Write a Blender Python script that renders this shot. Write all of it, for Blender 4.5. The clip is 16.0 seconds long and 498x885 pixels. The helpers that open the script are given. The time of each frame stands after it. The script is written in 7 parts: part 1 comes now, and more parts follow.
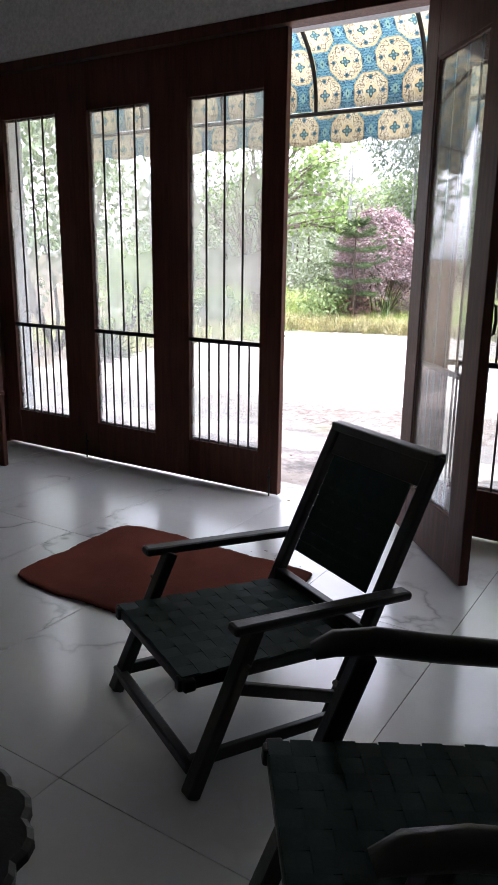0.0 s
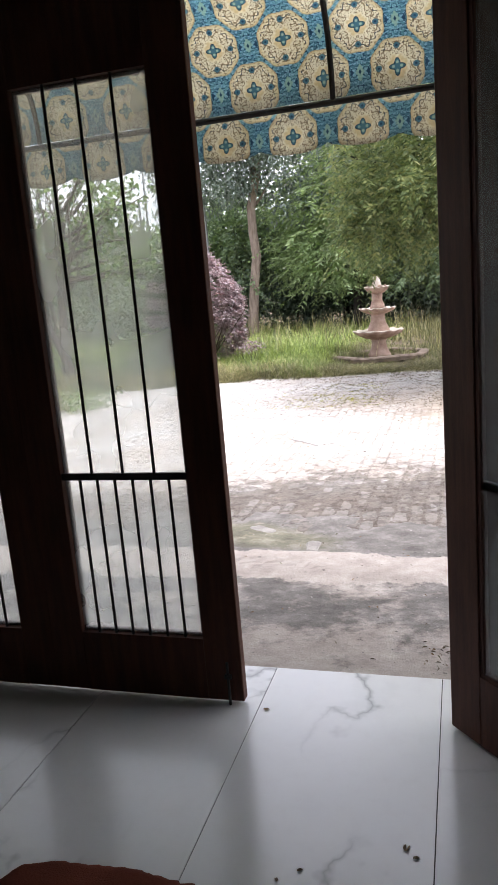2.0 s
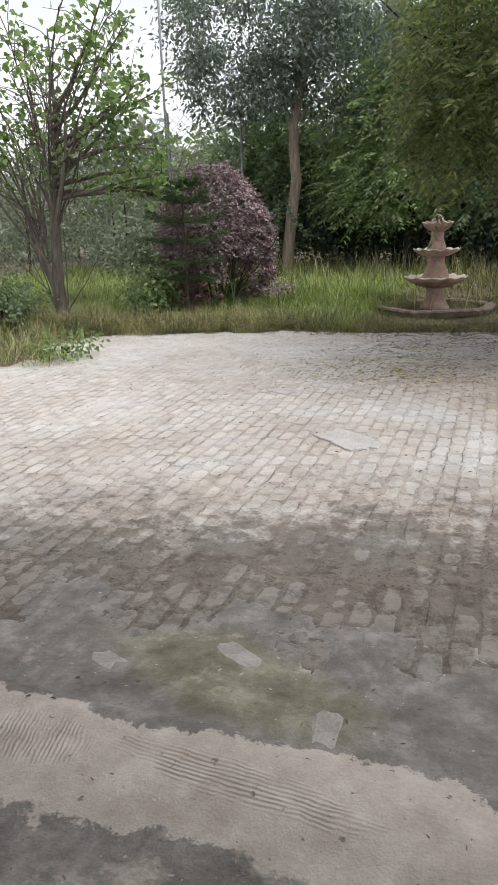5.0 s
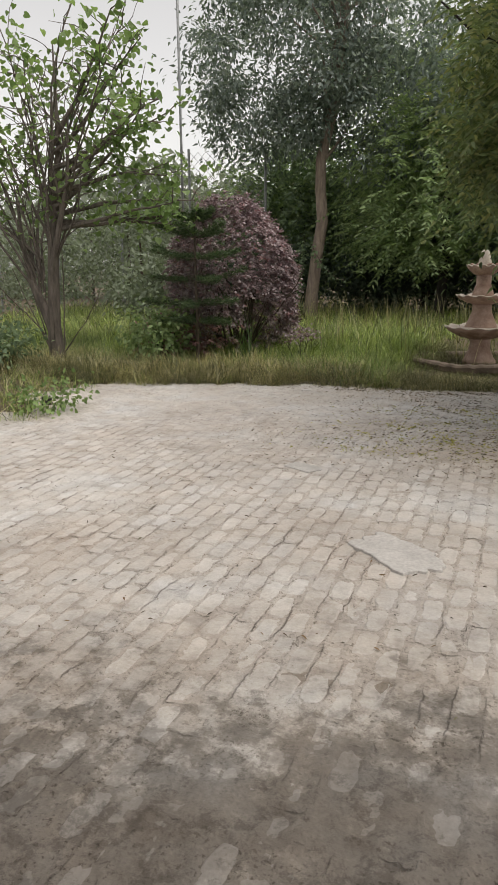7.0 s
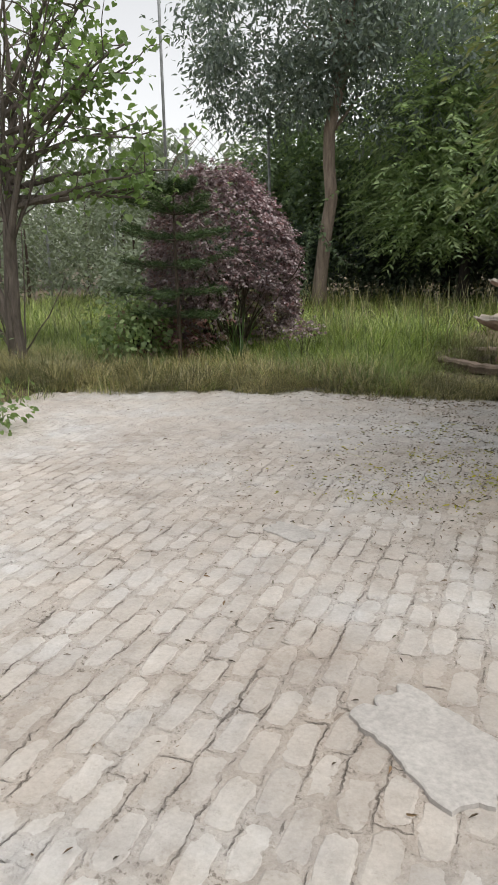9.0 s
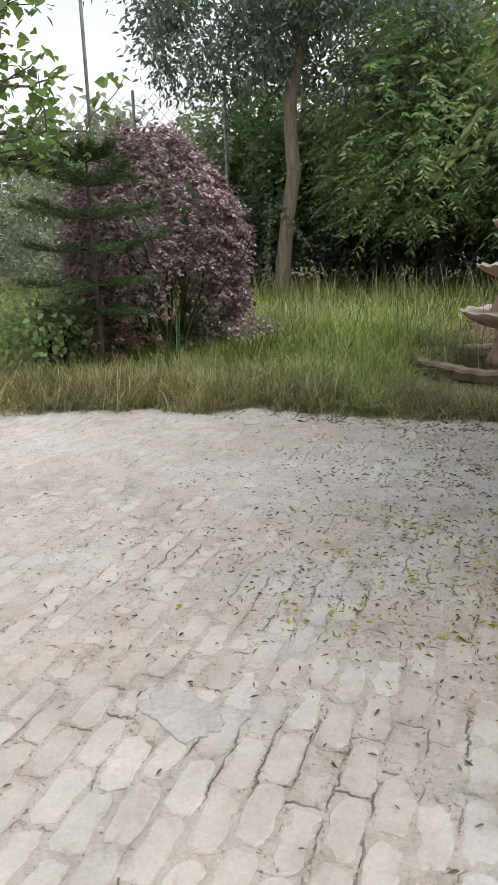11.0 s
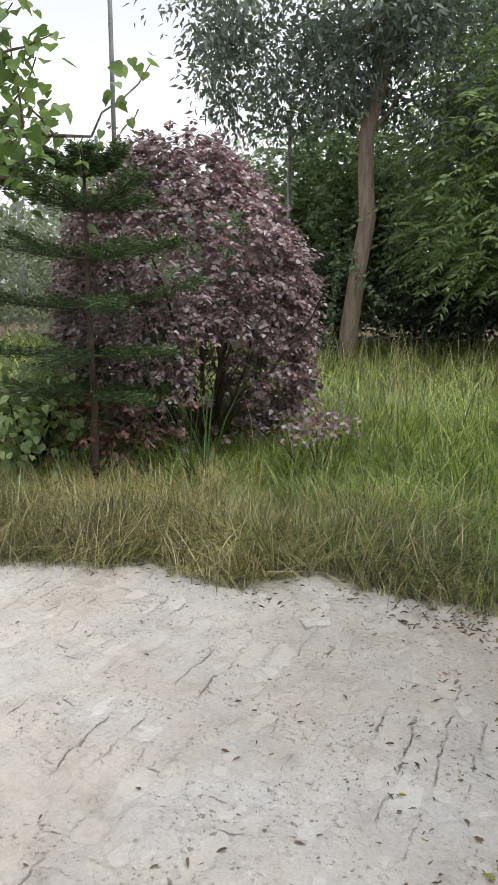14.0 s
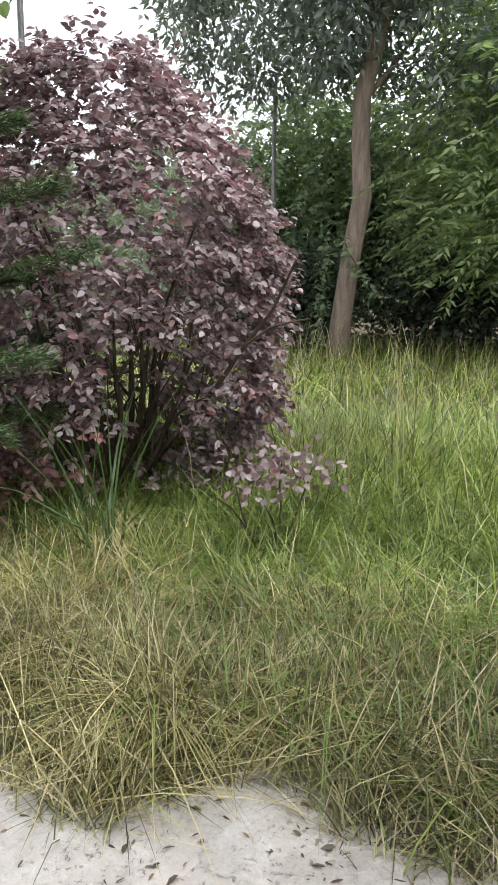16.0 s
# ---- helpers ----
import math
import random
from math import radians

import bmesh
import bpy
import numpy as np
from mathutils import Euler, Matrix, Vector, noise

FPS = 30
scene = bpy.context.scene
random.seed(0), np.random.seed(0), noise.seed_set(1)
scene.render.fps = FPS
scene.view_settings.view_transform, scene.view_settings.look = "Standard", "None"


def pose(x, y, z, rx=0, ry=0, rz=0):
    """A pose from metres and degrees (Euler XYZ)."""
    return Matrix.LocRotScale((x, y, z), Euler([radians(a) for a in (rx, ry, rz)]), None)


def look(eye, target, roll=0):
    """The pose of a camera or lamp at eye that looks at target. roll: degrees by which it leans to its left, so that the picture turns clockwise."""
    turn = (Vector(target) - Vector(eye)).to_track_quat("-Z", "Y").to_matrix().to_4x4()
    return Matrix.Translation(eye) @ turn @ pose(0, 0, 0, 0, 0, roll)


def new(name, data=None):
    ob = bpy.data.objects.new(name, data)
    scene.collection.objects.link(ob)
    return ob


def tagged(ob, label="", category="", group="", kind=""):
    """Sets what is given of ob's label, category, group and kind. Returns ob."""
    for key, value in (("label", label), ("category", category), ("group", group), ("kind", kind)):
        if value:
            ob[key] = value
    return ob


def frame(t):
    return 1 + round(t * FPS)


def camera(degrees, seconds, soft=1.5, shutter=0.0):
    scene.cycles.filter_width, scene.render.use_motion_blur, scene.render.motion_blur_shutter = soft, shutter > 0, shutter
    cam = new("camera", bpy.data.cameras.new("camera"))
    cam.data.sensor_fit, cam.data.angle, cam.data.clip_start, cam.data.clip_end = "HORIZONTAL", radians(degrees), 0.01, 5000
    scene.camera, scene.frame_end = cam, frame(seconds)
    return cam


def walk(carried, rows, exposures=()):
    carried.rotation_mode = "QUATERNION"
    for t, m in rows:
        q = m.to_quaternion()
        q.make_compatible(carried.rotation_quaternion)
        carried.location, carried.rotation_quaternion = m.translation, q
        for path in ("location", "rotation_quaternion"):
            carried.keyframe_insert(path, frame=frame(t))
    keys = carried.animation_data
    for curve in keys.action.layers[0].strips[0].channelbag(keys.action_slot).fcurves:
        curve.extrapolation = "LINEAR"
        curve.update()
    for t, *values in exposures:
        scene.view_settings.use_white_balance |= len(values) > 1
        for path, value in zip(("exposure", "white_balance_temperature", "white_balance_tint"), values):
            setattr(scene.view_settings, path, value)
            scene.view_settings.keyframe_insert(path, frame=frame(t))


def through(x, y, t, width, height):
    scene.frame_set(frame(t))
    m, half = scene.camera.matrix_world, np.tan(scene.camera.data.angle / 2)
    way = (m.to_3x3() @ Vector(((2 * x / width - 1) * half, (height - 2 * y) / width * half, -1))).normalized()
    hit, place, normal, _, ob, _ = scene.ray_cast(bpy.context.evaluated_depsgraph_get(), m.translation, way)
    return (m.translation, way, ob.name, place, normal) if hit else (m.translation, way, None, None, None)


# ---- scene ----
cam = camera(37.9, 16.0, soft=0.8)
PATH = [
    (0, (-0.046, 0.851, 1.265), (-1.079, 2.49, 0.768), 0.8),
    (0.5, (-0.323, 1.067, 1.326), (-1.336, 2.72, 0.834), -4.3),
    (0.7, (-0.432, 1.135, 1.314), (-1.389, 2.835, 0.876), -5.0),
    (1, (-0.608, 1.292, 1.316), (-1.428, 3.069, 0.903), -2.1),
    (1.5, (-0.908, 1.617, 1.378), (-1.607, 3.425, 0.888), -2.5),
    (2, (-1.17, 1.965, 1.388), (-1.737, 3.839, 0.98), -4.8),
    (2.5, (-1.38, 2.27, 1.374), (-1.538, 4.189, 0.831), -1.8),
    (3, (-1.514, 2.528, 1.387), (-1.573, 4.452, 0.844), -2.5),
    (3.5, (-1.533, 2.921, 1.381), (-1.507, 4.855, 0.872), -4.0),
    (4, (-1.562, 3.337, 1.343), (-1.603, 5.287, 0.9), -1.3),
    (4.5, (-1.572, 3.771, 1.317), (-1.97, 5.672, 0.838), -3.1),
    (5, (-1.609, 4.153, 1.342), (-2.253, 5.956, 0.764), -1.9),
    (5.2, (-1.671, 4.316, 1.289), (-2.339, 6.118, 0.735), -1.3),
    (7.3, (-2.071, 5.748, 1.231), (-2.78, 7.56, 0.77), -0.3),
    (7.5, (-2.073, 5.895, 1.208), (-2.85, 7.68, 0.749), -1.5),
    (8, (-2.186, 6.343, 1.2), (-2.927, 8.145, 0.748), -1.4),
    (8.5, (-2.306, 6.728, 1.214), (-2.974, 8.543, 0.706), 1.1),
    (9, (-2.392, 7.138, 1.194), (-3.122, 8.932, 0.696), -1.1),
    (9.5, (-2.421, 7.539, 1.201), (-3.142, 9.336, 0.701), -2.3),
    (9.7, (-2.439, 7.661, 1.188), (-3.119, 9.48, 0.713), -1.9),
    (11.8, (-2.981, 9.289, 1.168), (-3.638, 11.087, 0.588), -0.8),
    (12, (-3.086, 9.409, 1.121), (-3.75, 11.237, 0.655), 0.9),
    (12.5, (-3.174, 9.855, 1.135), (-3.92, 11.655, 0.684), -0.4),
    (12.8, (-3.243, 10.079, 1.156), (-3.948, 11.883, 0.657), 0.4),
    (13, (-3.301, 10.205, 1.157), (-4.004, 12.028, 0.73), -0.5),
    (13.5, (-3.454, 10.574, 1.154), (-4.23, 12.371, 0.741), -0.2),
    (14, (-3.531, 10.882, 1.195), (-4.329, 12.67, 0.786), 0.3),
    (14.5, (-3.65, 11.25, 1.181), (-4.346, 13.081, 0.774), 1.2),
    (15, (-3.743, 11.615, 1.244), (-4.435, 13.421, 0.735), -0.4),
    (15.5, (-3.789, 12.011, 1.201), (-4.584, 13.779, 0.71), 0.9),
    (16, (-3.934, 12.461, 1.117), (-4.716, 14.253, 0.694), 0.8),
]
# light of the day, and the clip's own exposure: brighter and cooler while it looks out of the dark room
SKY, SUN = 0.15, 1.5
EXPOSURES = [(0.0, 3.05, 6000, 23), (0.5, 3.15, 6000, 23), (1.0, 2.85, 6050, 24), (1.5, 2.25, 6100, 22), (2.0, 1.85, 6200, 18), (2.5, 1.9, 6300, 14), (3.0, 1.96, 6250, 11), (3.5, 1.65, 6250, 11), (4.0, 1.43, 6280, 11), (4.5, 0.85, 6330, 11), (5.0, 0.62, 6350, 11), (7.5, 0.27, 6930, 11), (8.0, 0.33, 6820, 11), (9.0, 0.45, 6600, 10), (9.5, 0.47, 6550, 10), (12.0, 0.73, 6400, 10), (12.5, 0.68, 6400, 10), (14.0, 0.76, 6400, 10), (15.5, 1.12, 6360, 12), (16.0, 1.18, 6350, 12)]
walk(cam, [(t, look(eye, target, roll)) for t, eye, target, roll in PATH], EXPOSURES)

# ---- world and sun: a bright overcast day ----
rng = np.random.default_rng(7)
world = bpy.data.worlds.new("overcast_sky")
scene.world = world
world.use_nodes = True
wn, wl = world.node_tree.nodes, world.node_tree.links
sky = wn.new("ShaderNodeTexSky")
sky.sky_type, sky.sun_disc = "NISHITA", False
sky.sun_elevation, sky.sun_rotation = radians(68), radians(100)
sky.dust_density, sky.air_density = 1.5, 1.0
grey = wn.new("ShaderNodeHueSaturation")
grey.inputs["Saturation"].default_value = 0.12
wl.new(sky.outputs["Color"], grey.inputs["Color"])
wl.new(grey.outputs["Color"], wn["Background"].inputs["Color"])
wn["Background"].inputs["Strength"].default_value = SKY
lamp = bpy.data.lights.new("sun", "SUN")
lamp.energy, lamp.angle, lamp.color = SUN, radians(65), (1.0, 0.97, 0.92)
sun = new("sun", lamp)
sun.matrix_world = look((6.2, 6.0, 15.5), (0, 7, 0))


# ---- helpers for materials ----
def nodes_of(name):
    m = bpy.data.materials.new(name)
    m.use_nodes = True
    return m, m.node_tree.nodes, m.node_tree.links, m.node_tree.nodes["Principled BSDF"]


def noise_tex(n, l, scale, detail=4.0, rough=0.6, stretch=None, space="Object"):
    co = n.new("ShaderNodeNewGeometry" if space == "Position" else "ShaderNodeTexCoord")
    tex = n.new("ShaderNodeTexNoise")
    tex.inputs["Scale"].default_value, tex.inputs["Detail"].default_value, tex.inputs["Roughness"].default_value = scale, detail, rough
    if stretch:
        mp = n.new("ShaderNodeMapping")
        mp.inputs["Scale"].default_value = stretch
        l.new(co.outputs[space], mp.inputs["Vector"])
        l.new(mp.outputs["Vector"], tex.inputs["Vector"])
    else:
        l.new(co.outputs[space], tex.inputs["Vector"])
    return tex.outputs["Fac"]


def ramp(n, l, fac, stops):
    r = n.new("ShaderNodeValToRGB")
    e = r.color_ramp.elements
    while len(e) < len(stops):
        e.new(0.5)
    for el, (p, c) in zip(e, stops):
        el.position, el.color = p, (*c, 1) if len(c) == 3 else c
    l.new(fac, r.inputs["Fac"])
    return r.outputs["Color"]


def blend(n, l, fac, a, b, mode="MIX"):
    m = n.new("ShaderNodeMix")
    m.data_type, m.blend_type = "RGBA", mode
    for sock, v in ((m.inputs["Factor"], fac), (m.inputs[6], a), (m.inputs[7], b)):
        if isinstance(v, (int, float)):
            sock.default_value = v
        elif isinstance(v, tuple):
            sock.default_value = (*v, 1)
        else:
            l.new(v, sock)
    return m.outputs[2]


def math_node(n, l, op, a, b=None, c=None):
    m = n.new("ShaderNodeMath")
    m.operation = op
    for i, v in enumerate((a, b, c)):
        if v is None:
            continue
        if isinstance(v, (int, float)):
            m.inputs[i].default_value = v
        else:
            l.new(v, m.inputs[i])
    return m.outputs[0]


def bump(n, l, p, height, strength=0.4, dist=0.01):
    b = n.new("ShaderNodeBump")
    b.inputs["Strength"].default_value, b.inputs["Distance"].default_value = strength, dist
    l.new(height, b.inputs["Height"])
    l.new(b.outputs["Normal"], p.inputs["Normal"])


def surface(name, a, b, scale=6.0, fine=90.0, rough=(0.5, 0.8), relief=0.3, metal=0.0, stretch=None, spread=(0.35, 0.65), spec=0.5, vary=0.0, space="Object"):
    """A mottled surface: two colours in large patches, darker grain in small ones, and a fine relief."""
    m, n, l, p = nodes_of(name)
    big, small = noise_tex(n, l, scale, 5, stretch=stretch, space=space), noise_tex(n, l, fine, 3, stretch=stretch, space=space)
    col = ramp(n, l, big, [(spread[0], a), (spread[1], b)])
    grain = ramp(n, l, small, [(0.25, (0.72, 0.72, 0.72)), (0.7, (1.12, 1.12, 1.12))])
    col = blend(n, l, 0.8, col, grain, "MULTIPLY")
    if vary:
        info = n.new("ShaderNodeObjectInfo")
        tone = ramp(n, l, info.outputs["Random"], [(0.0, (1 - vary,) * 3), (1.0, (1 + vary,) * 3)])
        col = blend(n, l, 1.0, col, tone, "MULTIPLY")
    l.new(col, p.inputs["Base Color"])
    rr = n.new("ShaderNodeMapRange")
    rr.inputs["To Min"].default_value, rr.inputs["To Max"].default_value = rough
    l.new(small, rr.inputs["Value"])
    l.new(rr.outputs["Result"], p.inputs["Roughness"])
    p.inputs["Metallic"].default_value, p.inputs["Specular IOR Level"].default_value = metal, spec
    bump(n, l, p, small, relief, 0.004)
    return m


def leaf_mat(name, cols, rough=0.45, through=0.3, back=None, spec=0.4):
    """Leaves: each one takes its own tone between the colours given, and lets some light through."""
    m, n, l, p = nodes_of(name)
    geo = n.new("ShaderNodeNewGeometry")
    k = len(cols)
    col = ramp(n, l, geo.outputs["Random Per Island"], [(i / (k - 1), c) for i, c in enumerate(cols)])
    patch = ramp(n, l, noise_tex(n, l, 1.3, 3), [(0.3, (0.65, 0.65, 0.65)), (0.7, (1.25, 1.25, 1.25))])
    col = blend(n, l, 1.0, col, patch, "MULTIPLY")
    l.new(col, p.inputs["Base Color"])
    p.inputs["Roughness"].default_value, p.inputs["Specular IOR Level"].default_value = rough, spec
    tr = n.new("ShaderNodeBsdfTranslucent")
    l.new(blend(n, l, 1.0, col, (1.15, 1.25, 0.8), "MULTIPLY") if back is None else blend(n, l, 1.0, col, back, "MULTIPLY"), tr.inputs["Color"])
    mix = n.new("ShaderNodeMixShader")
    mix.inputs["Fac"].default_value = through
    l.new(p.outputs["BSDF"], mix.inputs[1])
    l.new(tr.outputs["BSDF"], mix.inputs[2])
    l.new(mix.outputs["Shader"], n["Material Output"].inputs["Surface"])
    return m


def glass_mat(name, least, most):
    """Old window glass: clear with a film of dust, thicker in patches."""
    m, n, l, p = nodes_of(name)
    clear, gloss, film = n.new("ShaderNodeBsdfTransparent"), n.new("ShaderNodeBsdfGlossy"), n.new("ShaderNodeBsdfTranslucent")
    clear.inputs["Color"].default_value = (0.93, 0.95, 0.94, 1)
    gloss.inputs["Roughness"].default_value = 0.04
    film.inputs["Color"].default_value = (0.8, 0.82, 0.8, 1)
    facing = n.new("ShaderNodeLayerWeight")
    facing.inputs["Blend"].default_value = 0.5
    sheen = math_node(n, l, "ADD", math_node(n, l, "MULTIPLY", math_node(n, l, "POWER", facing.outputs["Facing"], 4.0), 0.75), 0.04)
    a, b, c = n.new("ShaderNodeMixShader"), n.new("ShaderNodeMixShader"), n.new("ShaderNodeMixShader")
    skin = n.new("ShaderNodeBsdfDiffuse")
    skin.inputs["Color"].default_value = (0.8, 0.81, 0.8, 1)
    c.inputs["Fac"].default_value = 0.22
    l.new(film.outputs["BSDF"], c.inputs[1]), l.new(skin.outputs["BSDF"], c.inputs[2])
    dust = n.new("ShaderNodeMapRange")
    dust.inputs["From Min"].default_value, dust.inputs["From Max"].default_value = 0.3, 0.75
    dust.inputs["To Min"].default_value, dust.inputs["To Max"].default_value = least, most
    l.new(noise_tex(n, l, 2.2, 3), dust.inputs["Value"])
    l.new(dust.outputs["Result"], a.inputs["Fac"])
    l.new(clear.outputs["BSDF"], a.inputs[1]), l.new(c.outputs["Shader"], a.inputs[2])
    l.new(sheen, b.inputs["Fac"])
    l.new(a.outputs["Shader"], b.inputs[1]), l.new(gloss.outputs["BSDF"], b.inputs[2])
    l.new(b.outputs["Shader"], n["Material Output"].inputs["Surface"])
    return m


def awning_mat():
    """Printed cloth: cream medallions with blue flowers in staggered rows on a teal ground, lit through from above."""
    m, n, l, p = nodes_of("printed_awning_cloth")
    uv = n.new("ShaderNodeUVMap")
    sep = n.new("ShaderNodeSeparateXYZ")
    l.new(uv.outputs["UV"], sep.inputs["Vector"])
    px, py = 0.316, 0.40

    def cell(shift):
        fx = math_node(n, l, "SUBTRACT", math_node(n, l, "FRACT", math_node(n, l, "ADD", math_node(n, l, "DIVIDE", sep.outputs["X"], px), shift)), 0.5)
        fy = math_node(n, l, "SUBTRACT", math_node(n, l, "FRACT", math_node(n, l, "ADD", math_node(n, l, "DIVIDE", sep.outputs["Y"], py), shift)), 0.5)
        return math_node(n, l, "MULTIPLY", fx, px), math_node(n, l, "MULTIPLY", fy, py)

    def absolute(v):
        return math_node(n, l, "ABSOLUTE", v)

    def shape(c):
        a = math_node(n, l, "POWER", math_node(n, l, "DIVIDE", absolute(c[0]), 0.113), 2.2)
        b = math_node(n, l, "POWER", math_node(n, l, "DIVIDE", absolute(c[1]), 0.122), 2.2)
        round_ = math_node(n, l, "POWER", math_node(n, l, "ADD", a, b), 0.4545)
        lobes = math_node(n, l, "COSINE", math_node(n, l, "MULTIPLY", math_node(n, l, "ARCTAN2", c[1], c[0]), 8.0))
        return math_node(n, l, "ADD", round_, math_node(n, l, "MULTIPLY", lobes, 0.028))

    ca, cb = cell(0.0), cell(0.5)
    ea, eb = shape(ca), shape(cb)
    e = math_node(n, l, "MINIMUM", ea, eb)
    first = math_node(n, l, "LESS_THAN", ea, eb)

    def pick(a, b):
        return math_node(n, l, "ADD", math_node(n, l, "MULTIPLY", a, first), math_node(n, l, "MULTIPLY", b, math_node(n, l, "SUBTRACT", 1.0, first)))

    cx, cy = pick(ca[0], cb[0]), pick(ca[1], cb[1])
    mx, my = absolute(cx), absolute(cy)

    def away(px_, py_):
        a, b = math_node(n, l, "SUBTRACT", mx, px_), math_node(n, l, "SUBTRACT", my, py_)
        return math_node(n, l, "SQRT", math_node(n, l, "ADD", math_node(n, l, "MULTIPLY", a, a), math_node(n, l, "MULTIPLY", b, b)))

    mirrored = n.new("ShaderNodeCombineXYZ")
    l.new(mx, mirrored.inputs["X"]), l.new(my, mirrored.inputs["Y"])

    def scrolls(scale, width):
        t = n.new("ShaderNodeTexNoise")
        t.inputs["Scale"].default_value, t.inputs["Detail"].default_value = scale, 1.0
        l.new(mirrored.outputs["Vector"], t.inputs["Vector"])
        return math_node(n, l, "LESS_THAN", absolute(math_node(n, l, "SUBTRACT", t.outputs["Fac"], 0.5)), width)

    cream, straw, brown = (0.86, 0.84, 0.72), (0.78, 0.71, 0.52), (0.40, 0.35, 0.26)
    blue, teal, navy, mint = (0.20, 0.36, 0.43), (0.31, 0.52, 0.55), (0.11, 0.19, 0.27), (0.50, 0.64, 0.55)
    mottle = noise_tex(n, l, 90, 2, space="UV")
    ground = ramp(n, l, noise_tex(n, l, 24, 3, space="UV"), [(0.40, blue), (0.60, teal)])
    ground = blend(n, l, scrolls(58, 0.05), ground, (0.42, 0.62, 0.72))
    ground = blend(n, l, scrolls(33, 0.022), ground, navy)
    # a pale green bud between neighbouring medallions
    bud = math_node(n, l, "ADD", math_node(n, l, "DIVIDE", absolute(math_node(n, l, "SUBTRACT", mx, 0.158)), 0.022), math_node(n, l, "DIVIDE", my, 0.042))
    ground = blend(n, l, math_node(n, l, "MULTIPLY", math_node(n, l, "LESS_THAN", math_node(n, l, "ADD", bud, math_node(n, l, "MULTIPLY", math_node(n, l, "SUBTRACT", mottle, 0.5), 1.2)), 0.9), 0.8), ground, mint)
    ground = blend(n, l, math_node(n, l, "LESS_THAN", bud, 0.28), ground, navy)
    col = ramp(n, l, math_node(n, l, "ADD", e, math_node(n, l, "MULTIPLY", math_node(n, l, "SUBTRACT", mottle, 0.5), 0.25)), [(0.0, straw), (0.32, straw), (0.40, cream), (0.80, cream), (0.97, straw)])
    col = blend(n, l, 0.4, col, ramp(n, l, mottle, [(0.35, (0.85, 0.82, 0.76)), (0.6, (1.05, 1.05, 1.05))]), "MULTIPLY")
    angle = math_node(n, l, "ARCTAN2", cy, cx)
    # curling stalks round the middle
    wander = math_node(n, l, "MULTIPLY", math_node(n, l, "SINE", math_node(n, l, "MULTIPLY", angle, 12.0)), 0.085)
    curl = absolute(math_node(n, l, "SUBTRACT", math_node(n, l, "SUBTRACT", e, 0.64), wander))
    inner = absolute(math_node(n, l, "SUBTRACT", math_node(n, l, "SUBTRACT", e, 0.80), math_node(n, l, "MULTIPLY", math_node(n, l, "COSINE", math_node(n, l, "MULTIPLY", angle, 16.0)), 0.06)))
    worn = math_node(n, l, "GREATER_THAN", noise_tex(n, l, 46, 1, space="UV"), 0.44)
    col = blend(n, l, math_node(n, l, "MULTIPLY", math_node(n, l, "LESS_THAN", curl, 0.030), worn), col, brown)
    col = blend(n, l, math_node(n, l, "MULTIPLY", math_node(n, l, "LESS_THAN", inner, 0.022), worn), col, (0.16, 0.20, 0.24))
    col = blend(n, l, math_node(n, l, "MULTIPLY", scrolls(70, 0.026), math_node(n, l, "GREATER_THAN", e, 0.42)), col, brown)
    turn4 = math_node(n, l, "COSINE", math_node(n, l, "MULTIPLY", angle, 4.0))
    flower = math_node(n, l, "SUBTRACT", away(0.0, 0.0), math_node(n, l, "MULTIPLY", turn4, 0.008))
    col = blend(n, l, math_node(n, l, "LESS_THAN", flower, 0.027), col, navy)
    col = blend(n, l, math_node(n, l, "LESS_THAN", flower, 0.023), col, blue)
    col = blend(n, l, math_node(n, l, "LESS_THAN", away(0.017, 0.0), 0.006), col, mint)
    col = blend(n, l, math_node(n, l, "LESS_THAN", away(0.0, 0.017), 0.006), col, mint)
    for at in ((0.0, 0.086), (0.078, 0.0)):
        col = blend(n, l, math_node(n, l, "LESS_THAN", away(*at), 0.013), col, blue)
        col = blend(n, l, math_node(n, l, "LESS_THAN", away(*at), 0.005), col, navy)
    col = blend(n, l, math_node(n, l, "GREATER_THAN", e, 0.97), col, (0.62, 0.56, 0.40))
    col = blend(n, l, math_node(n, l, "GREATER_THAN", e, 1.0), col, ground)
    dirt = ramp(n, l, noise_tex(n, l, 3, 4), [(0.3, (0.75, 0.73, 0.68)), (0.7, (1, 1, 1))])
    col = blend(n, l, 0.8, col, dirt, "MULTIPLY")
    l.new(col, p.inputs["Base Color"])
    p.inputs["Roughness"].default_value = 0.85
    tr = n.new("ShaderNodeBsdfTranslucent")
    l.new(col, tr.inputs["Color"])
    mix = n.new("ShaderNodeMixShader")
    mix.inputs["Fac"].default_value = 0.66
    l.new(p.outputs["BSDF"], mix.inputs[1]), l.new(tr.outputs["BSDF"], mix.inputs[2])
    l.new(mix.outputs["Shader"], n["Material Output"].inputs["Surface"])
    return m


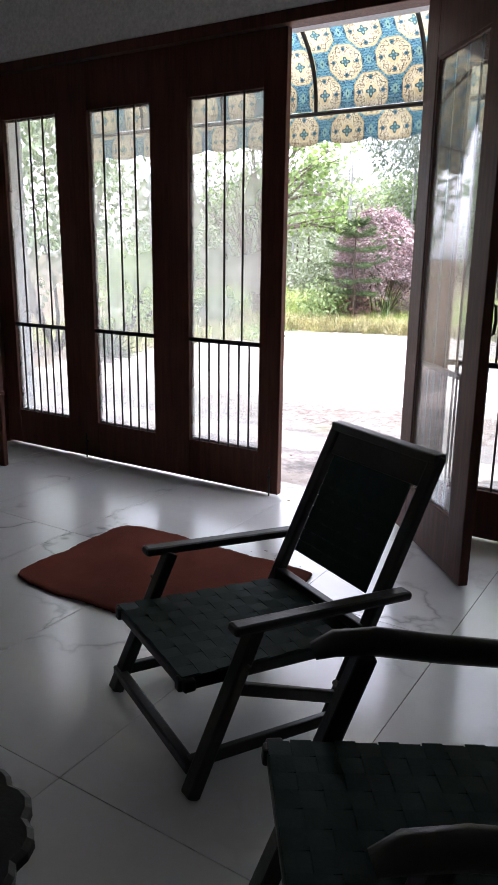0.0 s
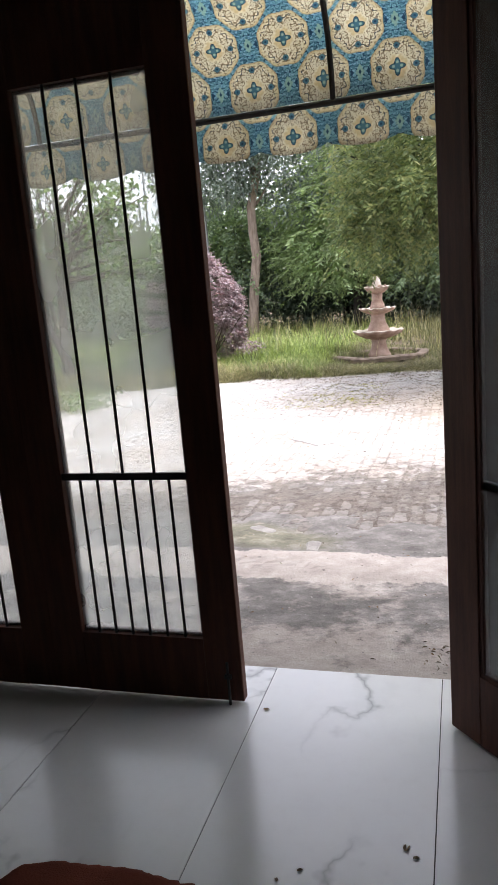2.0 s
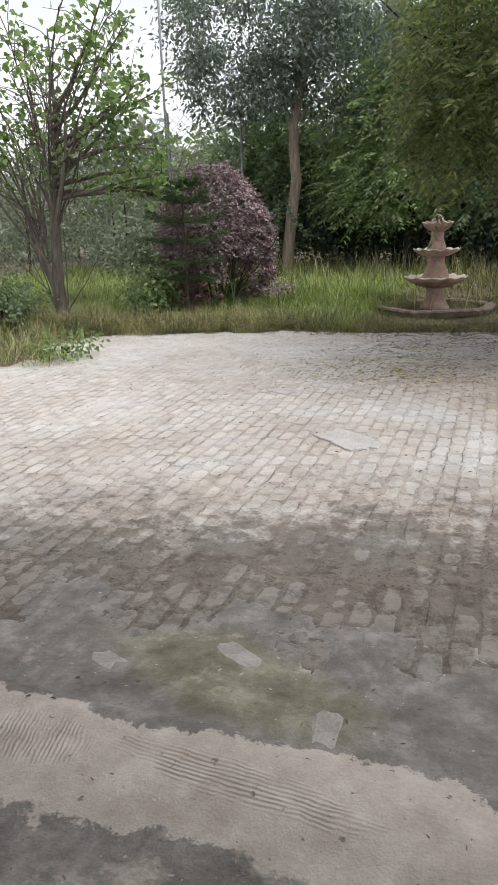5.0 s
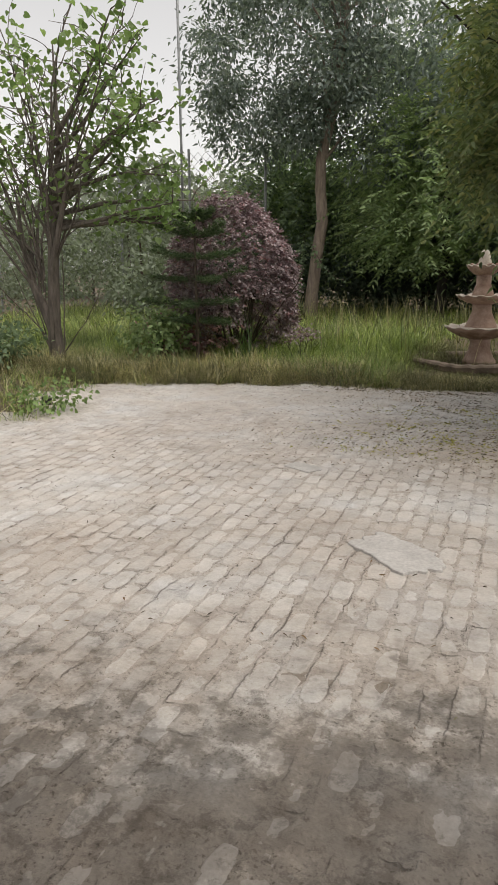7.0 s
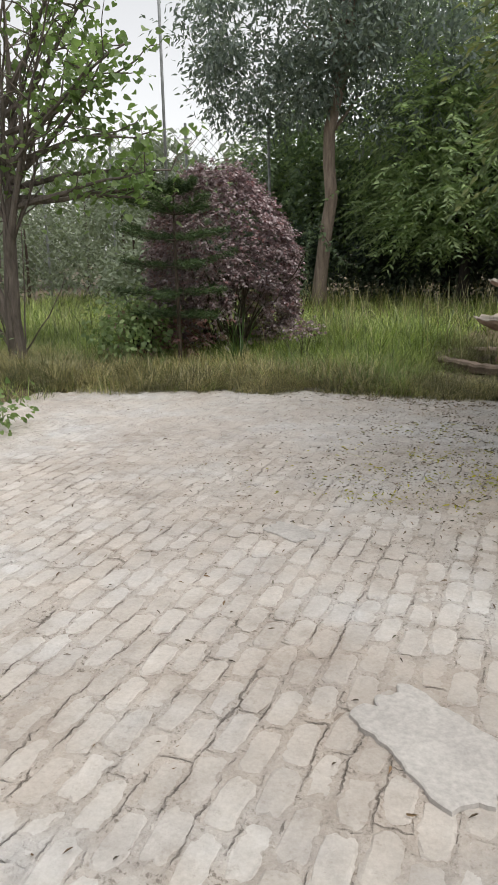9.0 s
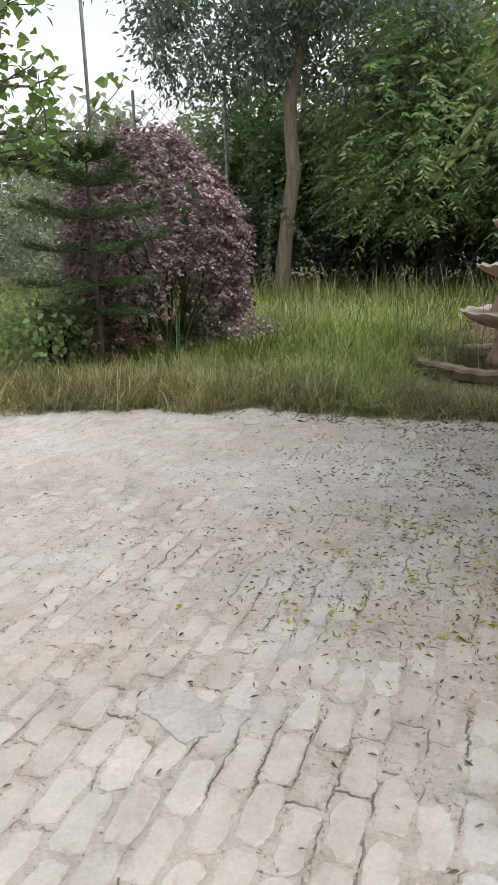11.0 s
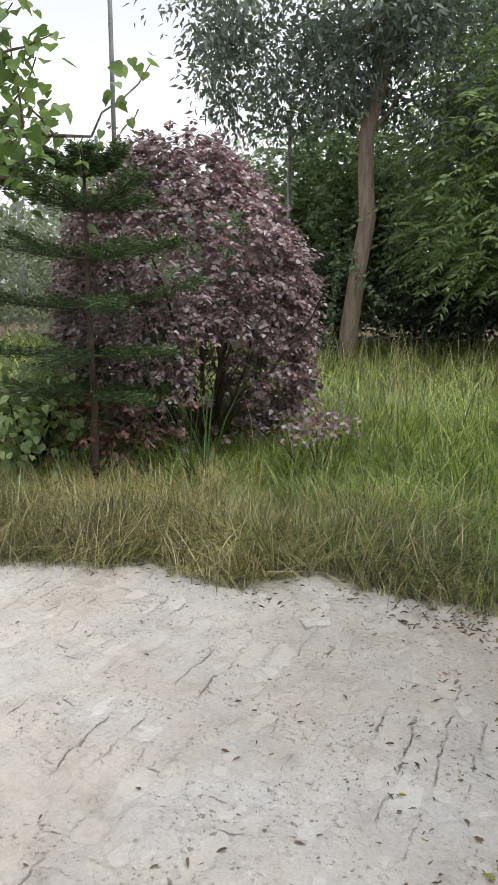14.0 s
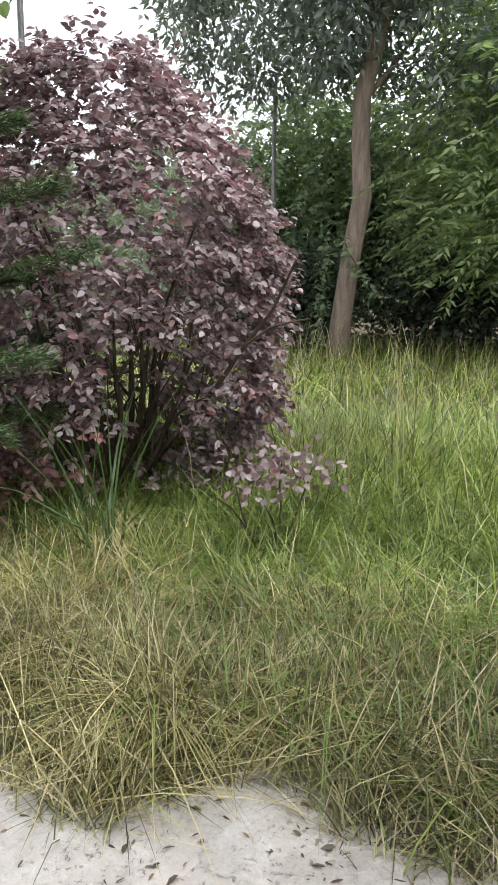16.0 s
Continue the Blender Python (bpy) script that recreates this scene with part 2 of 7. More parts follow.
# ---- materials ----
WOOD = surface("dark_red_brown_varnished_wood", (0.070, 0.027, 0.018), (0.115, 0.045, 0.028), 5, 70, (0.46, 0.64), 0.15, stretch=(8, 8, 0.7), spec=0.2)
BLACKWOOD = surface("black_painted_wood", (0.006, 0.006, 0.006), (0.014, 0.013, 0.012), 12, 80, (0.3, 0.5), 0.2)
WEBBING = surface("dark_green_woven_webbing", (0.012, 0.033, 0.030), (0.019, 0.046, 0.041), 10, 160, (0.6, 0.8), 0.2, spec=0.3)
IRON = surface("black_painted_iron", (0.010, 0.009, 0.008), (0.022, 0.018, 0.015), 20, 120, (0.4, 0.6), 0.2)
PIPE = surface("weathered_grey_pipe", (0.22, 0.23, 0.23), (0.34, 0.35, 0.35), 8, 80, (0.4, 0.6), 0.2, metal=0.4)
PLASTER = surface("white_wall_paint", (0.74, 0.73, 0.71), (0.82, 0.81, 0.80), 1.2, 60, (0.7, 0.9), 0.15)
OUTPLASTER = surface("pale_blue_grey_wall_paint", (0.45, 0.49, 0.52), (0.58, 0.61, 0.63), 1.5, 60, (0.7, 0.9), 0.2)
RUGMAT = surface("rust_red_pile_rug", (0.155, 0.043, 0.030), (0.21, 0.062, 0.042), 3, 220, (0.9, 1.0), 0.8, spec=0.1)
TERRA = surface("terracotta_pink_cast_stone", (0.30, 0.19, 0.145), (0.50, 0.36, 0.29), 7, 60, (0.7, 0.9), 0.4)
LIMEW = surface("white_worn_stone", (0.46, 0.39, 0.33), (0.60, 0.54, 0.47), 12, 70, (0.7, 0.9), 0.3)
BARK = surface("grey_brown_bark", (0.20, 0.15, 0.12), (0.34, 0.27, 0.22), 6, 45, (0.85, 1.0), 1.0, stretch=(3, 3, 0.5))
DARKBARK = surface("dark_wet_bark", (0.016, 0.013, 0.011), (0.038, 0.031, 0.026), 6, 45, (0.8, 1.0), 1.0, stretch=(3, 3, 0.5))
FANBARK = surface("dark_grey_brown_bark", (0.10, 0.083, 0.07), (0.21, 0.175, 0.15), 6, 45, (0.85, 1.0), 1.0, stretch=(3, 3, 0.5))
TWIG = surface("brown_twig", (0.05, 0.035, 0.025), (0.10, 0.075, 0.055), 10, 60, (0.8, 1.0), 0.5)


BRICK_W, BRICK_L = 0.098, 0.205


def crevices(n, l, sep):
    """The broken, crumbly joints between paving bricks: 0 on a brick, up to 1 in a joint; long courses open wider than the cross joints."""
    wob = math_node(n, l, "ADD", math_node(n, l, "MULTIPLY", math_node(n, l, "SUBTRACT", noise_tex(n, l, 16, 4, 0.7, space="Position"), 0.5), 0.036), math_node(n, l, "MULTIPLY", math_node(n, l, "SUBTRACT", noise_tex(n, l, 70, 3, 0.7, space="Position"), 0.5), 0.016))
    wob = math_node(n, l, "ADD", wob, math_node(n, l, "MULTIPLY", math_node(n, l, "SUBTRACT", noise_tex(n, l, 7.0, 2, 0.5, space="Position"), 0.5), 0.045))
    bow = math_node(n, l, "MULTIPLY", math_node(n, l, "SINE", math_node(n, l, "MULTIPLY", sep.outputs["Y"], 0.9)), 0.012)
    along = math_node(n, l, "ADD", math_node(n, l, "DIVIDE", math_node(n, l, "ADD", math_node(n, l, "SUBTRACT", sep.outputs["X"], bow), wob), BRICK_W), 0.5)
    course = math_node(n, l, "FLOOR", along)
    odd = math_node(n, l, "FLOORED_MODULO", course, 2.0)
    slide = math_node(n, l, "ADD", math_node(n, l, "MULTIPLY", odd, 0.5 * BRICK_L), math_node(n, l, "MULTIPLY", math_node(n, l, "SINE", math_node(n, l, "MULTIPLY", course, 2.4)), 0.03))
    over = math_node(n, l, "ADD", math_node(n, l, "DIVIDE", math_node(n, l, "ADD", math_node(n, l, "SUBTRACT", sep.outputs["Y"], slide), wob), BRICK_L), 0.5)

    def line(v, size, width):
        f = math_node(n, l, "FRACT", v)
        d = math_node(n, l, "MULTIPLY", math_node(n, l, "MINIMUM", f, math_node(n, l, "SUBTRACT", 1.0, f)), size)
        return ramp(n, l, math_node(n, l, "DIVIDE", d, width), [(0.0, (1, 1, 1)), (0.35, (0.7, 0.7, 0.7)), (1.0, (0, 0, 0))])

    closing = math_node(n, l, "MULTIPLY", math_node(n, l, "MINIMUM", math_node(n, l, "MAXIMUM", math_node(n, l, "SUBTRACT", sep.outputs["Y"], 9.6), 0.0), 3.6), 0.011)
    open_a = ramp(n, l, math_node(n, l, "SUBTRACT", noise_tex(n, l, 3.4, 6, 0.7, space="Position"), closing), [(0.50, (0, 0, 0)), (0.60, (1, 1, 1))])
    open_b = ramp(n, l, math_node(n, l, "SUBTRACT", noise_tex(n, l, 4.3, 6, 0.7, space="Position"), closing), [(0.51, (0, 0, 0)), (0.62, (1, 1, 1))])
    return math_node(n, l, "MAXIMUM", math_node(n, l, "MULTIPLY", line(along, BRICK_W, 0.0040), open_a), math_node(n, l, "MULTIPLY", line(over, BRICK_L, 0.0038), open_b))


def paving_mat(name, tone, vary, relief, sandy=False):
    """Whitewashed paving: dusty pale patches, pink-brown wear, and a ragged dark damp stain near the house and under the tree."""
    m, n, l, p = nodes_of(name)
    big, mid, fine = (noise_tex(n, l, s, d, 0.65, space="Position") for s, d in ((0.9, 5), (6.0, 6), (85.0, 3)))
    col = ramp(n, l, big, [(0.33, (0.51, 0.472, 0.44)), (0.5, (0.565, 0.533, 0.505)), (0.66, (0.62, 0.604, 0.59))])
    col = blend(n, l, 0.75, col, ramp(n, l, mid, [(0.30, (0.72, 0.69, 0.66)), (0.46, (0.95, 0.945, 0.94)), (0.68, (1.12, 1.12, 1.12))]), "MULTIPLY")
    col = blend(n, l, 0.4, col, ramp(n, l, fine, [(0.28, (0.70, 0.69, 0.67)), (0.7, (1.10, 1.10, 1.10))]), "MULTIPLY")
    hue = noise_tex(n, l, 3.1, 5, 0.6, space="Position")
    col = blend(n, l, 0.9, col, ramp(n, l, hue, [(0.34, (1.01, 0.98, 0.95)), (0.5, (1.0, 0.995, 0.985)), (0.64, (0.965, 0.98, 1.0))]), "MULTIPLY")
    geo = n.new("ShaderNodeNewGeometry")
    sep = n.new("ShaderNodeSeparateXYZ")
    l.new(geo.outputs["Position"], sep.inputs["Vector"])
    ragged = math_node(n, l, "MULTIPLY", math_node(n, l, "SUBTRACT", noise_tex(n, l, 2.0, 8, 0.78, space="Position"), 0.5), 2.6)
    ragged = math_node(n, l, "ADD", ragged, math_node(n, l, "MULTIPLY", math_node(n, l, "SUBTRACT", noise_tex(n, l, 10.0, 4, 0.7, space="Position"), 0.5), 1.9))
    drift = math_node(n, l, "MULTIPLY", math_node(n, l, "ADD", sep.outputs["X"], 3.4), -0.26)
    damp = math_node(n, l, "DIVIDE", math_node(n, l, "SUBTRACT", math_node(n, l, "ADD", math_node(n, l, "ADD", sep.outputs["Y"], drift), ragged), 6.65), 4.0)
    col = blend(n, l, 1.0, col, ramp(n, l, damp, [(0.05, (0.31, 0.298, 0.285)) if sandy else (0.05, (0.36, 0.35, 0.34)), (0.14, (0.40, 0.388, 0.37)) if sandy else (0.14, (0.46, 0.45, 0.435)), (0.21, (0.68, 0.67, 0.655)), (0.36, (0.85, 0.845, 0.835)), (0.7, (0.96, 0.957, 0.95)), (1.0, (1, 1, 1))]), "MULTIPLY")
    if sandy:
        clean = math_node(n, l, "ADD", math_node(n, l, "MULTIPLY", math_node(n, l, "SUBTRACT", sep.outputs["Y"], 9.8), 0.42), math_node(n, l, "MULTIPLY", math_node(n, l, "SUBTRACT", mid, 0.5), 2.4))
        clean = math_node(n, l, "MAXIMUM", clean, math_node(n, l, "MULTIPLY", math_node(n, l, "SUBTRACT", big, 0.56), 12.0))
        col = blend(n, l, 1.0, col, ramp(n, l, clean, [(0.0, (0.94, 0.92, 0.895)), (0.45, (0.97, 0.96, 0.945)), (1.0, (1.0, 1.0, 1.0))]), "MULTIPLY")
    # greyer and a little darker towards the meadow, in ragged patches
    far_grey = math_node(n, l, "ADD", math_node(n, l, "MULTIPLY", math_node(n, l, "SUBTRACT", sep.outputs["Y"], 12.5), 0.9), math_node(n, l, "MULTIPLY", math_node(n, l, "SUBTRACT", mid, 0.5), 1.6))
    col = blend(n, l, 1.0, col, ramp(n, l, far_grey, [(0.0, (1, 1, 1)), (1.0, (0.87, 0.88, 0.875))]), "MULTIPLY")
    tan = math_node(n, l, "SUBTRACT", math_node(n, l, "MULTIPLY", math_node(n, l, "ADD", sep.outputs["X"], 3.2), 0.30), math_node(n, l, "MULTIPLY", math_node(n, l, "ABSOLUTE", math_node(n, l, "SUBTRACT", sep.outputs["Y"], 11.0)), 0.27))
    tan = math_node(n, l, "ADD", tan, math_node(n, l, "MULTIPLY", ragged, 0.25))
    col = blend(n, l, 1.0, col, ramp(n, l, tan, [(0.0, (1, 1, 1)), (0.5, (0.95, 0.865, 0.76))]), "MULTIPLY")
    if vary:
        pick = n.new("ShaderNodeObjectInfo").outputs["Random"] if vary == "object" else geo.outputs["Random Per Island"]
        shade = ramp(n, l, pick, [(0.0, (0.92, 0.91, 0.90)), (0.3, (0.97, 0.955, 0.94)), (0.6, (1.0, 1.0, 1.0)), (1.0, (1.06, 1.06, 1.06))])
        col = blend(n, l, 1.0, col, shade, "MULTIPLY")
    col = blend(n, l, 1.0, col, tone, "MULTIPLY")
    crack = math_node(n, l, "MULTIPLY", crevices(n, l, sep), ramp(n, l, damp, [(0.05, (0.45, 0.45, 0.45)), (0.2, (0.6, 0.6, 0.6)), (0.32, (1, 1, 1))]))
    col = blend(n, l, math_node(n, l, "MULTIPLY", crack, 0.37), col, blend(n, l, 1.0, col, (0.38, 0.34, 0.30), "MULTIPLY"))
    crust = math_node(n, l, "SUBTRACT", noise_tex(n, l, 11, 8, 0.78, space="Position"), math_node(n, l, "MULTIPLY", math_node(n, l, "MAXIMUM", math_node(n, l, "SUBTRACT", math_node(n, l, "ADD", sep.outputs["Y"], drift), 6.7), 0.0), 0.13))
    crust = ramp(n, l, math_node(n, l, "ADD", crust, math_node(n, l, "MULTIPLY", crack, 0.02)), [(0.50, (0, 0, 0)), (0.57, (1, 1, 1))])
    col = blend(n, l, math_node(n, l, "MULTIPLY", crust, 0.75), col, blend(n, l, 1.0, col, (0.56, 0.55, 0.54), "MULTIPLY"))
    crumbs = noise_tex(n, l, 30, 5, 0.75, space="Position")
    grit = ramp(n, l, crumbs, [(0.30, (0.70, 0.68, 0.65)), (0.42, (1, 1, 1)), (0.62, (1, 1, 1)), (0.72, (1.14, 1.14, 1.14))])
    col = blend(n, l, 0.95 if sandy else 0.6, col, grit, "MULTIPLY")
    if sandy:
        pits = ramp(n, l, noise_tex(n, l, 62, 3, 0.6, space="Position"), [(0.33, (0.42, 0.40, 0.37)), (0.43, (1, 1, 1)), (0.60, (1, 1, 1)), (0.68, (1.2, 1.2, 1.2))])
        col = blend(n, l, ramp(n, l, noise_tex(n, l, 5.0, 4, 0.6, space="Position"), [(0.40, (0.15, 0.15, 0.15)), (0.58, (0.9, 0.9, 0.9))]), col, blend(n, l, 1.0, col, pits, "MULTIPLY"))
    l.new(col, p.inputs["Base Color"])
    p.inputs["Roughness"].default_value, p.inputs["Specular IOR Level"].default_value = 0.88, 0.25
    high = math_node(n, l, "ADD", math_node(n, l, "MULTIPLY", mid, 2.2), math_node(n, l, "ADD", math_node(n, l, "MULTIPLY", fine, 0.12), math_node(n, l, "MULTIPLY", crumbs, 0.45)))
    bump(n, l, p, math_node(n, l, "SUBTRACT", high, math_node(n, l, "MULTIPLY", crack, 0.55)), relief, 0.012)
    return m


BRICK = paving_mat("whitewashed_paving_brick", (1.0, 1.0, 1.0), "object", 0.55)
BRICKS = paving_mat("whitewashed_paving_bricks", (1.0, 1.0, 1.0), "island", 0.55)
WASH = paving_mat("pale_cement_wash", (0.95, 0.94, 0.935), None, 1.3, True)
MORTAR = paving_mat("brown_sandy_joints", (0.60, 0.555, 0.51), None, 0.8)
SOIL = surface("dark_brown_soil", (0.10, 0.076, 0.048), (0.18, 0.135, 0.085), 0.9, 40, (0.9, 1.0), 1.0)
GLASS, CLEANGLASS = glass_mat("dusty_glass", 0.13, 0.42), glass_mat("wiped_glass", 0.03, 0.14)
AWNING = awning_mat()
GRASS = leaf_mat("green_grass_blades", [(0.03, 0.048, 0.012), (0.115, 0.165, 0.03), (0.29, 0.385, 0.08), (0.57, 0.63, 0.24)], 0.34, 0.32, None, 0.7)
DRYGRASS = leaf_mat("straw_grass_blades", [(0.035, 0.035, 0.013), (0.165, 0.16, 0.062), (0.41, 0.365, 0.175), (0.70, 0.62, 0.40)], 0.42, 0.3, None, 0.6)
STRAWTOP = leaf_mat("pale_straw_blades", [(0.30, 0.25, 0.10), (0.52, 0.44, 0.20), (0.70, 0.60, 0.33), (0.84, 0.76, 0.52)], 0.35, 0.3, None, 0.6)
DULLGRASS = leaf_mat("dull_trodden_grass_blades", [(0.06, 0.065, 0.03), (0.14, 0.145, 0.068), (0.24, 0.235, 0.12), (0.34, 0.315, 0.185)], 0.6, 0.3, None, 0.3)
GREENTOP = leaf_mat("fresh_grass_blades", [(0.13, 0.22, 0.05), (0.22, 0.32, 0.09), (0.36, 0.44, 0.17)], 0.35, 0.35, None, 0.6)
LAWN = leaf_mat("short_lawn_blades", [(0.05, 0.075, 0.028), (0.11, 0.145, 0.06), (0.19, 0.22, 0.11), (0.25, 0.23, 0.14)], 0.6, 0.3)
PURPLE = leaf_mat("purple_leaves", [(0.16, 0.105, 0.105), (0.245, 0.18, 0.182), (0.34, 0.275, 0.28), (0.48, 0.425, 0.435), (0.30, 0.145, 0.14)], 0.4, 0.25, (1.08, 0.88, 0.92), 0.45)
REDLEAF = leaf_mat("reddish_young_leaves", [(0.20, 0.09, 0.09), (0.29, 0.14, 0.135), (0.38, 0.21, 0.205), (0.44, 0.32, 0.32)], 0.45, 0.25, None, 0.45)
FIGLEAF = leaf_mat("fresh_green_leaves", [(0.13, 0.20, 0.075), (0.20, 0.29, 0.11), (0.30, 0.40, 0.17)], 0.4, 0.45)
NEEM = leaf_mat("olive_green_leaflets", [(0.085, 0.125, 0.055), (0.155, 0.205, 0.09), (0.23, 0.275, 0.125), (0.33, 0.335, 0.14)], 0.45, 0.4)
# the blue-grey in these leaves stands in for haze
DARKLEAF = leaf_mat("haze_tinted_dark_leaves", [(0.15, 0.185, 0.175), (0.215, 0.26, 0.245), (0.31, 0.35, 0.325)], 0.55, 0.42, None, 0.2)
WOODLEAF = leaf_mat("mid_green_leaves", [(0.14, 0.19, 0.125), (0.20, 0.265, 0.17), (0.29, 0.37, 0.22)], 0.6, 0.4, None, 0.2)
# leaf colour carries the dark under the canopy, bluish for haze
SHADELEAF = leaf_mat("under_canopy_shade_leaves", [(0.06, 0.085, 0.065), (0.09, 0.125, 0.09), (0.14, 0.18, 0.125)], 0.6, 0.3, None, 0.2)
# mist over the distance is put into this paler leaf colour
MISTLEAF = leaf_mat("haze_paled_leaves", [(0.17, 0.205, 0.14), (0.23, 0.27, 0.19), (0.30, 0.34, 0.26)], 0.7, 0.3)
STRAP = leaf_mat("dark_strap_leaves", [(0.04, 0.08, 0.03), (0.08, 0.14, 0.05), (0.15, 0.22, 0.09)], 0.4, 0.3)
PINEMAT = leaf_mat("pine_needles", [(0.035, 0.065, 0.03), (0.07, 0.115, 0.05), (0.14, 0.19, 0.085)], 0.5, 0.3)
MANGO = leaf_mat("glossy_deep_green_leaves", [(0.02, 0.042, 0.02), (0.036, 0.066, 0.03), (0.08, 0.12, 0.055)], 0.4, 0.2)
BRIGHTLEAF = leaf_mat("light_green_leaves", [(0.19, 0.265, 0.13), (0.28, 0.37, 0.18), (0.40, 0.49, 0.25)], 0.5, 0.45)
LITTER = leaf_mat("fallen_brown_leaves", [(0.07, 0.06, 0.047), (0.14, 0.10, 0.065), (0.25, 0.16, 0.09), (0.15, 0.14, 0.09), (0.20, 0.18, 0.14)], 0.8, 0.1)
YELLOWLEAF = leaf_mat("fallen_yellow_leaves", [(0.30, 0.30, 0.03), (0.55, 0.48, 0.05), (0.24, 0.28, 0.05)], 0.6, 0.2)


def tile_mat():
    """Polished white marble-look tile with grey veins; each tile is veined by itself."""
    m, n, l, p = nodes_of("white_marble_tile")
    info = n.new("ShaderNodeObjectInfo")
    co = n.new("ShaderNodeTexCoord")
    off = n.new("ShaderNodeVectorMath")
    off.operation = "ADD"
    sh = n.new("ShaderNodeCombineXYZ")
    l.new(math_node(n, l, "MULTIPLY", info.outputs["Random"], 37.0), sh.inputs["X"])
    l.new(math_node(n, l, "MULTIPLY", info.outputs["Random"], 91.0), sh.inputs["Y"])
    l.new(co.outputs["Object"], off.inputs[0]), l.new(sh.outputs["Vector"], off.inputs[1])
    warp = n.new("ShaderNodeTexNoise")
    warp.inputs["Scale"].default_value, warp.inputs["Detail"].default_value = 1.6, 5
    l.new(off.outputs["Vector"], warp.inputs["Vector"])
    vein = math_node(n, l, "ABSOLUTE", math_node(n, l, "SUBTRACT", warp.outputs["Fac"], 0.5))
    broad = n.new("ShaderNodeTexNoise")
    broad.inputs["Scale"].default_value = 0.9
    l.new(off.outputs["Vector"], broad.inputs["Vector"])
    mask = ramp(n, l, broad.outputs["Fac"], [(0.48, (0, 0, 0)), (0.58, (1, 1, 1))])
    line = ramp(n, l, vein, [(0.0, (1, 1, 1)), (0.007, (0.55, 0.55, 0.55)), (0.02, (0.12, 0.12, 0.12)), (0.06, (0, 0, 0))])
    amount = blend(n, l, 1.0, line, mask, "MULTIPLY")
    base = ramp(n, l, broad.outputs["Fac"], [(0.35, (0.79, 0.80, 0.81)), (0.65, (0.86, 0.865, 0.875))])
    col = blend(n, l, amount, base, (0.42, 0.43, 0.445))
    dust = ramp(n, l, noise_tex(n, l, 14, 5), [(0.5, (1.0, 1.0, 1.0)), (0.85, (0.86, 0.85, 0.84))])
    col = blend(n, l, 0.35, col, dust, "MULTIPLY")
    l.new(col, p.inputs["Base Color"])
    r = n.new("ShaderNodeMapRange")
    r.inputs["To Min"].default_value, r.inputs["To Max"].default_value = 0.19, 0.27
    l.new(noise_tex(n, l, 9, 5), r.inputs["Value"])
    l.new(r.outputs["Result"], p.inputs["Roughness"])
    p.inputs["Specular IOR Level"].default_value = 0.8
    p.inputs["Coat Weight"].default_value, p.inputs["Coat Roughness"].default_value = 0.6, 0.12
    return m


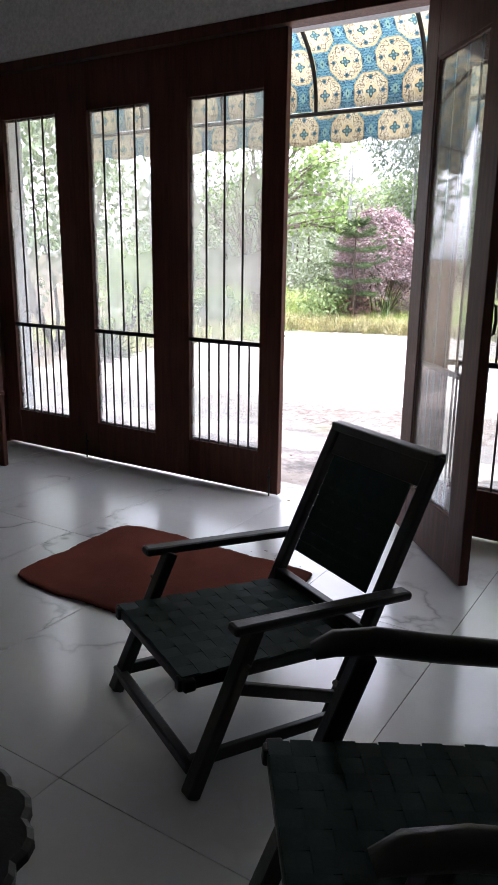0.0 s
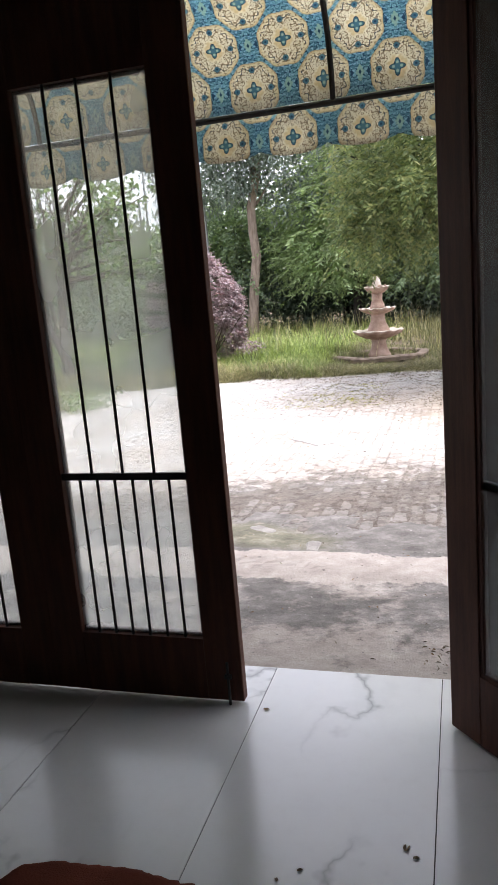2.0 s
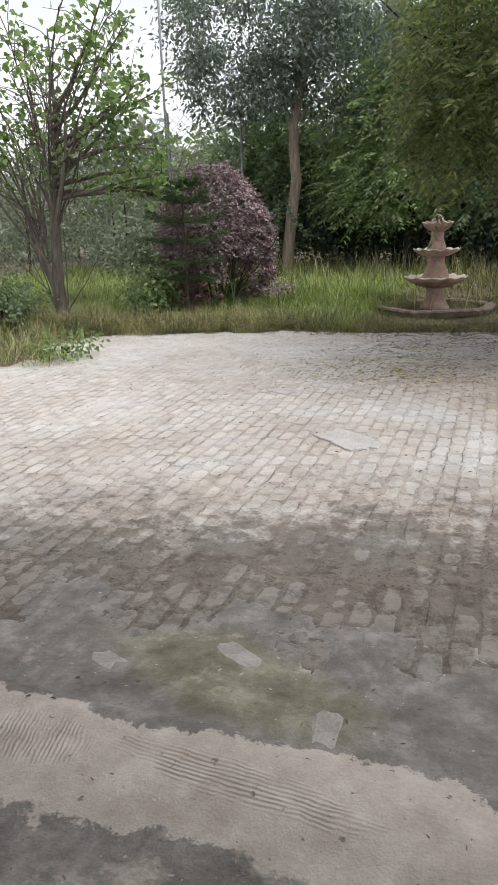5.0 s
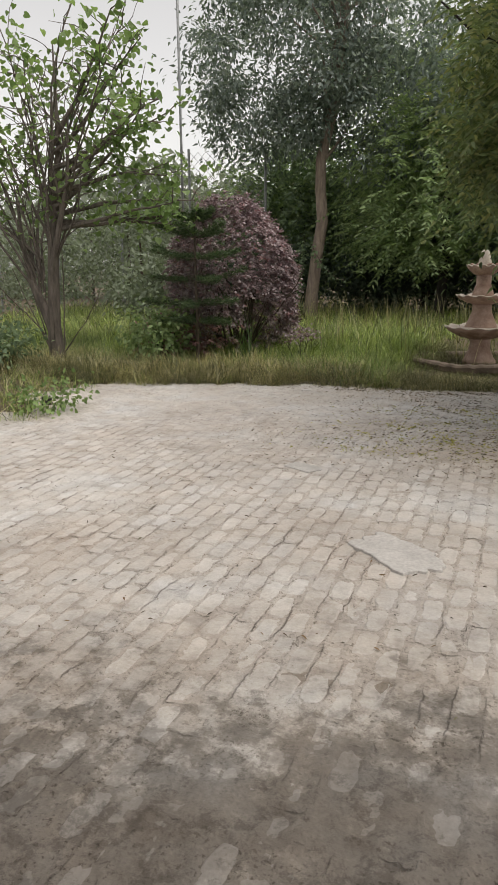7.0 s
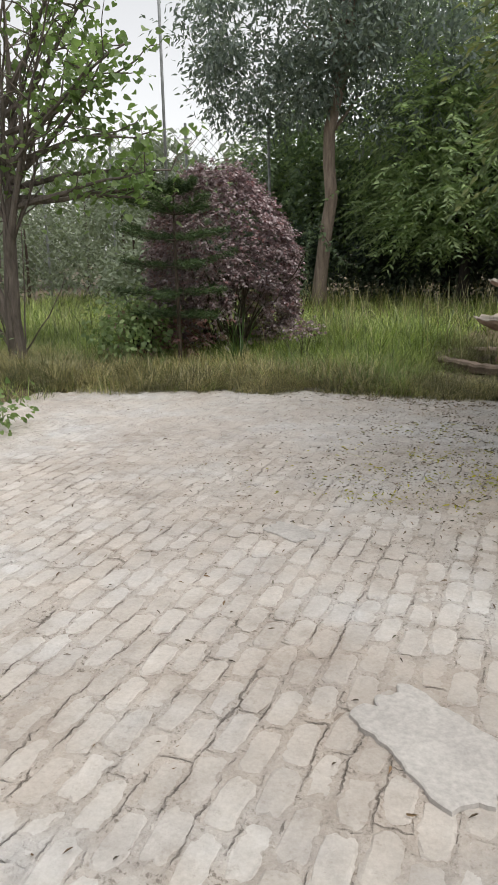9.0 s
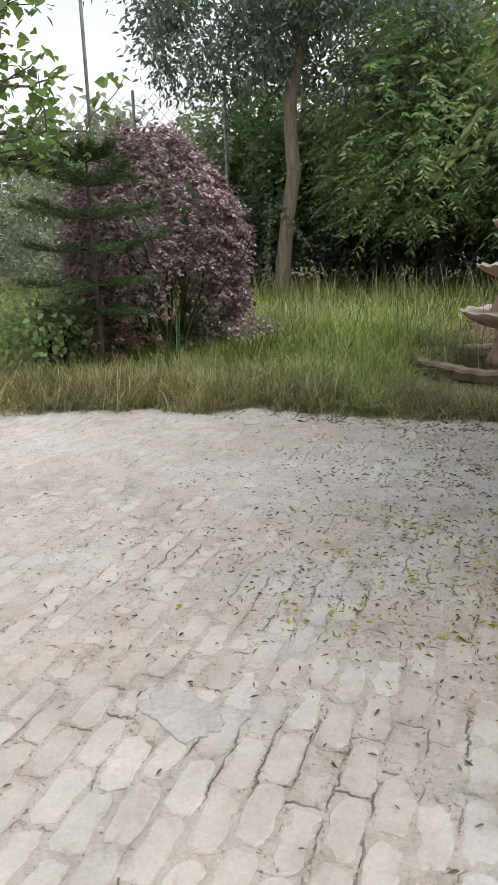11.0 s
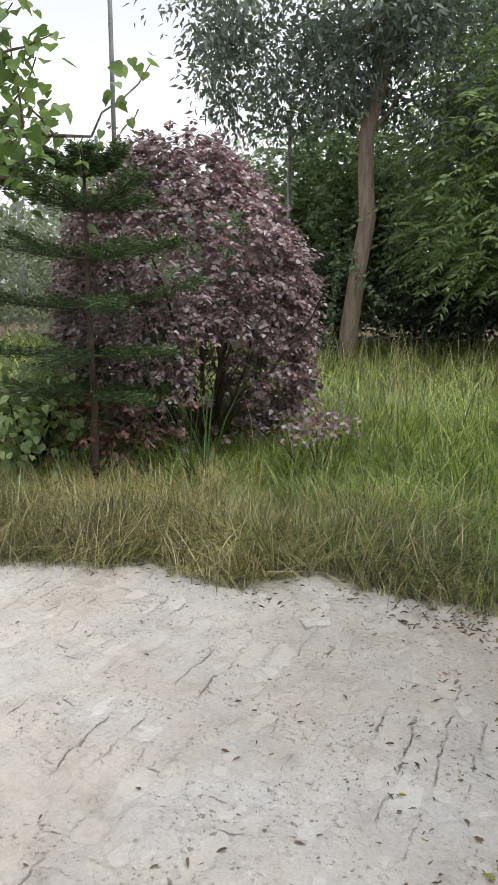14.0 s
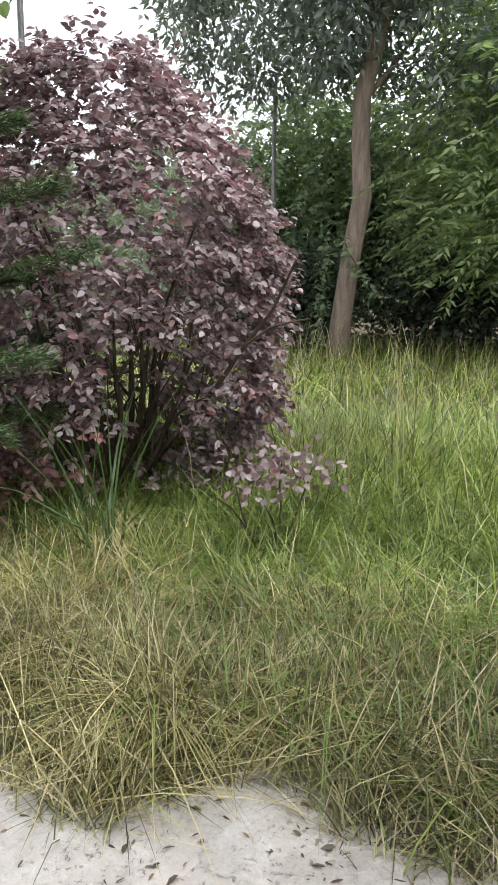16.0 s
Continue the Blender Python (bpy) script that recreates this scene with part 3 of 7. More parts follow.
def concrete_mat():
    """Trowelled cement screed: dry pale skin, sharp-edged damp dark patches, comb marks and pits."""
    m, n, l, p = nodes_of("stained_cement_screed")
    geo = n.new("ShaderNodeNewGeometry")
    sep = n.new("ShaderNodeSeparateXYZ")
    l.new(geo.outputs["Position"], sep.inputs["Vector"])
    broad, rough, fine = noise_tex(n, l, 1.5, 8, 0.72, space="Position"), noise_tex(n, l, 7, 7, 0.7, space="Position"), noise_tex(n, l, 120, 3, space="Position")
    warp = math_node(n, l, "ADD", sep.outputs["Y"], math_node(n, l, "MULTIPLY", math_node(n, l, "SUBTRACT", noise_tex(n, l, 2.0, 7, 0.75, space="Position"), 0.5), 0.5))
    belt = math_node(n, l, "DIVIDE", math_node(n, l, "SUBTRACT", warp, 4.3), 3.0)
    bias = ramp(n, l, belt, [(0.0, (0.30, 0.30, 0.30)), (0.13, (0.38, 0.38, 0.38)), (0.20, (0.57, 0.57, 0.57)), (0.37, (0.58, 0.58, 0.58)), (0.39, (0.15, 0.15, 0.15)), (0.495, (0.15, 0.15, 0.15)), (0.51, (0.72, 0.72, 0.72)), (1.0, (0.66, 0.66, 0.66))])
    wet = math_node(n, l, "ADD", math_node(n, l, "SUBTRACT", broad, 0.5), bias)
    wet = math_node(n, l, "ADD", wet, math_node(n, l, "MULTIPLY", math_node(n, l, "SUBTRACT", noise_tex(n, l, 5.5, 7, 0.7, space="Position"), 0.5), 0.75))
    wet = ramp(n, l, wet, [(0.43, (0, 0, 0)), (0.57, (1, 1, 1))])
    dry = ramp(n, l, rough, [(0.30, (0.29, 0.252, 0.222)), (0.5, (0.38, 0.338, 0.303)), (0.68, (0.46, 0.418, 0.38))])
    damp = ramp(n, l, rough, [(0.32, (0.095, 0.087, 0.08)), (0.5, (0.155, 0.143, 0.132)), (0.66, (0.25, 0.234, 0.217))])
    col = blend(n, l, wet, dry, damp)
    col = blend(n, l, 0.35, col, ramp(n, l, fine, [(0.28, (0.70, 0.70, 0.70)), (0.7, (1.12, 1.12, 1.12))]), "MULTIPLY")

    def blot(x, y, rx, ry, tilt=0.0):
        """1 in the middle of an uneven oval blotch, 0 outside it."""
        dx = math_node(n, l, "SUBTRACT", sep.outputs["X"], x)
        dy = math_node(n, l, "SUBTRACT", math_node(n, l, "SUBTRACT", sep.outputs["Y"], y), math_node(n, l, "MULTIPLY", dx, tilt))
        a, b = math_node(n, l, "DIVIDE", dx, rx), math_node(n, l, "DIVIDE", dy, ry)
        d = math_node(n, l, "ADD", math_node(n, l, "MULTIPLY", a, a), math_node(n, l, "MULTIPLY", b, b))
        return ramp(n, l, math_node(n, l, "ADD", d, math_node(n, l, "MULTIPLY", math_node(n, l, "SUBTRACT", rough, 0.5), 2.2)), [(0.35, (1, 1, 1)), (1.0, (0, 0, 0))])

    col = blend(n, l, math_node(n, l, "MULTIPLY", blot(-2.4, 6.12, 0.62, 0.26, -0.3), 0.6), col, blend(n, l, 1.0, col, (1.02, 1.06, 0.72), "MULTIPLY"))
    flecks = ramp(n, l, noise_tex(n, l, 34, 2, space="Position"), [(0.70, (0, 0, 0)), (0.73, (1, 1, 1))])
    col = blend(n, l, math_node(n, l, "MULTIPLY", flecks, 0.5), col, (0.48, 0.46, 0.43))
    pits = ramp(n, l, noise_tex(n, l, 26, 3, space="Position"), [(0.29, (1, 1, 1)), (0.32, (0, 0, 0))])
    col = blend(n, l, math_node(n, l, "MULTIPLY", pits, 0.7), col, (0.07, 0.065, 0.06))
    crack = math_node(n, l, "MULTIPLY", crevices(n, l, sep), ramp(n, l, math_node(n, l, "MULTIPLY", math_node(n, l, "SUBTRACT", warp, 5.9), 2.0), [(0.0, (0, 0, 0)), (0.5, (0.55, 0.55, 0.55)), (1.0, (1, 1, 1))]))
    col = blend(n, l, math_node(n, l, "MULTIPLY", crack, 0.7), col, (0.055, 0.05, 0.044))
    l.new(col, p.inputs["Base Color"])
    p.inputs["Specular IOR Level"].default_value = 0.2
    gloss = n.new("ShaderNodeMapRange")
    gloss.inputs["To Min"].default_value, gloss.inputs["To Max"].default_value = 0.9, 0.7
    l.new(wet, gloss.inputs["Value"])
    l.new(gloss.outputs["Result"], p.inputs["Roughness"])
    def strokes(way, angle, scale, bend_):
        wave = n.new("ShaderNodeTexWave")
        wave.bands_direction = way
        for key, v in (("Scale", scale), ("Distortion", bend_), ("Detail", 2.0), ("Detail Scale", 0.6)):
            wave.inputs[key].default_value = v
        turn = n.new("ShaderNodeMapping")
        turn.inputs["Rotation"].default_value = (0, 0, radians(angle))
        l.new(geo.outputs["Position"], turn.inputs["Vector"])
        l.new(turn.outputs["Vector"], wave.inputs["Vector"])
        return wave.outputs["Fac"]

    drag = math_node(n, l, "MULTIPLY", strokes("Y", 5, 21.0, 4.5), blot(-2.2, 5.64, 0.42, 0.075, -0.12))
    swirl = math_node(n, l, "MULTIPLY", strokes("X", -12, 22.0, 7.0), blot(-2.85, 5.63, 0.2, 0.11))
    other = math_node(n, l, "MULTIPLY", strokes("Y", -10, 17.0, 4.0), ramp(n, l, noise_tex(n, l, 1.1, 3, space="Position"), [(0.60, (0, 0, 0)), (0.70, (1, 1, 1))]))
    comb = math_node(n, l, "MULTIPLY", math_node(n, l, "MAXIMUM", math_node(n, l, "MAXIMUM", drag, swirl), other), math_node(n, l, "SUBTRACT", 1.0, wet))
    comb = math_node(n, l, "MULTIPLY", comb, ramp(n, l, noise_tex(n, l, 9, 4, 0.7, space="Position"), [(0.38, (0.1, 0.1, 0.1)), (0.58, (1, 1, 1))]))
    col = blend(n, l, math_node(n, l, "MULTIPLY", comb, 0.3), col, (0.50, 0.45, 0.405))
    l.new(col, p.inputs["Base Color"])
    comb = math_node(n, l, "MULTIPLY", comb, 0.75)
    high = math_node(n, l, "ADD", math_node(n, l, "MULTIPLY", rough, 1.5), comb)
    bump(n, l, p, math_node(n, l, "ADD", high, math_node(n, l, "MULTIPLY", fine, 0.3)), 0.7, 0.014)
    return m


TILE, SCREED = tile_mat(), concrete_mat()


# ---- helpers for shapes ----
def finish(name, bm, material, smooth=False):
    me = bpy.data.meshes.new(name)
    bm.normal_update()
    bm.to_mesh(me)
    bm.free()
    me.materials.append(material)
    if smooth:
        me.polygons.foreach_set("use_smooth", [True] * len(me.polygons))
    return new(name, me)


def part(name, bm, material, parent, label="", smooth=False):
    ob = finish(name, bm, material, smooth)
    ob.parent = parent
    return tagged(ob, label)


def thing(name, m, label, category, group="", kind=""):
    ob = new(name)
    ob.empty_display_size = 0.1
    ob.matrix_basis = m
    return tagged(ob, label, category, group, kind)


def box(bm, x0, x1, y0, y1, z0, z1, bevel=0.0):
    vs = bmesh.ops.create_cube(bm, size=1.0)["verts"]
    for v in vs:
        v.co = Vector(((x0 + x1) / 2 + v.co.x * (x1 - x0), (y0 + y1) / 2 + v.co.y * (y1 - y0), (z0 + z1) / 2 + v.co.z * (z1 - z0)))
    if bevel:
        bmesh.ops.bevel(bm, geom=list({e for v in vs for e in v.link_edges}), offset=bevel, segments=2, affect="EDGES", profile=0.5)
    return bm


def beam(bm, a, b, w, h, bevel=0.004, up=(0, 0, 1)):
    """A straight bar of section w x h from a to b."""
    a, b = Vector(a), Vector(b)
    d = (b - a).normalized()
    side = d.cross(Vector(up))
    side = side.normalized() if side.length > 1e-4 else Vector((1, 0, 0))
    top = side.cross(d)
    vs = bmesh.ops.create_cube(bm, size=1.0)["verts"]
    for v in vs:
        x, y, z = v.co
        v.co = (a + b) / 2 + d * (y * (b - a).length) + side * (x * w) + top * (z * h)
    if bevel:
        bmesh.ops.bevel(bm, geom=list({e for v in vs for e in v.link_edges}), offset=bevel, segments=2, affect="EDGES", profile=0.5)
    return bm


def tube(bm, pts, radii, seg=8, cap=True):
    """A tapered tube along a line of points."""
    rings = []
    pts = [Vector(p) for p in pts]
    for i, p in enumerate(pts):
        d = (pts[min(i + 1, len(pts) - 1)] - pts[max(i - 1, 0)]).normalized()
        s = d.cross(Vector((0.3, 1, 0.1))).normalized()
        t = d.cross(s)
        rings.append([bm.verts.new(p + (s * math.cos(2 * math.pi * k / seg) + t * math.sin(2 * math.pi * k / seg)) * radii[i]) for k in range(seg)])
    for r0, r1 in zip(rings, rings[1:]):
        for k in range(seg):
            bm.faces.new((r0[k], r0[(k + 1) % seg], r1[(k + 1) % seg], r1[k]))
    if cap:
        bm.faces.new(rings[0][::-1]), bm.faces.new(rings[-1])
    return bm


def lathe(bm, profile, seg=32, wave=None):
    """A turned body from (radius, height) pairs; wave(angle, i) scales a ring."""
    rings = []
    for i, (r, z) in enumerate(profile):
        row = []
        for k in range(seg):
            a = 2 * math.pi * k / seg
            dr, dz = wave(a, i) if wave else (1.0, 0.0)
            row.append(bm.verts.new((r * dr * math.cos(a), r * dr * math.sin(a), z + dz)))
        rings.append(row)
    for r0, r1 in zip(rings, rings[1:]):
        for k in range(seg):
            bm.faces.new((r0[k], r0[(k + 1) % seg], r1[(k + 1) % seg], r1[k]))
    bm.faces.new(rings[0][::-1]), bm.faces.new(rings[-1])
    return bm


def mesh_arrays(name, verts, tris, material):
    me = bpy.data.meshes.new(name)
    verts, tris = np.asarray(verts, np.float32), np.asarray(tris, np.int32)
    me.vertices.add(len(verts)), me.vertices.foreach_set("co", verts.ravel())
    me.loops.add(tris.size), me.loops.foreach_set("vertex_index", tris.ravel())
    me.polygons.add(len(tris)), me.polygons.foreach_set("loop_start", np.arange(0, tris.size, 3, dtype=np.int32))
    me.update(calc_edges=True)
    me.materials.append(material)
    return new(name, me)


def unit(v):
    return v / np.maximum(np.linalg.norm(v, axis=-1, keepdims=True), 1e-9)


# outlines of half a leaf: (along, across) from the stalk to the tip
LANCE = ((0.0, 0.0), (0.35, 0.5), (1.0, 0.0))
OVAL = ((0.0, 0.0), (0.18, 0.42), (0.55, 0.5), (1.0, 0.0))
HEART = ((0.10, 0.0), (0.0, 0.22), (0.06, 0.42), (0.28, 0.54), (0.54, 0.46), (0.80, 0.22), (1.0, 0.0))


def leaves(name, base, axis, length, width, material, outline=LANCE, fold=0.25, curl=0.15, upward=0.6):
    """Many leaves as one mesh: each is two halves folded along the midrib, its tip curling down."""
    base, axis = np.asarray(base, float), unit(np.asarray(axis, float))
    k = len(base)
    length, width = np.broadcast_to(length, k)[:, None], np.broadcast_to(width, k)[:, None]
    lift = rng.normal(size=(k, 3)) * (1 - upward) + np.array([0, 0, upward])
    side = unit(np.cross(axis, lift) + 1e-6)
    nor = unit(np.cross(side, axis))
    rows, tris = [], []
    m = len(outline)
    for a, c in outline:
        mid = base + axis * length * a - nor * length * curl * a * a
        rows += [mid + side * width * c + nor * width * c * fold, mid - side * width * c + nor * width * c * fold]
    mid_rows = [base + axis * length * a - nor * length * curl * a * a for a, c in outline]
    # per leaf: the midrib points first, then the left and right edges of the inner outline points
    inner = range(1, m - 1)
    verts = np.stack([mid_rows[0], mid_rows[-1]] + [rows[2 * i] for i in inner] + [rows[2 * i + 1] for i in inner], 1)
    per, q = verts.shape[1], m - 2
    left, right = [0] + [2 + i for i in range(q)] + [1], [0] + [2 + q + i for i in range(q)] + [1]
    for i in range(1, len(left) - 1):
        tris.append((0, left[i], left[i + 1]) if i < len(left) - 2 else (0, left[i], 1))
        tris.append((0, right[i + 1], right[i]) if i < len(right) - 2 else (0, 1, right[i]))
    tris = np.array(tris)[None] + (np.arange(k) * per)[:, None, None]
    return mesh_arrays(name, verts.reshape(-1, 3), tris.reshape(-1, 3), material)


def blades(name, root, height, width, material, lean=0.35, bend=0.5, supple=False):
    """Grass: each blade a bent tapering strip."""
    k = len(root)
    height, width = np.broadcast_to(height, k)[:, None], np.broadcast_to(width, k)[:, None]
    a = rng.uniform(0, 2 * np.pi, k)
    stay = (root[:, 1] < far_edge(root[:, 0]) + 0.45 * np.ravel(height) / 0.4) & (root[:, 1] > 13.0) & (rng.uniform(0, 1, k) < 0.93)
    a = np.where(stay & (np.sin(a) < 0), -a, a)
    out = np.stack([np.cos(a), np.sin(a), np.zeros(k)], 1)
    b = a + rng.uniform(-0.9, 0.9, k) + np.pi / 2
    side = np.stack([np.cos(b), np.sin(b), np.zeros(k)], 1)
    tilt = np.minimum(np.abs(rng.normal(0, lean, k)), 0.8)[:, None]
    curve = np.minimum(np.abs(rng.normal(0, bend, k)) + 0.1, 1.4)[:, None]
    up = np.array([0, 0, 1.0])
    pts = []
    for s, w in ((0.0, 1.0), (0.3, 0.9), (0.55, 0.75), (0.78, 0.5), (1.0, 0.0)) if supple else ((0.0, 1.0), (0.45, 0.8), (0.8, 0.5), (1.0, 0.0)):
        c = root + up * height * (s - 0.5 * curve * s * s) + out * height * (tilt * s + curve * s * s)
        pts += [c - side * width * w / 2, c + side * width * w / 2] if w else [c]
    verts = np.stack(pts, 1)
    tri = np.array([(0, 1, 3), (0, 3, 2), (2, 3, 5), (2, 5, 4)] + ([(4, 5, 7), (4, 7, 6), (6, 7, 8)] if supple else [(4, 5, 6)]))
    tris = tri[None] + (np.arange(k) * (9 if supple else 7))[:, None, None]
    return mesh_arrays(name, verts.reshape(-1, 3), tris.reshape(-1, 3), material)


# ---- the house: room, floor, door wall ----
DOOR_Y, SILL_Y, HEAD_Z, CEIL_Z = 4.10, 4.36, 2.31, 3.05
ROOM_X0, ROOM_X1, ROOM_Y0 = -4.9, 3.4, -3.4
OPEN_X0, OPEN_X1 = -4.08, 0.26

tagged(finish("wall_north", box(box(box(bmesh.new(), ROOM_X0 - 0.25, OPEN_X0, DOOR_Y - 0.04, SILL_Y, -0.3, CEIL_Z), OPEN_X1, ROOM_X1 + 0.25, DOOR_Y - 0.04, SILL_Y, -0.3, CEIL_Z), OPEN_X0, OPEN_X1, DOOR_Y - 0.04, SILL_Y, HEAD_Z + 0.055, CEIL_Z), PLASTER), "white painted wall with a wide door opening", "wall", kind="structure")
tagged(finish("wall_west", box(bmesh.new(), ROOM_X0 - 0.25, ROOM_X0, ROOM_Y0, DOOR_Y - 0.04, -0.3, CEIL_Z), PLASTER), "plain white painted room wall", "wall", kind="structure")
tagged(finish("wall_east", box(bmesh.new(), ROOM_X1, ROOM_X1 + 0.25, ROOM_Y0, DOOR_Y - 0.04, -0.3, CEIL_Z), PLASTER), "plain white painted room wall", "wall", kind="structure")
tagged(finish("wall_south", box(bmesh.new(), ROOM_X0 - 0.25, ROOM_X1 + 0.25, ROOM_Y0 - 0.25, ROOM_Y0, -0.3, CEIL_Z), PLASTER), "plain white painted room wall", "wall", kind="structure")
tagged(finish("ceiling", box(bmesh.new(), ROOM_X0 - 0.6, ROOM_X1 + 0.6, ROOM_Y0 - 0.6, SILL_Y + 0.04, CEIL_Z, CEIL_Z + 0.25), PLASTER), "plain white ceiling under a flat roof slab", "ceiling", kind="structure")
for x in (OPEN_X0, OPEN_X1):
    s = 1 if x == OPEN_X0 else -1
    tagged(finish("trim", box(bmesh.new(), *sorted((x, x + s * 0.012)), DOOR_Y + 0.075, SILL_Y + 0.003, 0.0, HEAD_Z), OUTPLASTER), "pale blue-grey painted side of the door opening", "reveal", kind="structure")
tagged(finish("trim", box(bmesh.new(), OPEN_X0, OPEN_X1, DOOR_Y + 0.075, SILL_Y + 0.003, HEAD_Z + 0.04, HEAD_Z + 0.052), OUTPLASTER), "pale underside of the lintel over the doors", "soffit", kind="structure")

tagged(finish("wall_wing", box(bmesh.new(), -4.86, -4.64, SILL_Y, 4.86, -0.3, CEIL_Z - 0.3), surface("slate_blue_wall_paint", (0.12, 0.165, 0.215), (0.16, 0.205, 0.255), 2, 60, (0.7, 0.9), 0.2)), "slate blue painted pier beside the doors", "wall", kind="structure")

floor = tagged(new("floor"), "polished white marble-look floor tiles with dark joints", "floor", kind="structure")
part("bed", box(bmesh.new(), ROOM_X0, ROOM_X1, ROOM_Y0, SILL_Y, -0.3, -0.004), surface("dark_grout", (0.03, 0.03, 0.03), (0.06, 0.06, 0.06), 20, 90), floor, "dark grout")


def shared_tile(w, d):
    bm = box(bmesh.new(), 0.0015, w - 0.0015, 0.0015, d - 0.0015, -0.0038, 0.0)
    me = bpy.data.meshes.new("tile")
    bm.to_mesh(me), bm.free()
    me.materials.append(TILE)
    return me


whole, last = shared_tile(0.6, 1.2), shared_tile(0.6, SILL_Y - 3.11)
for i in range(-6, 8):
    for j in range(-5, 1):
        x = -1.258 + 0.6 * i
        if x < ROOM_X0 - 0.3 or x + 0.6 > ROOM_X1 + 0.5:
            continue
        t = new("tile", whole if j < 0 else last)
        t.location = (x, 3.11 + 1.2 * j, 0)
        t.parent = floor

frame_ = tagged(new("door_frame"), "dark wooden frame round the row of doors", "door frame", kind="structure")
part("head", box(bmesh.new(), OPEN_X0, OPEN_X1, DOOR_Y - 0.035, DOOR_Y + 0.07, HEAD_Z, HEAD_Z + 0.054, 0.004), WOOD, frame_)
for x in (OPEN_X0, OPEN_X1 - 0.02):
    part("jamb", box(bmesh.new(), x, x + 0.02, DOOR_Y - 0.035, DOOR_Y + 0.07, 0.0, HEAD_Z), WOOD, frame_)

LEAF_W, LEAF_T = 0.722, 0.04


def door_leaf(name, m, label, flip=False, wiped=False):
    """One glazed leaf, its hinge stile at the origin, reaching along +x; the bars are on the -y face, or on +y if flipped."""

    def across(a, b):
        return (LEAF_T - b, LEAF_T - a) if flip else (a, b)

    d = thing(name, m, label, "door", "row of glazed doors", "structure")
    z0, z1, top = 0.012, HEAD_Z - 0.004, 2.055
    pl, pr, pb = 0.130, LEAF_W - 0.132, 0.238
    for x0, x1 in ((0.001, pl), (pr, LEAF_W - 0.001)):
        part("stile", box(bmesh.new(), x0, x1, 0, LEAF_T, z0, z1, 0.004), WOOD, d)
    part("top_rail", box(bmesh.new(), pl, pr, 0.001, LEAF_T - 0.001, top, z1), WOOD, d)
    part("bottom_rail", box(bmesh.new(), pl, pr, 0.001, LEAF_T - 0.001, z0, pb), WOOD, d)
    bead = bmesh.new()
    for x0, x1, a, b in ((pl, pl + 0.012, pb, top), (pr - 0.012, pr, pb, top), (pl + 0.012, pr - 0.012, pb, pb + 0.012), (pl + 0.012, pr - 0.012, top - 0.012, top)):
        box(bead, x0, x1, *across(0.026, 0.036), a, b)
    part("glazing_bead", bead, WOOD, d)
    pane = part("pane", box(bmesh.new(), pl, pr, *across(0.021, 0.025), pb, top), CLEANGLASS if wiped else GLASS, d, "clear window glass" if wiped else "dusty clear window glass")
    pane.visible_shadow = False
    part("guard_rail", box(bmesh.new(), pl, pr, *across(0.003, 0.017), 0.802, 0.826, 0.002), IRON, d, "black iron cross bar")
    bar_y = sum(across(0.003, 0.017)) / 2
    for i in range(1, 4):
        part("guard_bar", tube(bmesh.new(), [(pl + (pr - pl) * i / 4, bar_y, 0.826), (pl + (pr - pl) * i / 4, bar_y, top)], [0.0055] * 2, 6), IRON, d, "thin black iron bar")
    for i in range(1, 7):
        part("guard_bar", tube(bmesh.new(), [(pl + (pr - pl) * i / 7, bar_y, pb), (pl + (pr - pl) * i / 7, bar_y, 0.802)], [0.0055] * 2, 6), IRON, d, "thin black iron bar")
    return d


def bolt(d, x):
    """A small tower bolt at the foot of a leaf."""
    b = part("bolt", tube(bmesh.new(), [(x, -0.008, 0.002), (x, -0.008, 0.16)], [0.005] * 2, 8), IRON, d, "small iron tower bolt")
    part("staple", box(bmesh.new(), x - 0.012, x + 0.012, -0.014, 0.0, 0.10, 0.115, 0.002), IRON, b)


closed = "closed dark wooden door leaf with barred dusty glass"
leaf_x = [-4.06, -3.345, -2.630]
for i, x in enumerate(leaf_x):
    d = door_leaf("door_%d" % (i + 1), pose(x, DOOR_Y, 0), closed)
    if i:
        bolt(d, LEAF_W - 0.05 if i == 2 else 0.03)
opened = door_leaf("door_4", pose(-1.195, DOOR_Y - 0.004, 0, 0, 0, 180 + 131.5) @ pose(0, -LEAF_T, 0), "dark wooden door leaf with barred glass, swung open into the room", True, True)
part("handle", tube(bmesh.new(), [(0.665, LEAF_T, 1.12), (0.665, LEAF_T + 0.035, 1.10), (0.665, LEAF_T + 0.04, 1.05), (0.665, LEAF_T + 0.035, 1.0), (0.665, LEAF_T, 0.98)], [0.006] * 5, 8), IRON, opened, "bow-shaped iron pull handle")
for i, x in enumerate((-1.185, -0.463)):
    door_leaf("door_%d" % (5 + i), pose(x, DOOR_Y, 0), "closed dark wooden door leaf with barred clear glass", False, True)

# ---- the awning over the doors ----
awning = thing("awning", pose(0, 0, 0), "curved teal cloth awning with cream medallions on black pipes", "awning")
AW_X0, AW_X1, RAIL_Y, RAIL_Z = -4.606, 1.234, 5.37, 2.165


def arc(t):
    """The awning's outline from the wall (t = 0) to the front rail (t = 1)."""
    a = math.pi / 2 * (1 - t)
    return SILL_Y + 0.03 + (RAIL_Y - SILL_Y - 0.03) * math.cos(a) ** 0.9, RAIL_Z + 0.62 * math.sin(a) ** 0.85


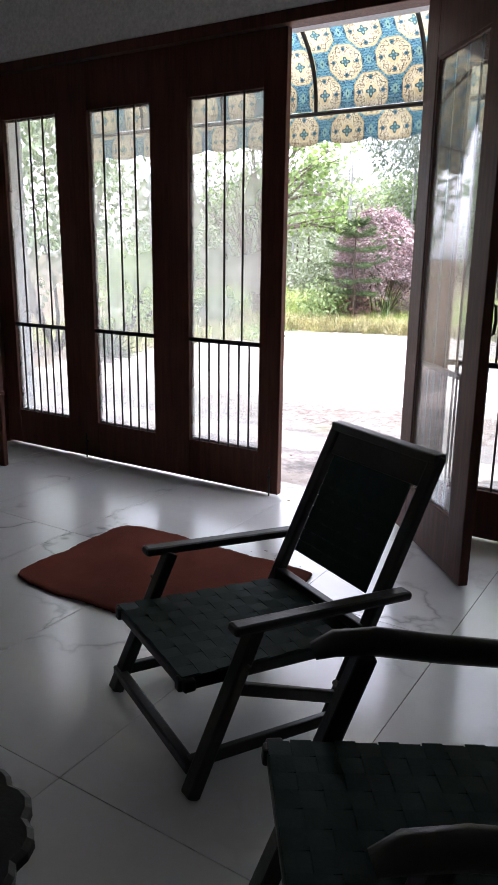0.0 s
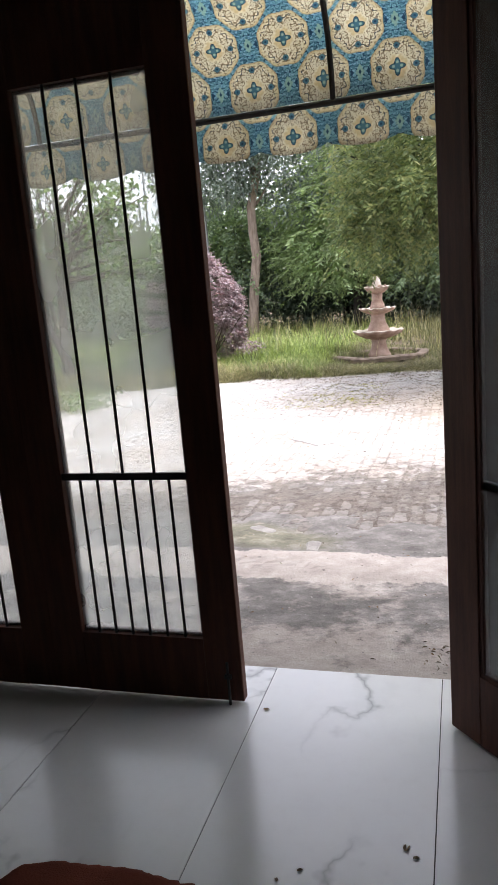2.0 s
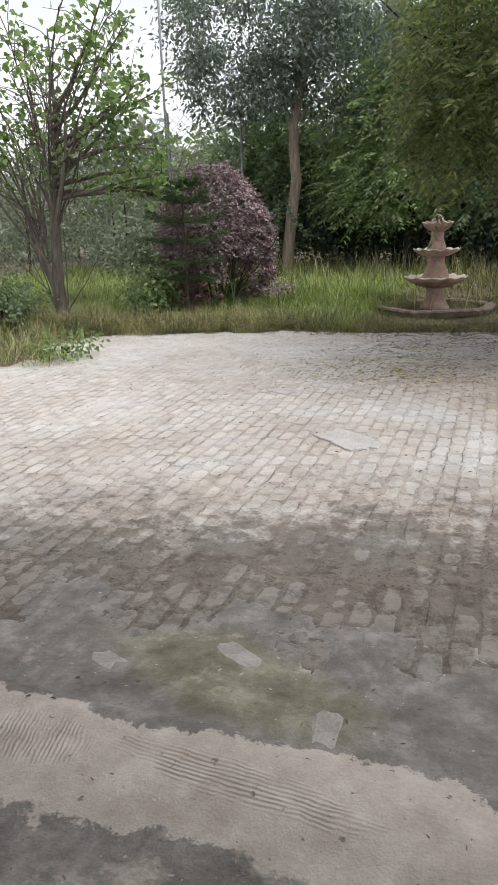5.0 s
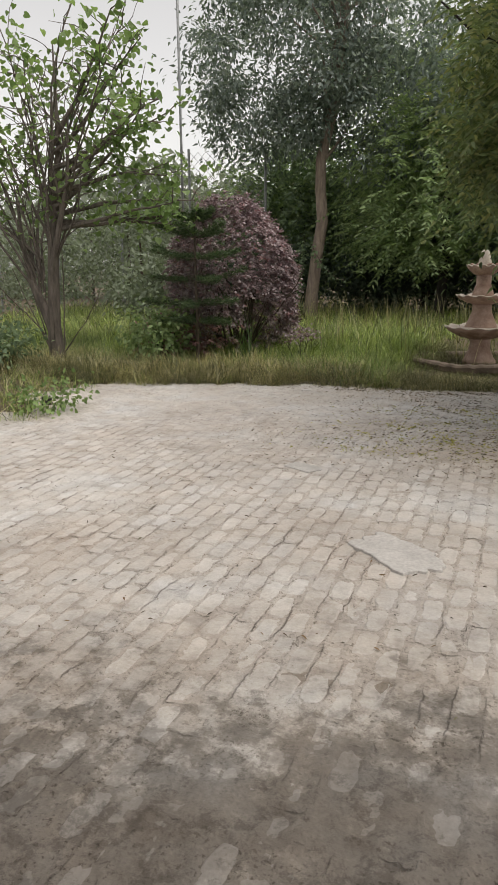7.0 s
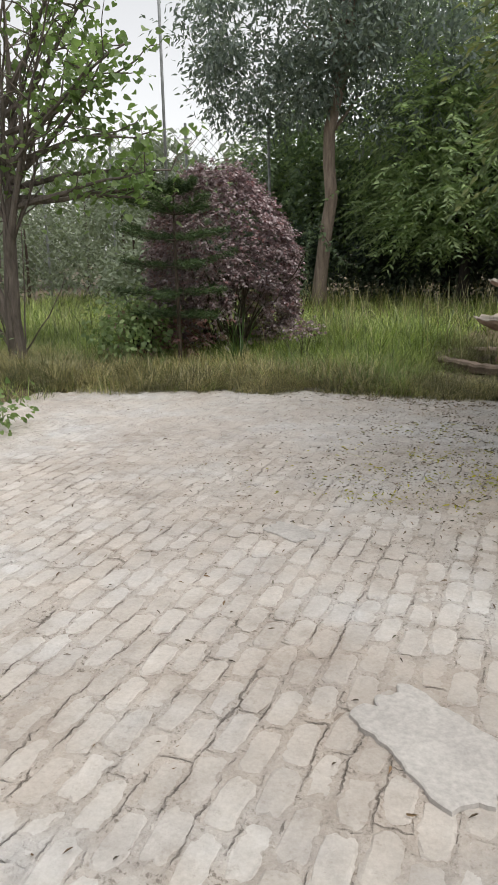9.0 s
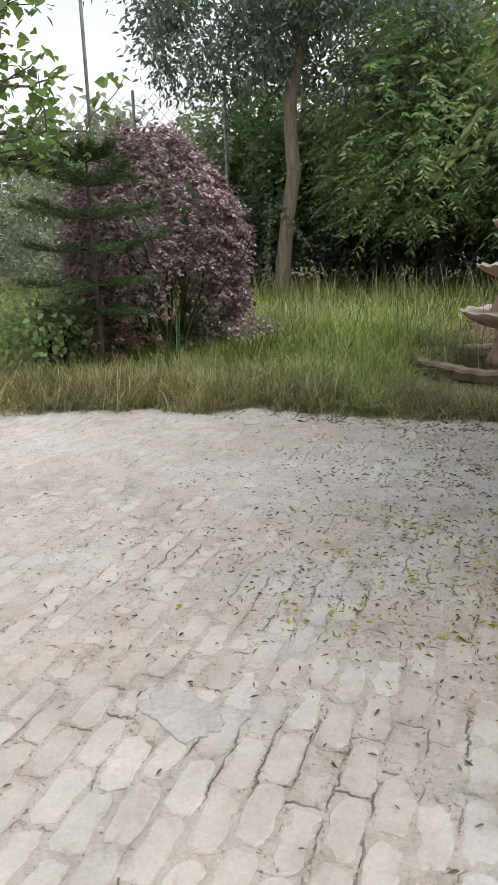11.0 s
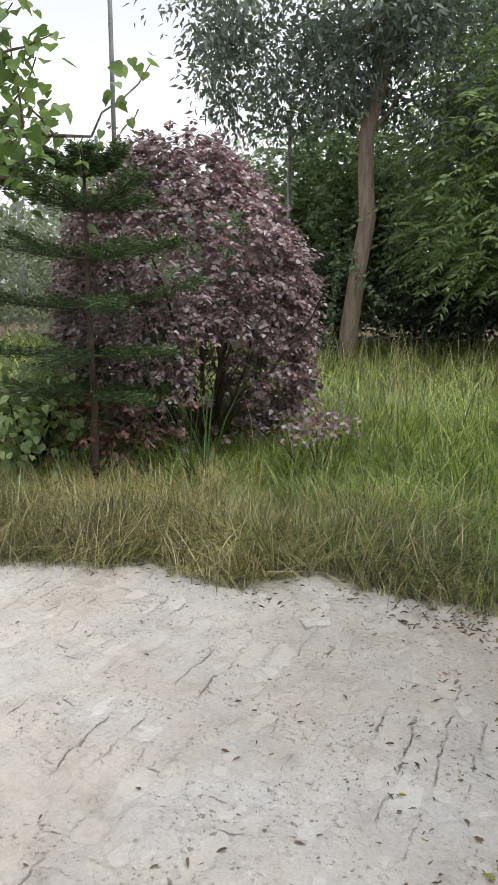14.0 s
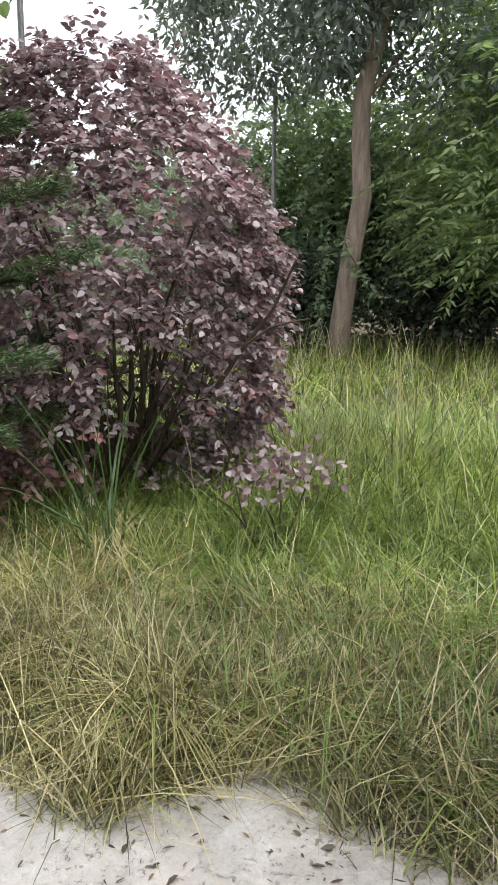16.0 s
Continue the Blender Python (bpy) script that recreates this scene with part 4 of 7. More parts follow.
def cloth_sheet(rows, cols, place):
    bm = bmesh.new()
    uvl = bm.loops.layers.uv.new("UVMap")
    grid, uvs = [], {}
    for i in range(rows + 1):
        line = []
        for j in range(cols + 1):
            co, uvv = place(i / rows, j / cols)
            v = bm.verts.new(co)
            uvs[v] = uvv
            line.append(v)
        grid.append(line)
    for i in range(rows):
        for j in range(cols):
            f = bm.faces.new((grid[i][j], grid[i][j + 1], grid[i + 1][j + 1], grid[i + 1][j]))
            f.smooth = True
            for lp in f.loops:
                lp[uvl].uv = uvs[lp.vert]
    return bm


def canopy_point(s, u):
    x = AW_X0 + (AW_X1 - AW_X0) * u
    y, z = arc(s)
    sag = 0.012 * (1 - abs(math.cos(math.pi * (x - AW_X0) / 0.73))) * math.sin(math.pi * s)
    return (x, y, z + 0.016 - sag), (x + 0.14, 1.18 * (1 - s) + 0.325)


def valance_point(s, u):
    x = AW_X0 + (AW_X1 - AW_X0) * u
    scallop = 0.155 + 0.035 * abs(math.sin(math.pi * (x + 0.14) / 0.316)) ** 0.6
    y = RAIL_Y + 0.017 + 0.012 * math.sin(x * 9.0) * s
    return (x, y, RAIL_Z - scallop * s), (x + 0.14, 0.315 - scallop * s)


for name, bm in (("canopy", cloth_sheet(18, 120, canopy_point)), ("valance", cloth_sheet(5, 320, valance_point))):
    ob = part(name, bm, AWNING, awning, "printed teal cloth with cream medallions")
    sol = ob.modifiers.new("thickness", "SOLIDIFY")
    sol.thickness = 0.0015
part("front_rail", tube(bmesh.new(), [(AW_X0, RAIL_Y, RAIL_Z), (AW_X1, RAIL_Y, RAIL_Z)], [0.014] * 2, 10), IRON, awning, "black steel pipe", True)
for i in range(9):
    x = AW_X0 + 0.73 * i
    pts = [(x, arc(s / 14)[0], arc(s / 14)[1]) for s in range(15)]
    part("arch", tube(bmesh.new(), pts, [0.013] * 15, 8), IRON, awning, "curved black steel pipe", True)
part("wall_rail", tube(bmesh.new(), [(AW_X0, SILL_Y + 0.02, RAIL_Z + 0.62), (AW_X1, SILL_Y + 0.02, RAIL_Z + 0.62)], [0.014] * 2, 10), IRON, awning, "black steel pipe", True)

# ---- things in the room ----


def folding_chair(m, label, seat_z=0.265, arm_z=0.405, top_z=0.735, curved=False, half=0.225):
    """A low wooden easy chair with a woven seat and back; front at -y."""
    c = thing("easy_chair", m, label, "chair", "easy chairs in the room")
    k = arm_z / 0.405
    rear = [(y * 1.0, z * k) for y, z in ((0.30, 0.0), (0.415, 0.235), (0.655, top_z / k))]
    for s in (-1, 1):
        x = s * half
        bm = beam(bmesh.new(), (x, rear[0][0], rear[0][1]), (x, rear[2][0], rear[2][1]), 0.03, 0.042, 0.006, (1, 0, 0))
        part("back_post", bm, BLACKWOOD, c)
        part("front_leg", beam(bmesh.new(), (x + s * 0.03 + 0.03, -0.145, 0.0), (x + s * 0.03, 0.055, arm_z - 0.012), 0.034, 0.046, 0.006, (1, 0, 0)), BLACKWOOD, c)
        xa = x + s * 0.045
        if curved:
            bm = bmesh.new()
            pts = [(xa, -0.04, arm_z - 0.012), (xa, 0.0, arm_z + 0.004), (xa, 0.08, arm_z + 0.006), (xa, 0.2, arm_z - 0.012), (xa, 0.36, arm_z - 0.03), (xa, 0.5, arm_z - 0.02)]
            tube(bm, pts, [0.018, 0.026, 0.028, 0.028, 0.027, 0.024], 12)
        else:
            bm = beam(bmesh.new(), (xa, -0.025, arm_z), (xa, 0.53, arm_z - 0.034), 0.05, 0.026, 0.010)
        part("armrest", bm, BLACKWOOD, c, "worn black wooden armrest", curved)
        part("side_stretcher", beam(bmesh.new(), (x + s * 0.012, -0.125, 0.055 * k), (x + s * 0.012, 0.31, 0.035 * k), 0.022, 0.034, 0.005), BLACKWOOD, c)
        part("brace", beam(bmesh.new(), (x + s * 0.004, 0.0, seat_z - 0.045), (x + s * 0.004, 0.335, 0.085 * k), 0.022, 0.034, 0.005), BLACKWOOD, c)
        part("seat_rail", beam(bmesh.new(), (x - s * 0.02, -0.14, seat_z - 0.006), (x - s * 0.02, 0.42, seat_z - 0.041), 0.028, 0.036, 0.006), BLACKWOOD, c)
        part("pivot_bolt", tube(bmesh.new(), [(x + s * 0.01, 0.012, arm_z - 0.10), (x + s * 0.075, 0.012, arm_z - 0.10)], [0.007, 0.007], 8), IRON, c, "small steel bolt")
    part("front_stretcher", beam(bmesh.new(), (-half - 0.03, -0.125, 0.05), (half + 0.03, -0.125, 0.05), 0.03, 0.03, 0.005), BLACKWOOD, c)
    part("front_rail", beam(bmesh.new(), (-half - 0.01, -0.115, seat_z - 0.006), (half + 0.01, -0.115, seat_z - 0.006), 0.034, 0.03, 0.006), BLACKWOOD, c)
    part("top_rail", beam(bmesh.new(), (-half - 0.015, rear[2][0] - 0.004, top_z - 0.006), (half + 0.015, rear[2][0] - 0.004, top_z - 0.006), 0.042, 0.03, 0.006), BLACKWOOD, c)
    part("head_panel", beam(bmesh.new(), (-half + 0.012, rear[2][0] - 0.024, top_z - 0.052), (half - 0.012, rear[2][0] - 0.024, top_z - 0.052), 0.014, 0.085, 0.004, (0, 0.44, 0.9)), BLACKWOOD, c)
    part("lower_back_rail", beam(bmesh.new(), (-half, 0.425, seat_z - 0.0), (half, 0.425, seat_z - 0.0), 0.03, 0.03, 0.005), BLACKWOOD, c)
    # woven straps: over and under in turn

    def weave(name, origin, across, along, length, thick, w):
        origin, across, along = Vector(origin), Vector(across), Vector(along)
        nor = across.cross(along).normalized()
        panel = bmesh.new()
        quad = [panel.verts.new(origin + across * sx + along * sy + nor * (sz * 0.003 - 0.004)) for sz in (0, 1) for sx, sy in ((-w, 0), (w, 0), (w, length), (-w, length))]
        for q in ((3, 2, 1, 0), (4, 5, 6, 7), (0, 1, 5, 4), (1, 2, 6, 5), (2, 3, 7, 6), (3, 0, 4, 7)):
            panel.faces.new([quad[v] for v in q])
        base = part(name, panel, WEBBING, c, "dark green woven webbing")
        cols, rows = 9, max(3, round(length / (2 * w / 9)))

        def strap(at, lift_of, count, step, half_way, half_width):
            bm = bmesh.new()
            last = None
            for j in range(count):
                p = at + step * j + nor * lift_of(j)
                pair = (bm.verts.new(p - half_way * half_width), bm.verts.new(p + half_way * half_width))
                if last:
                    bm.faces.new((last[0], last[1], pair[1], pair[0]))
                last = pair
            ob = part("strap", bm, WEBBING, base)
            ob.modifiers.new("thickness", "SOLIDIFY").thickness = 0.002

        for i in range(cols):
            strap(origin + across * (-w + 2 * w * (i + 0.5) / cols), lambda j: thick * (0.5 + 0.5 * math.cos(math.pi * (j * 0.5 + i))), rows * 2 + 1, along * (length / (rows * 2)), across, w / cols - 0.0012)
        for j in range(rows):
            strap(origin - across * w + along * (length * (j + 0.5) / rows), lambda i: thick * (0.5 - 0.5 * math.cos(math.pi * (i * 0.5 + j))), cols * 2 + 1, across * (w / cols), along, length / rows / 2 - 0.0012)
        return base

    weave("seat", (0, -0.13, seat_z + 0.012), (1, 0, 0), Vector((0, 0.55, -0.035)).normalized(), 0.55, 0.0035, half - 0.008)
    lean = Vector((0, rear[2][0] - rear[1][0], rear[2][1] - rear[1][1])).normalized()
    weave("backrest", Vector((-0.016, rear[1][0] + 0.006, rear[1][1])) + lean * 0.115, (1, 0, 0), lean, (Vector((0, *rear[2])) - Vector((0, *rear[1]))).length - 0.125, 0.0012, half - 0.046)
    return c


folding_chair(pose(-1.135, 2.295, 0, 0, 0, -27.3), "low black wooden easy chair with dark green woven seat")
folding_chair(pose(-0.42, 1.79, 0, 0, 0, -54), "black wooden easy chair with rounded curved armrests and green seat", 0.37, 0.55, 0.95, True, 0.205)


def side_chair(m):
    """A dark wooden dining chair."""
    c = thing("dining_chair", m, "dark red-brown wooden chair standing by the doors", "chair")
    for x in (-0.2, 0.2):
        for y in (-0.2, 0.2):
            part("leg", beam(bmesh.new(), (x, y, 0), (x, y, 0.44 if y < 0 else 0.98), 0.04, 0.04, 0.006), WOOD, c)
        part("side_rail", beam(bmesh.new(), (x, -0.2, 0.36), (x, 0.2, 0.36), 0.03, 0.09, 0.004), WOOD, c)
    part("seat", box(bmesh.new(), -0.235, 0.235, -0.235, 0.215, 0.44, 0.468, 0.008), WOOD, c)
    for z in (0.62, 0.78, 0.93):
        part("back_slat", beam(bmesh.new(), (-0.18, 0.2, z), (0.18, 0.2, z), 0.02, 0.07, 0.004), WOOD, c)
    for y in (-0.2, 0.2):
        part("cross_rail", beam(bmesh.new(), (-0.18, y, 0.36), (0.18, y, 0.36), 0.03, 0.09, 0.004), WOOD, c)


side_chair(pose(-3.75, 3.43, 0, 0, 0, 12))


def carved_stool(m):
    """A low carved pedestal table with a lobed top."""
    c = thing("side_table", m, "dark carved wooden side table with a scalloped top", "table")
    def lobes(a, i):
        return 1.0 + (0.06 * abs(math.sin(a * 7)) if i in (7, 8, 9, 10) else 0.03 * abs(math.sin(a * 4))), 0.0
    part("top", lathe(bmesh.new(), [(0.05, 0.36), (0.19, 0.362), (0.2, 0.37), (0.2, 0.385), (0.19, 0.392), (0.05, 0.394)], 56, lambda a, i: (1.0 + (0.07 * abs(math.sin(a * 7)) if 0 < i < 5 else 0), 0)), BLACKWOOD, c)
    part("pedestal", lathe(bmesh.new(), [(0.16, 0.0), (0.17, 0.02), (0.15, 0.05), (0.07, 0.09), (0.05, 0.16), (0.075, 0.22), (0.06, 0.28), (0.11, 0.34), (0.12, 0.36)], 28, lambda a, i: (1.0 + 0.08 * abs(math.sin(a * 4)), 0)), BLACKWOOD, c, "", True)


carved_stool(pose(-0.985, 1.335, 0))


def rug():
    bm = bmesh.new()
    nx, ny = 110, 78
    x0, x1, y0, y1 = -2.30, -1.275, 2.615, 3.335
    grid = []
    for i in range(nx + 1):
        row = []
        for j in range(ny + 1):
            u, v = i / nx * 2 - 1, j / ny * 2 - 1
            r = max(abs(u), abs(v))
            x, y = (x0 + x1) / 2 + u * (x1 - x0) / 2, (y0 + y1) / 2 + v * (y1 - y0) / 2
            corner = max(0.0, abs(u) + abs(v) - 1.75) * (0.13 if u < 0 else 0.05)
            x, y = x - math.copysign(corner, u), y - math.copysign(corner, v)
            w = noise.noise((x * 7, y * 7, 3.0)) * 0.018 * r ** 4 + noise.noise((x * 45, y * 45, 1.0)) * 0.009 * r ** 12
            z = 0.010 + 0.006 * noise.noise((x * 2.2, y * 2.2, 5.0)) + 0.002 * noise.noise((x * 9, y * 9, 2.0)) - 0.007 * max(0, r - 0.97) / 0.03
            row.append(bm.verts.new((x + w, y + w * 0.8, max(0.002, z))))
        grid.append(row)
    for i in range(nx):
        for j in range(ny):
            bm.faces.new((grid[i][j], grid[i + 1][j], grid[i + 1][j + 1], grid[i][j + 1])).smooth = True
    ob = finish("rug", bm, RUGMAT)
    sol = ob.modifiers.new("thickness", "SOLIDIFY")
    sol.thickness, sol.offset = 0.006, 1.0
    tagged(ob, "rust red rectangular rug with worn wavy edges on the tiles", "rug")


rug()

# ---- ground, cement apron and paved yard ----
YARD_X0, YARD_Y1, PAVE_Z = -6.95, 13.72, -0.12
EDGE_X = (-9.0, -6.9, -6.24, -5.95, -5.59, -5.35, -5.2, -5.03, -4.84, -4.76, -4.6, -4.45, -4.3, -4.1, -3.8, -3.0, -2.5, -1.7, 4.0)
EDGE_Y = (13.0, 13.1, 13.24, 13.41, 13.5, 13.74, 13.66, 13.58, 13.55, 13.74, 13.88, 13.92, 13.80, 13.75, 13.80, 13.80, 13.86, 13.98, 14.0)


def far_edge(x):
    """Where the paving ends towards the meadow, for a given x."""
    return np.interp(x, EDGE_X, EDGE_Y)


def yard_edge(y):
    """Where the paving ends towards the lawn, for a given y."""
    if y < 6.4:
        return 4.0
    return -0.72 - 0.28 * math.exp(-((y - 7.7) / 0.55) ** 2) + 0.25 * max(0.0, min(1.0, (y - 8.6) / 1.2)) + 0.42 * max(0.0, min(1.0, (y - 10.5) / 0.9)) + 0.03 * math.sin(y * 3.1) + 0.03 * math.sin(y * 8.0) + 0.02 * math.sin(y * 21.0)


def in_yard(x, y):
    far = far_edge(x) + 0.05 + 0.02 * math.sin(x * 19.0)
    left = YARD_X0 + 0.10 * math.sin(y * 3.0) + (0.55 if 10.9 < y < 11.9 else 0.0) + 0.06 * math.sin(y * 8)
    return SILL_Y < y < far and left < x < yard_edge(y)


def ground_height(x, y):
    if SILL_Y - 9 < y < SILL_Y + 0.1 and -6 < x < 4.5:
        return -0.36
    h = -0.115 + 0.05 * noise.noise((x * 0.35, y * 0.35, 0.0)) + 0.012 * noise.noise((x * 3, y * 3, 4.0))
    if y > YARD_Y1 + 0.4:
        h += 0.10 * min(1.0, (y - YARD_Y1 - 0.4) / 2.5)
    if -7.6 < x < 4.2 and y < YARD_Y1 + 0.3:
        h = min(h, -0.16 if any(in_yard(x + a, y + b) for a, b in ((0, 0), (0.4, 0), (-0.3, 0), (0, -0.45))) else -0.105 + 0.012 * noise.noise((x * 3, y * 3, 4.0)))
    return h


def ground():
    xs = np.concatenate([[-900, -300, -120, -60, -35, -24], np.arange(-18, 12.01, 0.3), [16, 24, 35, 60, 120, 300, 900]])
    ys = np.concatenate([[-900, -300, -100, -40, -15, -8, -4], np.arange(-1, 30.01, 0.3), [34, 40, 50, 70, 120, 300, 900]])
    bm = bmesh.new()
    g = [[bm.verts.new((x, y, ground_height(x, y) if -18 <= x <= 12 and -8 <= y <= 30 else -0.05)) for x in xs] for y in ys]
    for j in range(len(ys) - 1):
        for i in range(len(xs) - 1):
            bm.faces.new((g[j][i], g[j][i + 1], g[j + 1][i + 1], g[j + 1][i])).smooth = True
    tagged(finish("ground", bm, SOIL), "dark earth of the garden under grass", "ground", kind="structure")


ground()


def sheet(name, x0, x1, y0, y1, step, height, material, label, category, mask=None):
    nx, ny = int((x1 - x0) / step), int((y1 - y0) / step)
    bm = bmesh.new()
    g = [[bm.verts.new((x0 + (x1 - x0) * i / nx, y0 + (y1 - y0) * j / ny, height(x0 + (x1 - x0) * i / nx, y0 + (y1 - y0) * j / ny))) for i in range(nx + 1)] for j in range(ny + 1)]
    for j in range(ny):
        for i in range(nx):
            cx, cy = x0 + (x1 - x0) * (i + 0.5) / nx, y0 + (y1 - y0) * (j + 0.5) / ny
            if mask is None or mask(cx, cy):
                bm.faces.new((g[j][i], g[j][i + 1], g[j + 1][i + 1], g[j + 1][i])).smooth = True
    bmesh.ops.delete(bm, geom=[v for v in bm.verts if not v.link_faces], context="VERTS")
    return tagged(finish(name, bm, material), label, category, kind="structure")


def apron_height(x, y):
    """The cement falls gently from the sill, carries a raised strip and thins out over the bricks."""
    z = -0.022 - 0.085 * min(1.0, (y - SILL_Y) / 1.0)
    wob = 0.07 * math.sin(x * 1.7) + 0.05 * noise.noise((x * 2, 0.0, 7.0))
    z += 0.022 / (1 + math.exp(-(y - 5.50 - wob) / 0.025)) * (1 / (1 + math.exp((y - 5.80 - 0.7 * wob) / 0.012)))
    z += 0.010 * noise.noise((x * 1.6, y * 2.4, 1.0)) + 0.0035 * noise.noise((x * 11, y * 16, 3.0))
    fade = max(0.0, (y - 6.0 - 0.2 * noise.noise((x * 0.9, 0.0, 3.0))) / 0.8)
    u, v = (x / 0.098) % 1.0, (y / 0.205 + 0.5 * (int(x // 0.098) % 2)) % 1.0
    z -= 0.0035 * min(1.0, max(0.0, (y - 5.95) * 3)) * max(math.exp(-((min(u, 1 - u) / 0.13) ** 2)), math.exp(-((min(v, 1 - v) / 0.08) ** 2))) * max(0.0, 0.5 + noise.noise((x * 2.4, y * 2.4, 14.0)))
    return z - 0.020 * fade - 0.022 * min(1.0, fade * 2) * (0.45 + noise.noise((x * 3.0, y * 3.0, 9.0)))


sheet("apron", -7.2, 4.2, SILL_Y, 7.3, 0.021, apron_height, SCREED, "rough stained cement apron along the door sill", "concrete", lambda x, y: y < 6.35 or in_yard(x, y))


def brick_place(x, y):
    """The course and brick under a point, and how far the point lies from that brick's edge."""
    wx = x + 0.016 * noise.noise((x * 9, y * 9, 61.0)) + 0.007 * noise.noise((x * 30, y * 30, 62.0))
    wy = y + 0.020 * noise.noise((x * 9, y * 9, 63.0)) + 0.007 * noise.noise((x * 30, y * 30, 64.0))
    u = (wx - 0.012 * math.sin(y * 0.9)) / BRICK_W
    c = math.floor(u + 0.5)
    v = (wy - (0.5 * BRICK_L if c % 2 else 0.0) - 0.03 * math.sin(c * 2.4)) / BRICK_L
    k = math.floor(v + 0.5)
    return c, k, min((0.5 - abs(u - c)) * BRICK_W, (0.5 - abs(v - k)) * BRICK_L)


def mortar_height(x, y):
    """The wash of cement: crumbly and proud along the joints, thin over some bricks, gone from others; it closes up towards the meadow."""
    c, k, d = brick_place(x, y)
    joint = math.exp(-(d / 0.017) ** 2)
    z = PAVE_Z - 0.0088 - 0.03 * max(0.0, 6.75 - y) + 0.0072 * joint + 0.0085 * noise.noise((c * 0.73, k * 0.61, 21.0)) + 0.004 * noise.noise((x * 0.9, y * 0.9, 21.0))
    z += 0.004 * noise.noise((x * 13, y * 10, 5.0)) + (0.0034 + 0.0035 * joint) * noise.noise((x * 36, y * 36, 8.0)) + 0.0035 * joint * noise.noise((x * 75, y * 75, 9.0))
    z += 0.0058 / (1 + math.exp(max(-40.0, min(40.0, (y - 0.26 * (x + 3.4) - 7.35 + 0.5 * noise.noise((x * 1.3, y * 1.3, 40.0)) + 0.25 * noise.noise((x * 5, y * 5, 41.0))) / 0.09))))
    far = max(0.0, min(1.0, (y - 10.3) / 1.5))
    z += far * (0.0095 + 0.005 * noise.noise((x * 2.2, y * 2.0, 13.0)) + 0.017 * abs(noise.noise((x * 5.2, y * 3.8, 50.0))) + 0.011 * abs(noise.noise((x * 12, y * 9, 51.0))) + 0.004 * noise.noise((x * 27, y * 22, 52.0)) - 0.0105)
    # thin flakes with broken edges
    for s, k in ((4.6, 60.0), (7.5, 64.0)):
        edge = noise.noise((x * s, y * s * 0.8, k)) + 0.35 * noise.noise((x * 21, y * 21, k + 1))
        z += far * 0.0055 * max(0.0, min(1.0, edge / 0.07)) * max(0.0, 1.0 - 0.8 * max(0.0, edge))
    return z - far * 0.004 * joint * max(0.0, 0.6 + noise.noise((x * 2.4, y * 2.4, 17.0)))


def bed_height(x, y):
    return PAVE_Z - 0.0098 + 0.003 * noise.noise((x * 6, y * 6, 0.0)) + 0.0025 * noise.noise((x * 25, y * 25, 4.0))


def near_yard(x, y):
    return any(in_yard(x + a, y + b) for a, b in ((0, 0), (0.25, 0), (-0.12, 0), (0, -0.42)))


sheet("pavement", -7.4, 4.0, 6.0, 14.3, 0.06, bed_height, MORTAR, "whitewashed brick paving with sandy joints and fallen leaves", "paving", near_yard)
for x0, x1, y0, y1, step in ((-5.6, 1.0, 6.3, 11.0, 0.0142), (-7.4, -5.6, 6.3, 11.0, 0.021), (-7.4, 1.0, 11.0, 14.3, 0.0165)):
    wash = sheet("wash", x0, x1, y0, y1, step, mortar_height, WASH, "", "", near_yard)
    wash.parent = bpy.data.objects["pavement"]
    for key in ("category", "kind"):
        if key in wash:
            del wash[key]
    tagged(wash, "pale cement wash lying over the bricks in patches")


def cement_patch(x, y, half_long, half_wide, turn):
    """A thin smooth slab of cement spilled over the bricks, with broken edges."""
    bm = bmesh.new()
    rings = []
    for k, z in ((1.02, -0.02), (1.0, 0.002), (0.95, 0.005), (0.6, 0.006)):
        ring = []
        for i in range(64):
            a = 2 * math.pi * i / 64
            r = (abs(math.cos(a)) ** 4 + abs(math.sin(a)) ** 4) ** -0.25 * (1 + 0.32 * noise.noise((math.cos(a) * 1.9, math.sin(a) * 1.9, 3.0)) + 0.14 * noise.noise((math.cos(a) * 7, math.sin(a) * 7, 5.0)))
            ring.append(bm.verts.new((half_long * r * k * math.cos(a), half_wide * r * k * math.sin(a), z)))
        rings.append(ring)
    for r0, r1 in zip(rings, rings[1:]):
        for i in range(64):
            bm.faces.new((r0[i], r0[(i + 1) % 64], r1[(i + 1) % 64], r1[i]))
    bm.faces.new(rings[-1])
    ob = part("cement_patch", bm, surface("smooth_pale_cement", (0.43, 0.405, 0.385), (0.51, 0.485, 0.46), 5, 60, (0.8, 0.95), 0.3), bpy.data.objects["pavement"], "smooth pale patch over the bricks")
    ob.matrix_basis = pose(x, y, max(PAVE_Z, mortar_height(x, y) + 0.003), 0, 0, turn)


cement_patch(-2.58, 8.93, 0.25, 0.135, -41)
# the next two stand for a whitewash smear and a flat whitish stone
cement_patch(-3.47, 10.30, 0.13, 0.075, -25)
cement_patch(-4.385, 13.47, 0.06, 0.036, 35)

# ---- garden: grass ----


def scatter(count, x0, x1, y0, y1, keep):
    """Random ground points in a rectangle that pass keep(x, y) with that chance."""
    x, y = rng.uniform(x0, x1, count), rng.uniform(y0, y1, count)
    ok = np.array([keep(a, b) > r for a, b, r in zip(x, y, rng.uniform(0, 1, count))])
    x, y = x[ok], y[ok]
    return np.stack([x, y, [ground_height(a, b) for a, b in zip(x, y)]], 1)


def clumpy(x, y, s=1.4, seed=0.0):
    return 0.5 + 0.5 * noise.noise((x * s, y * s, seed))


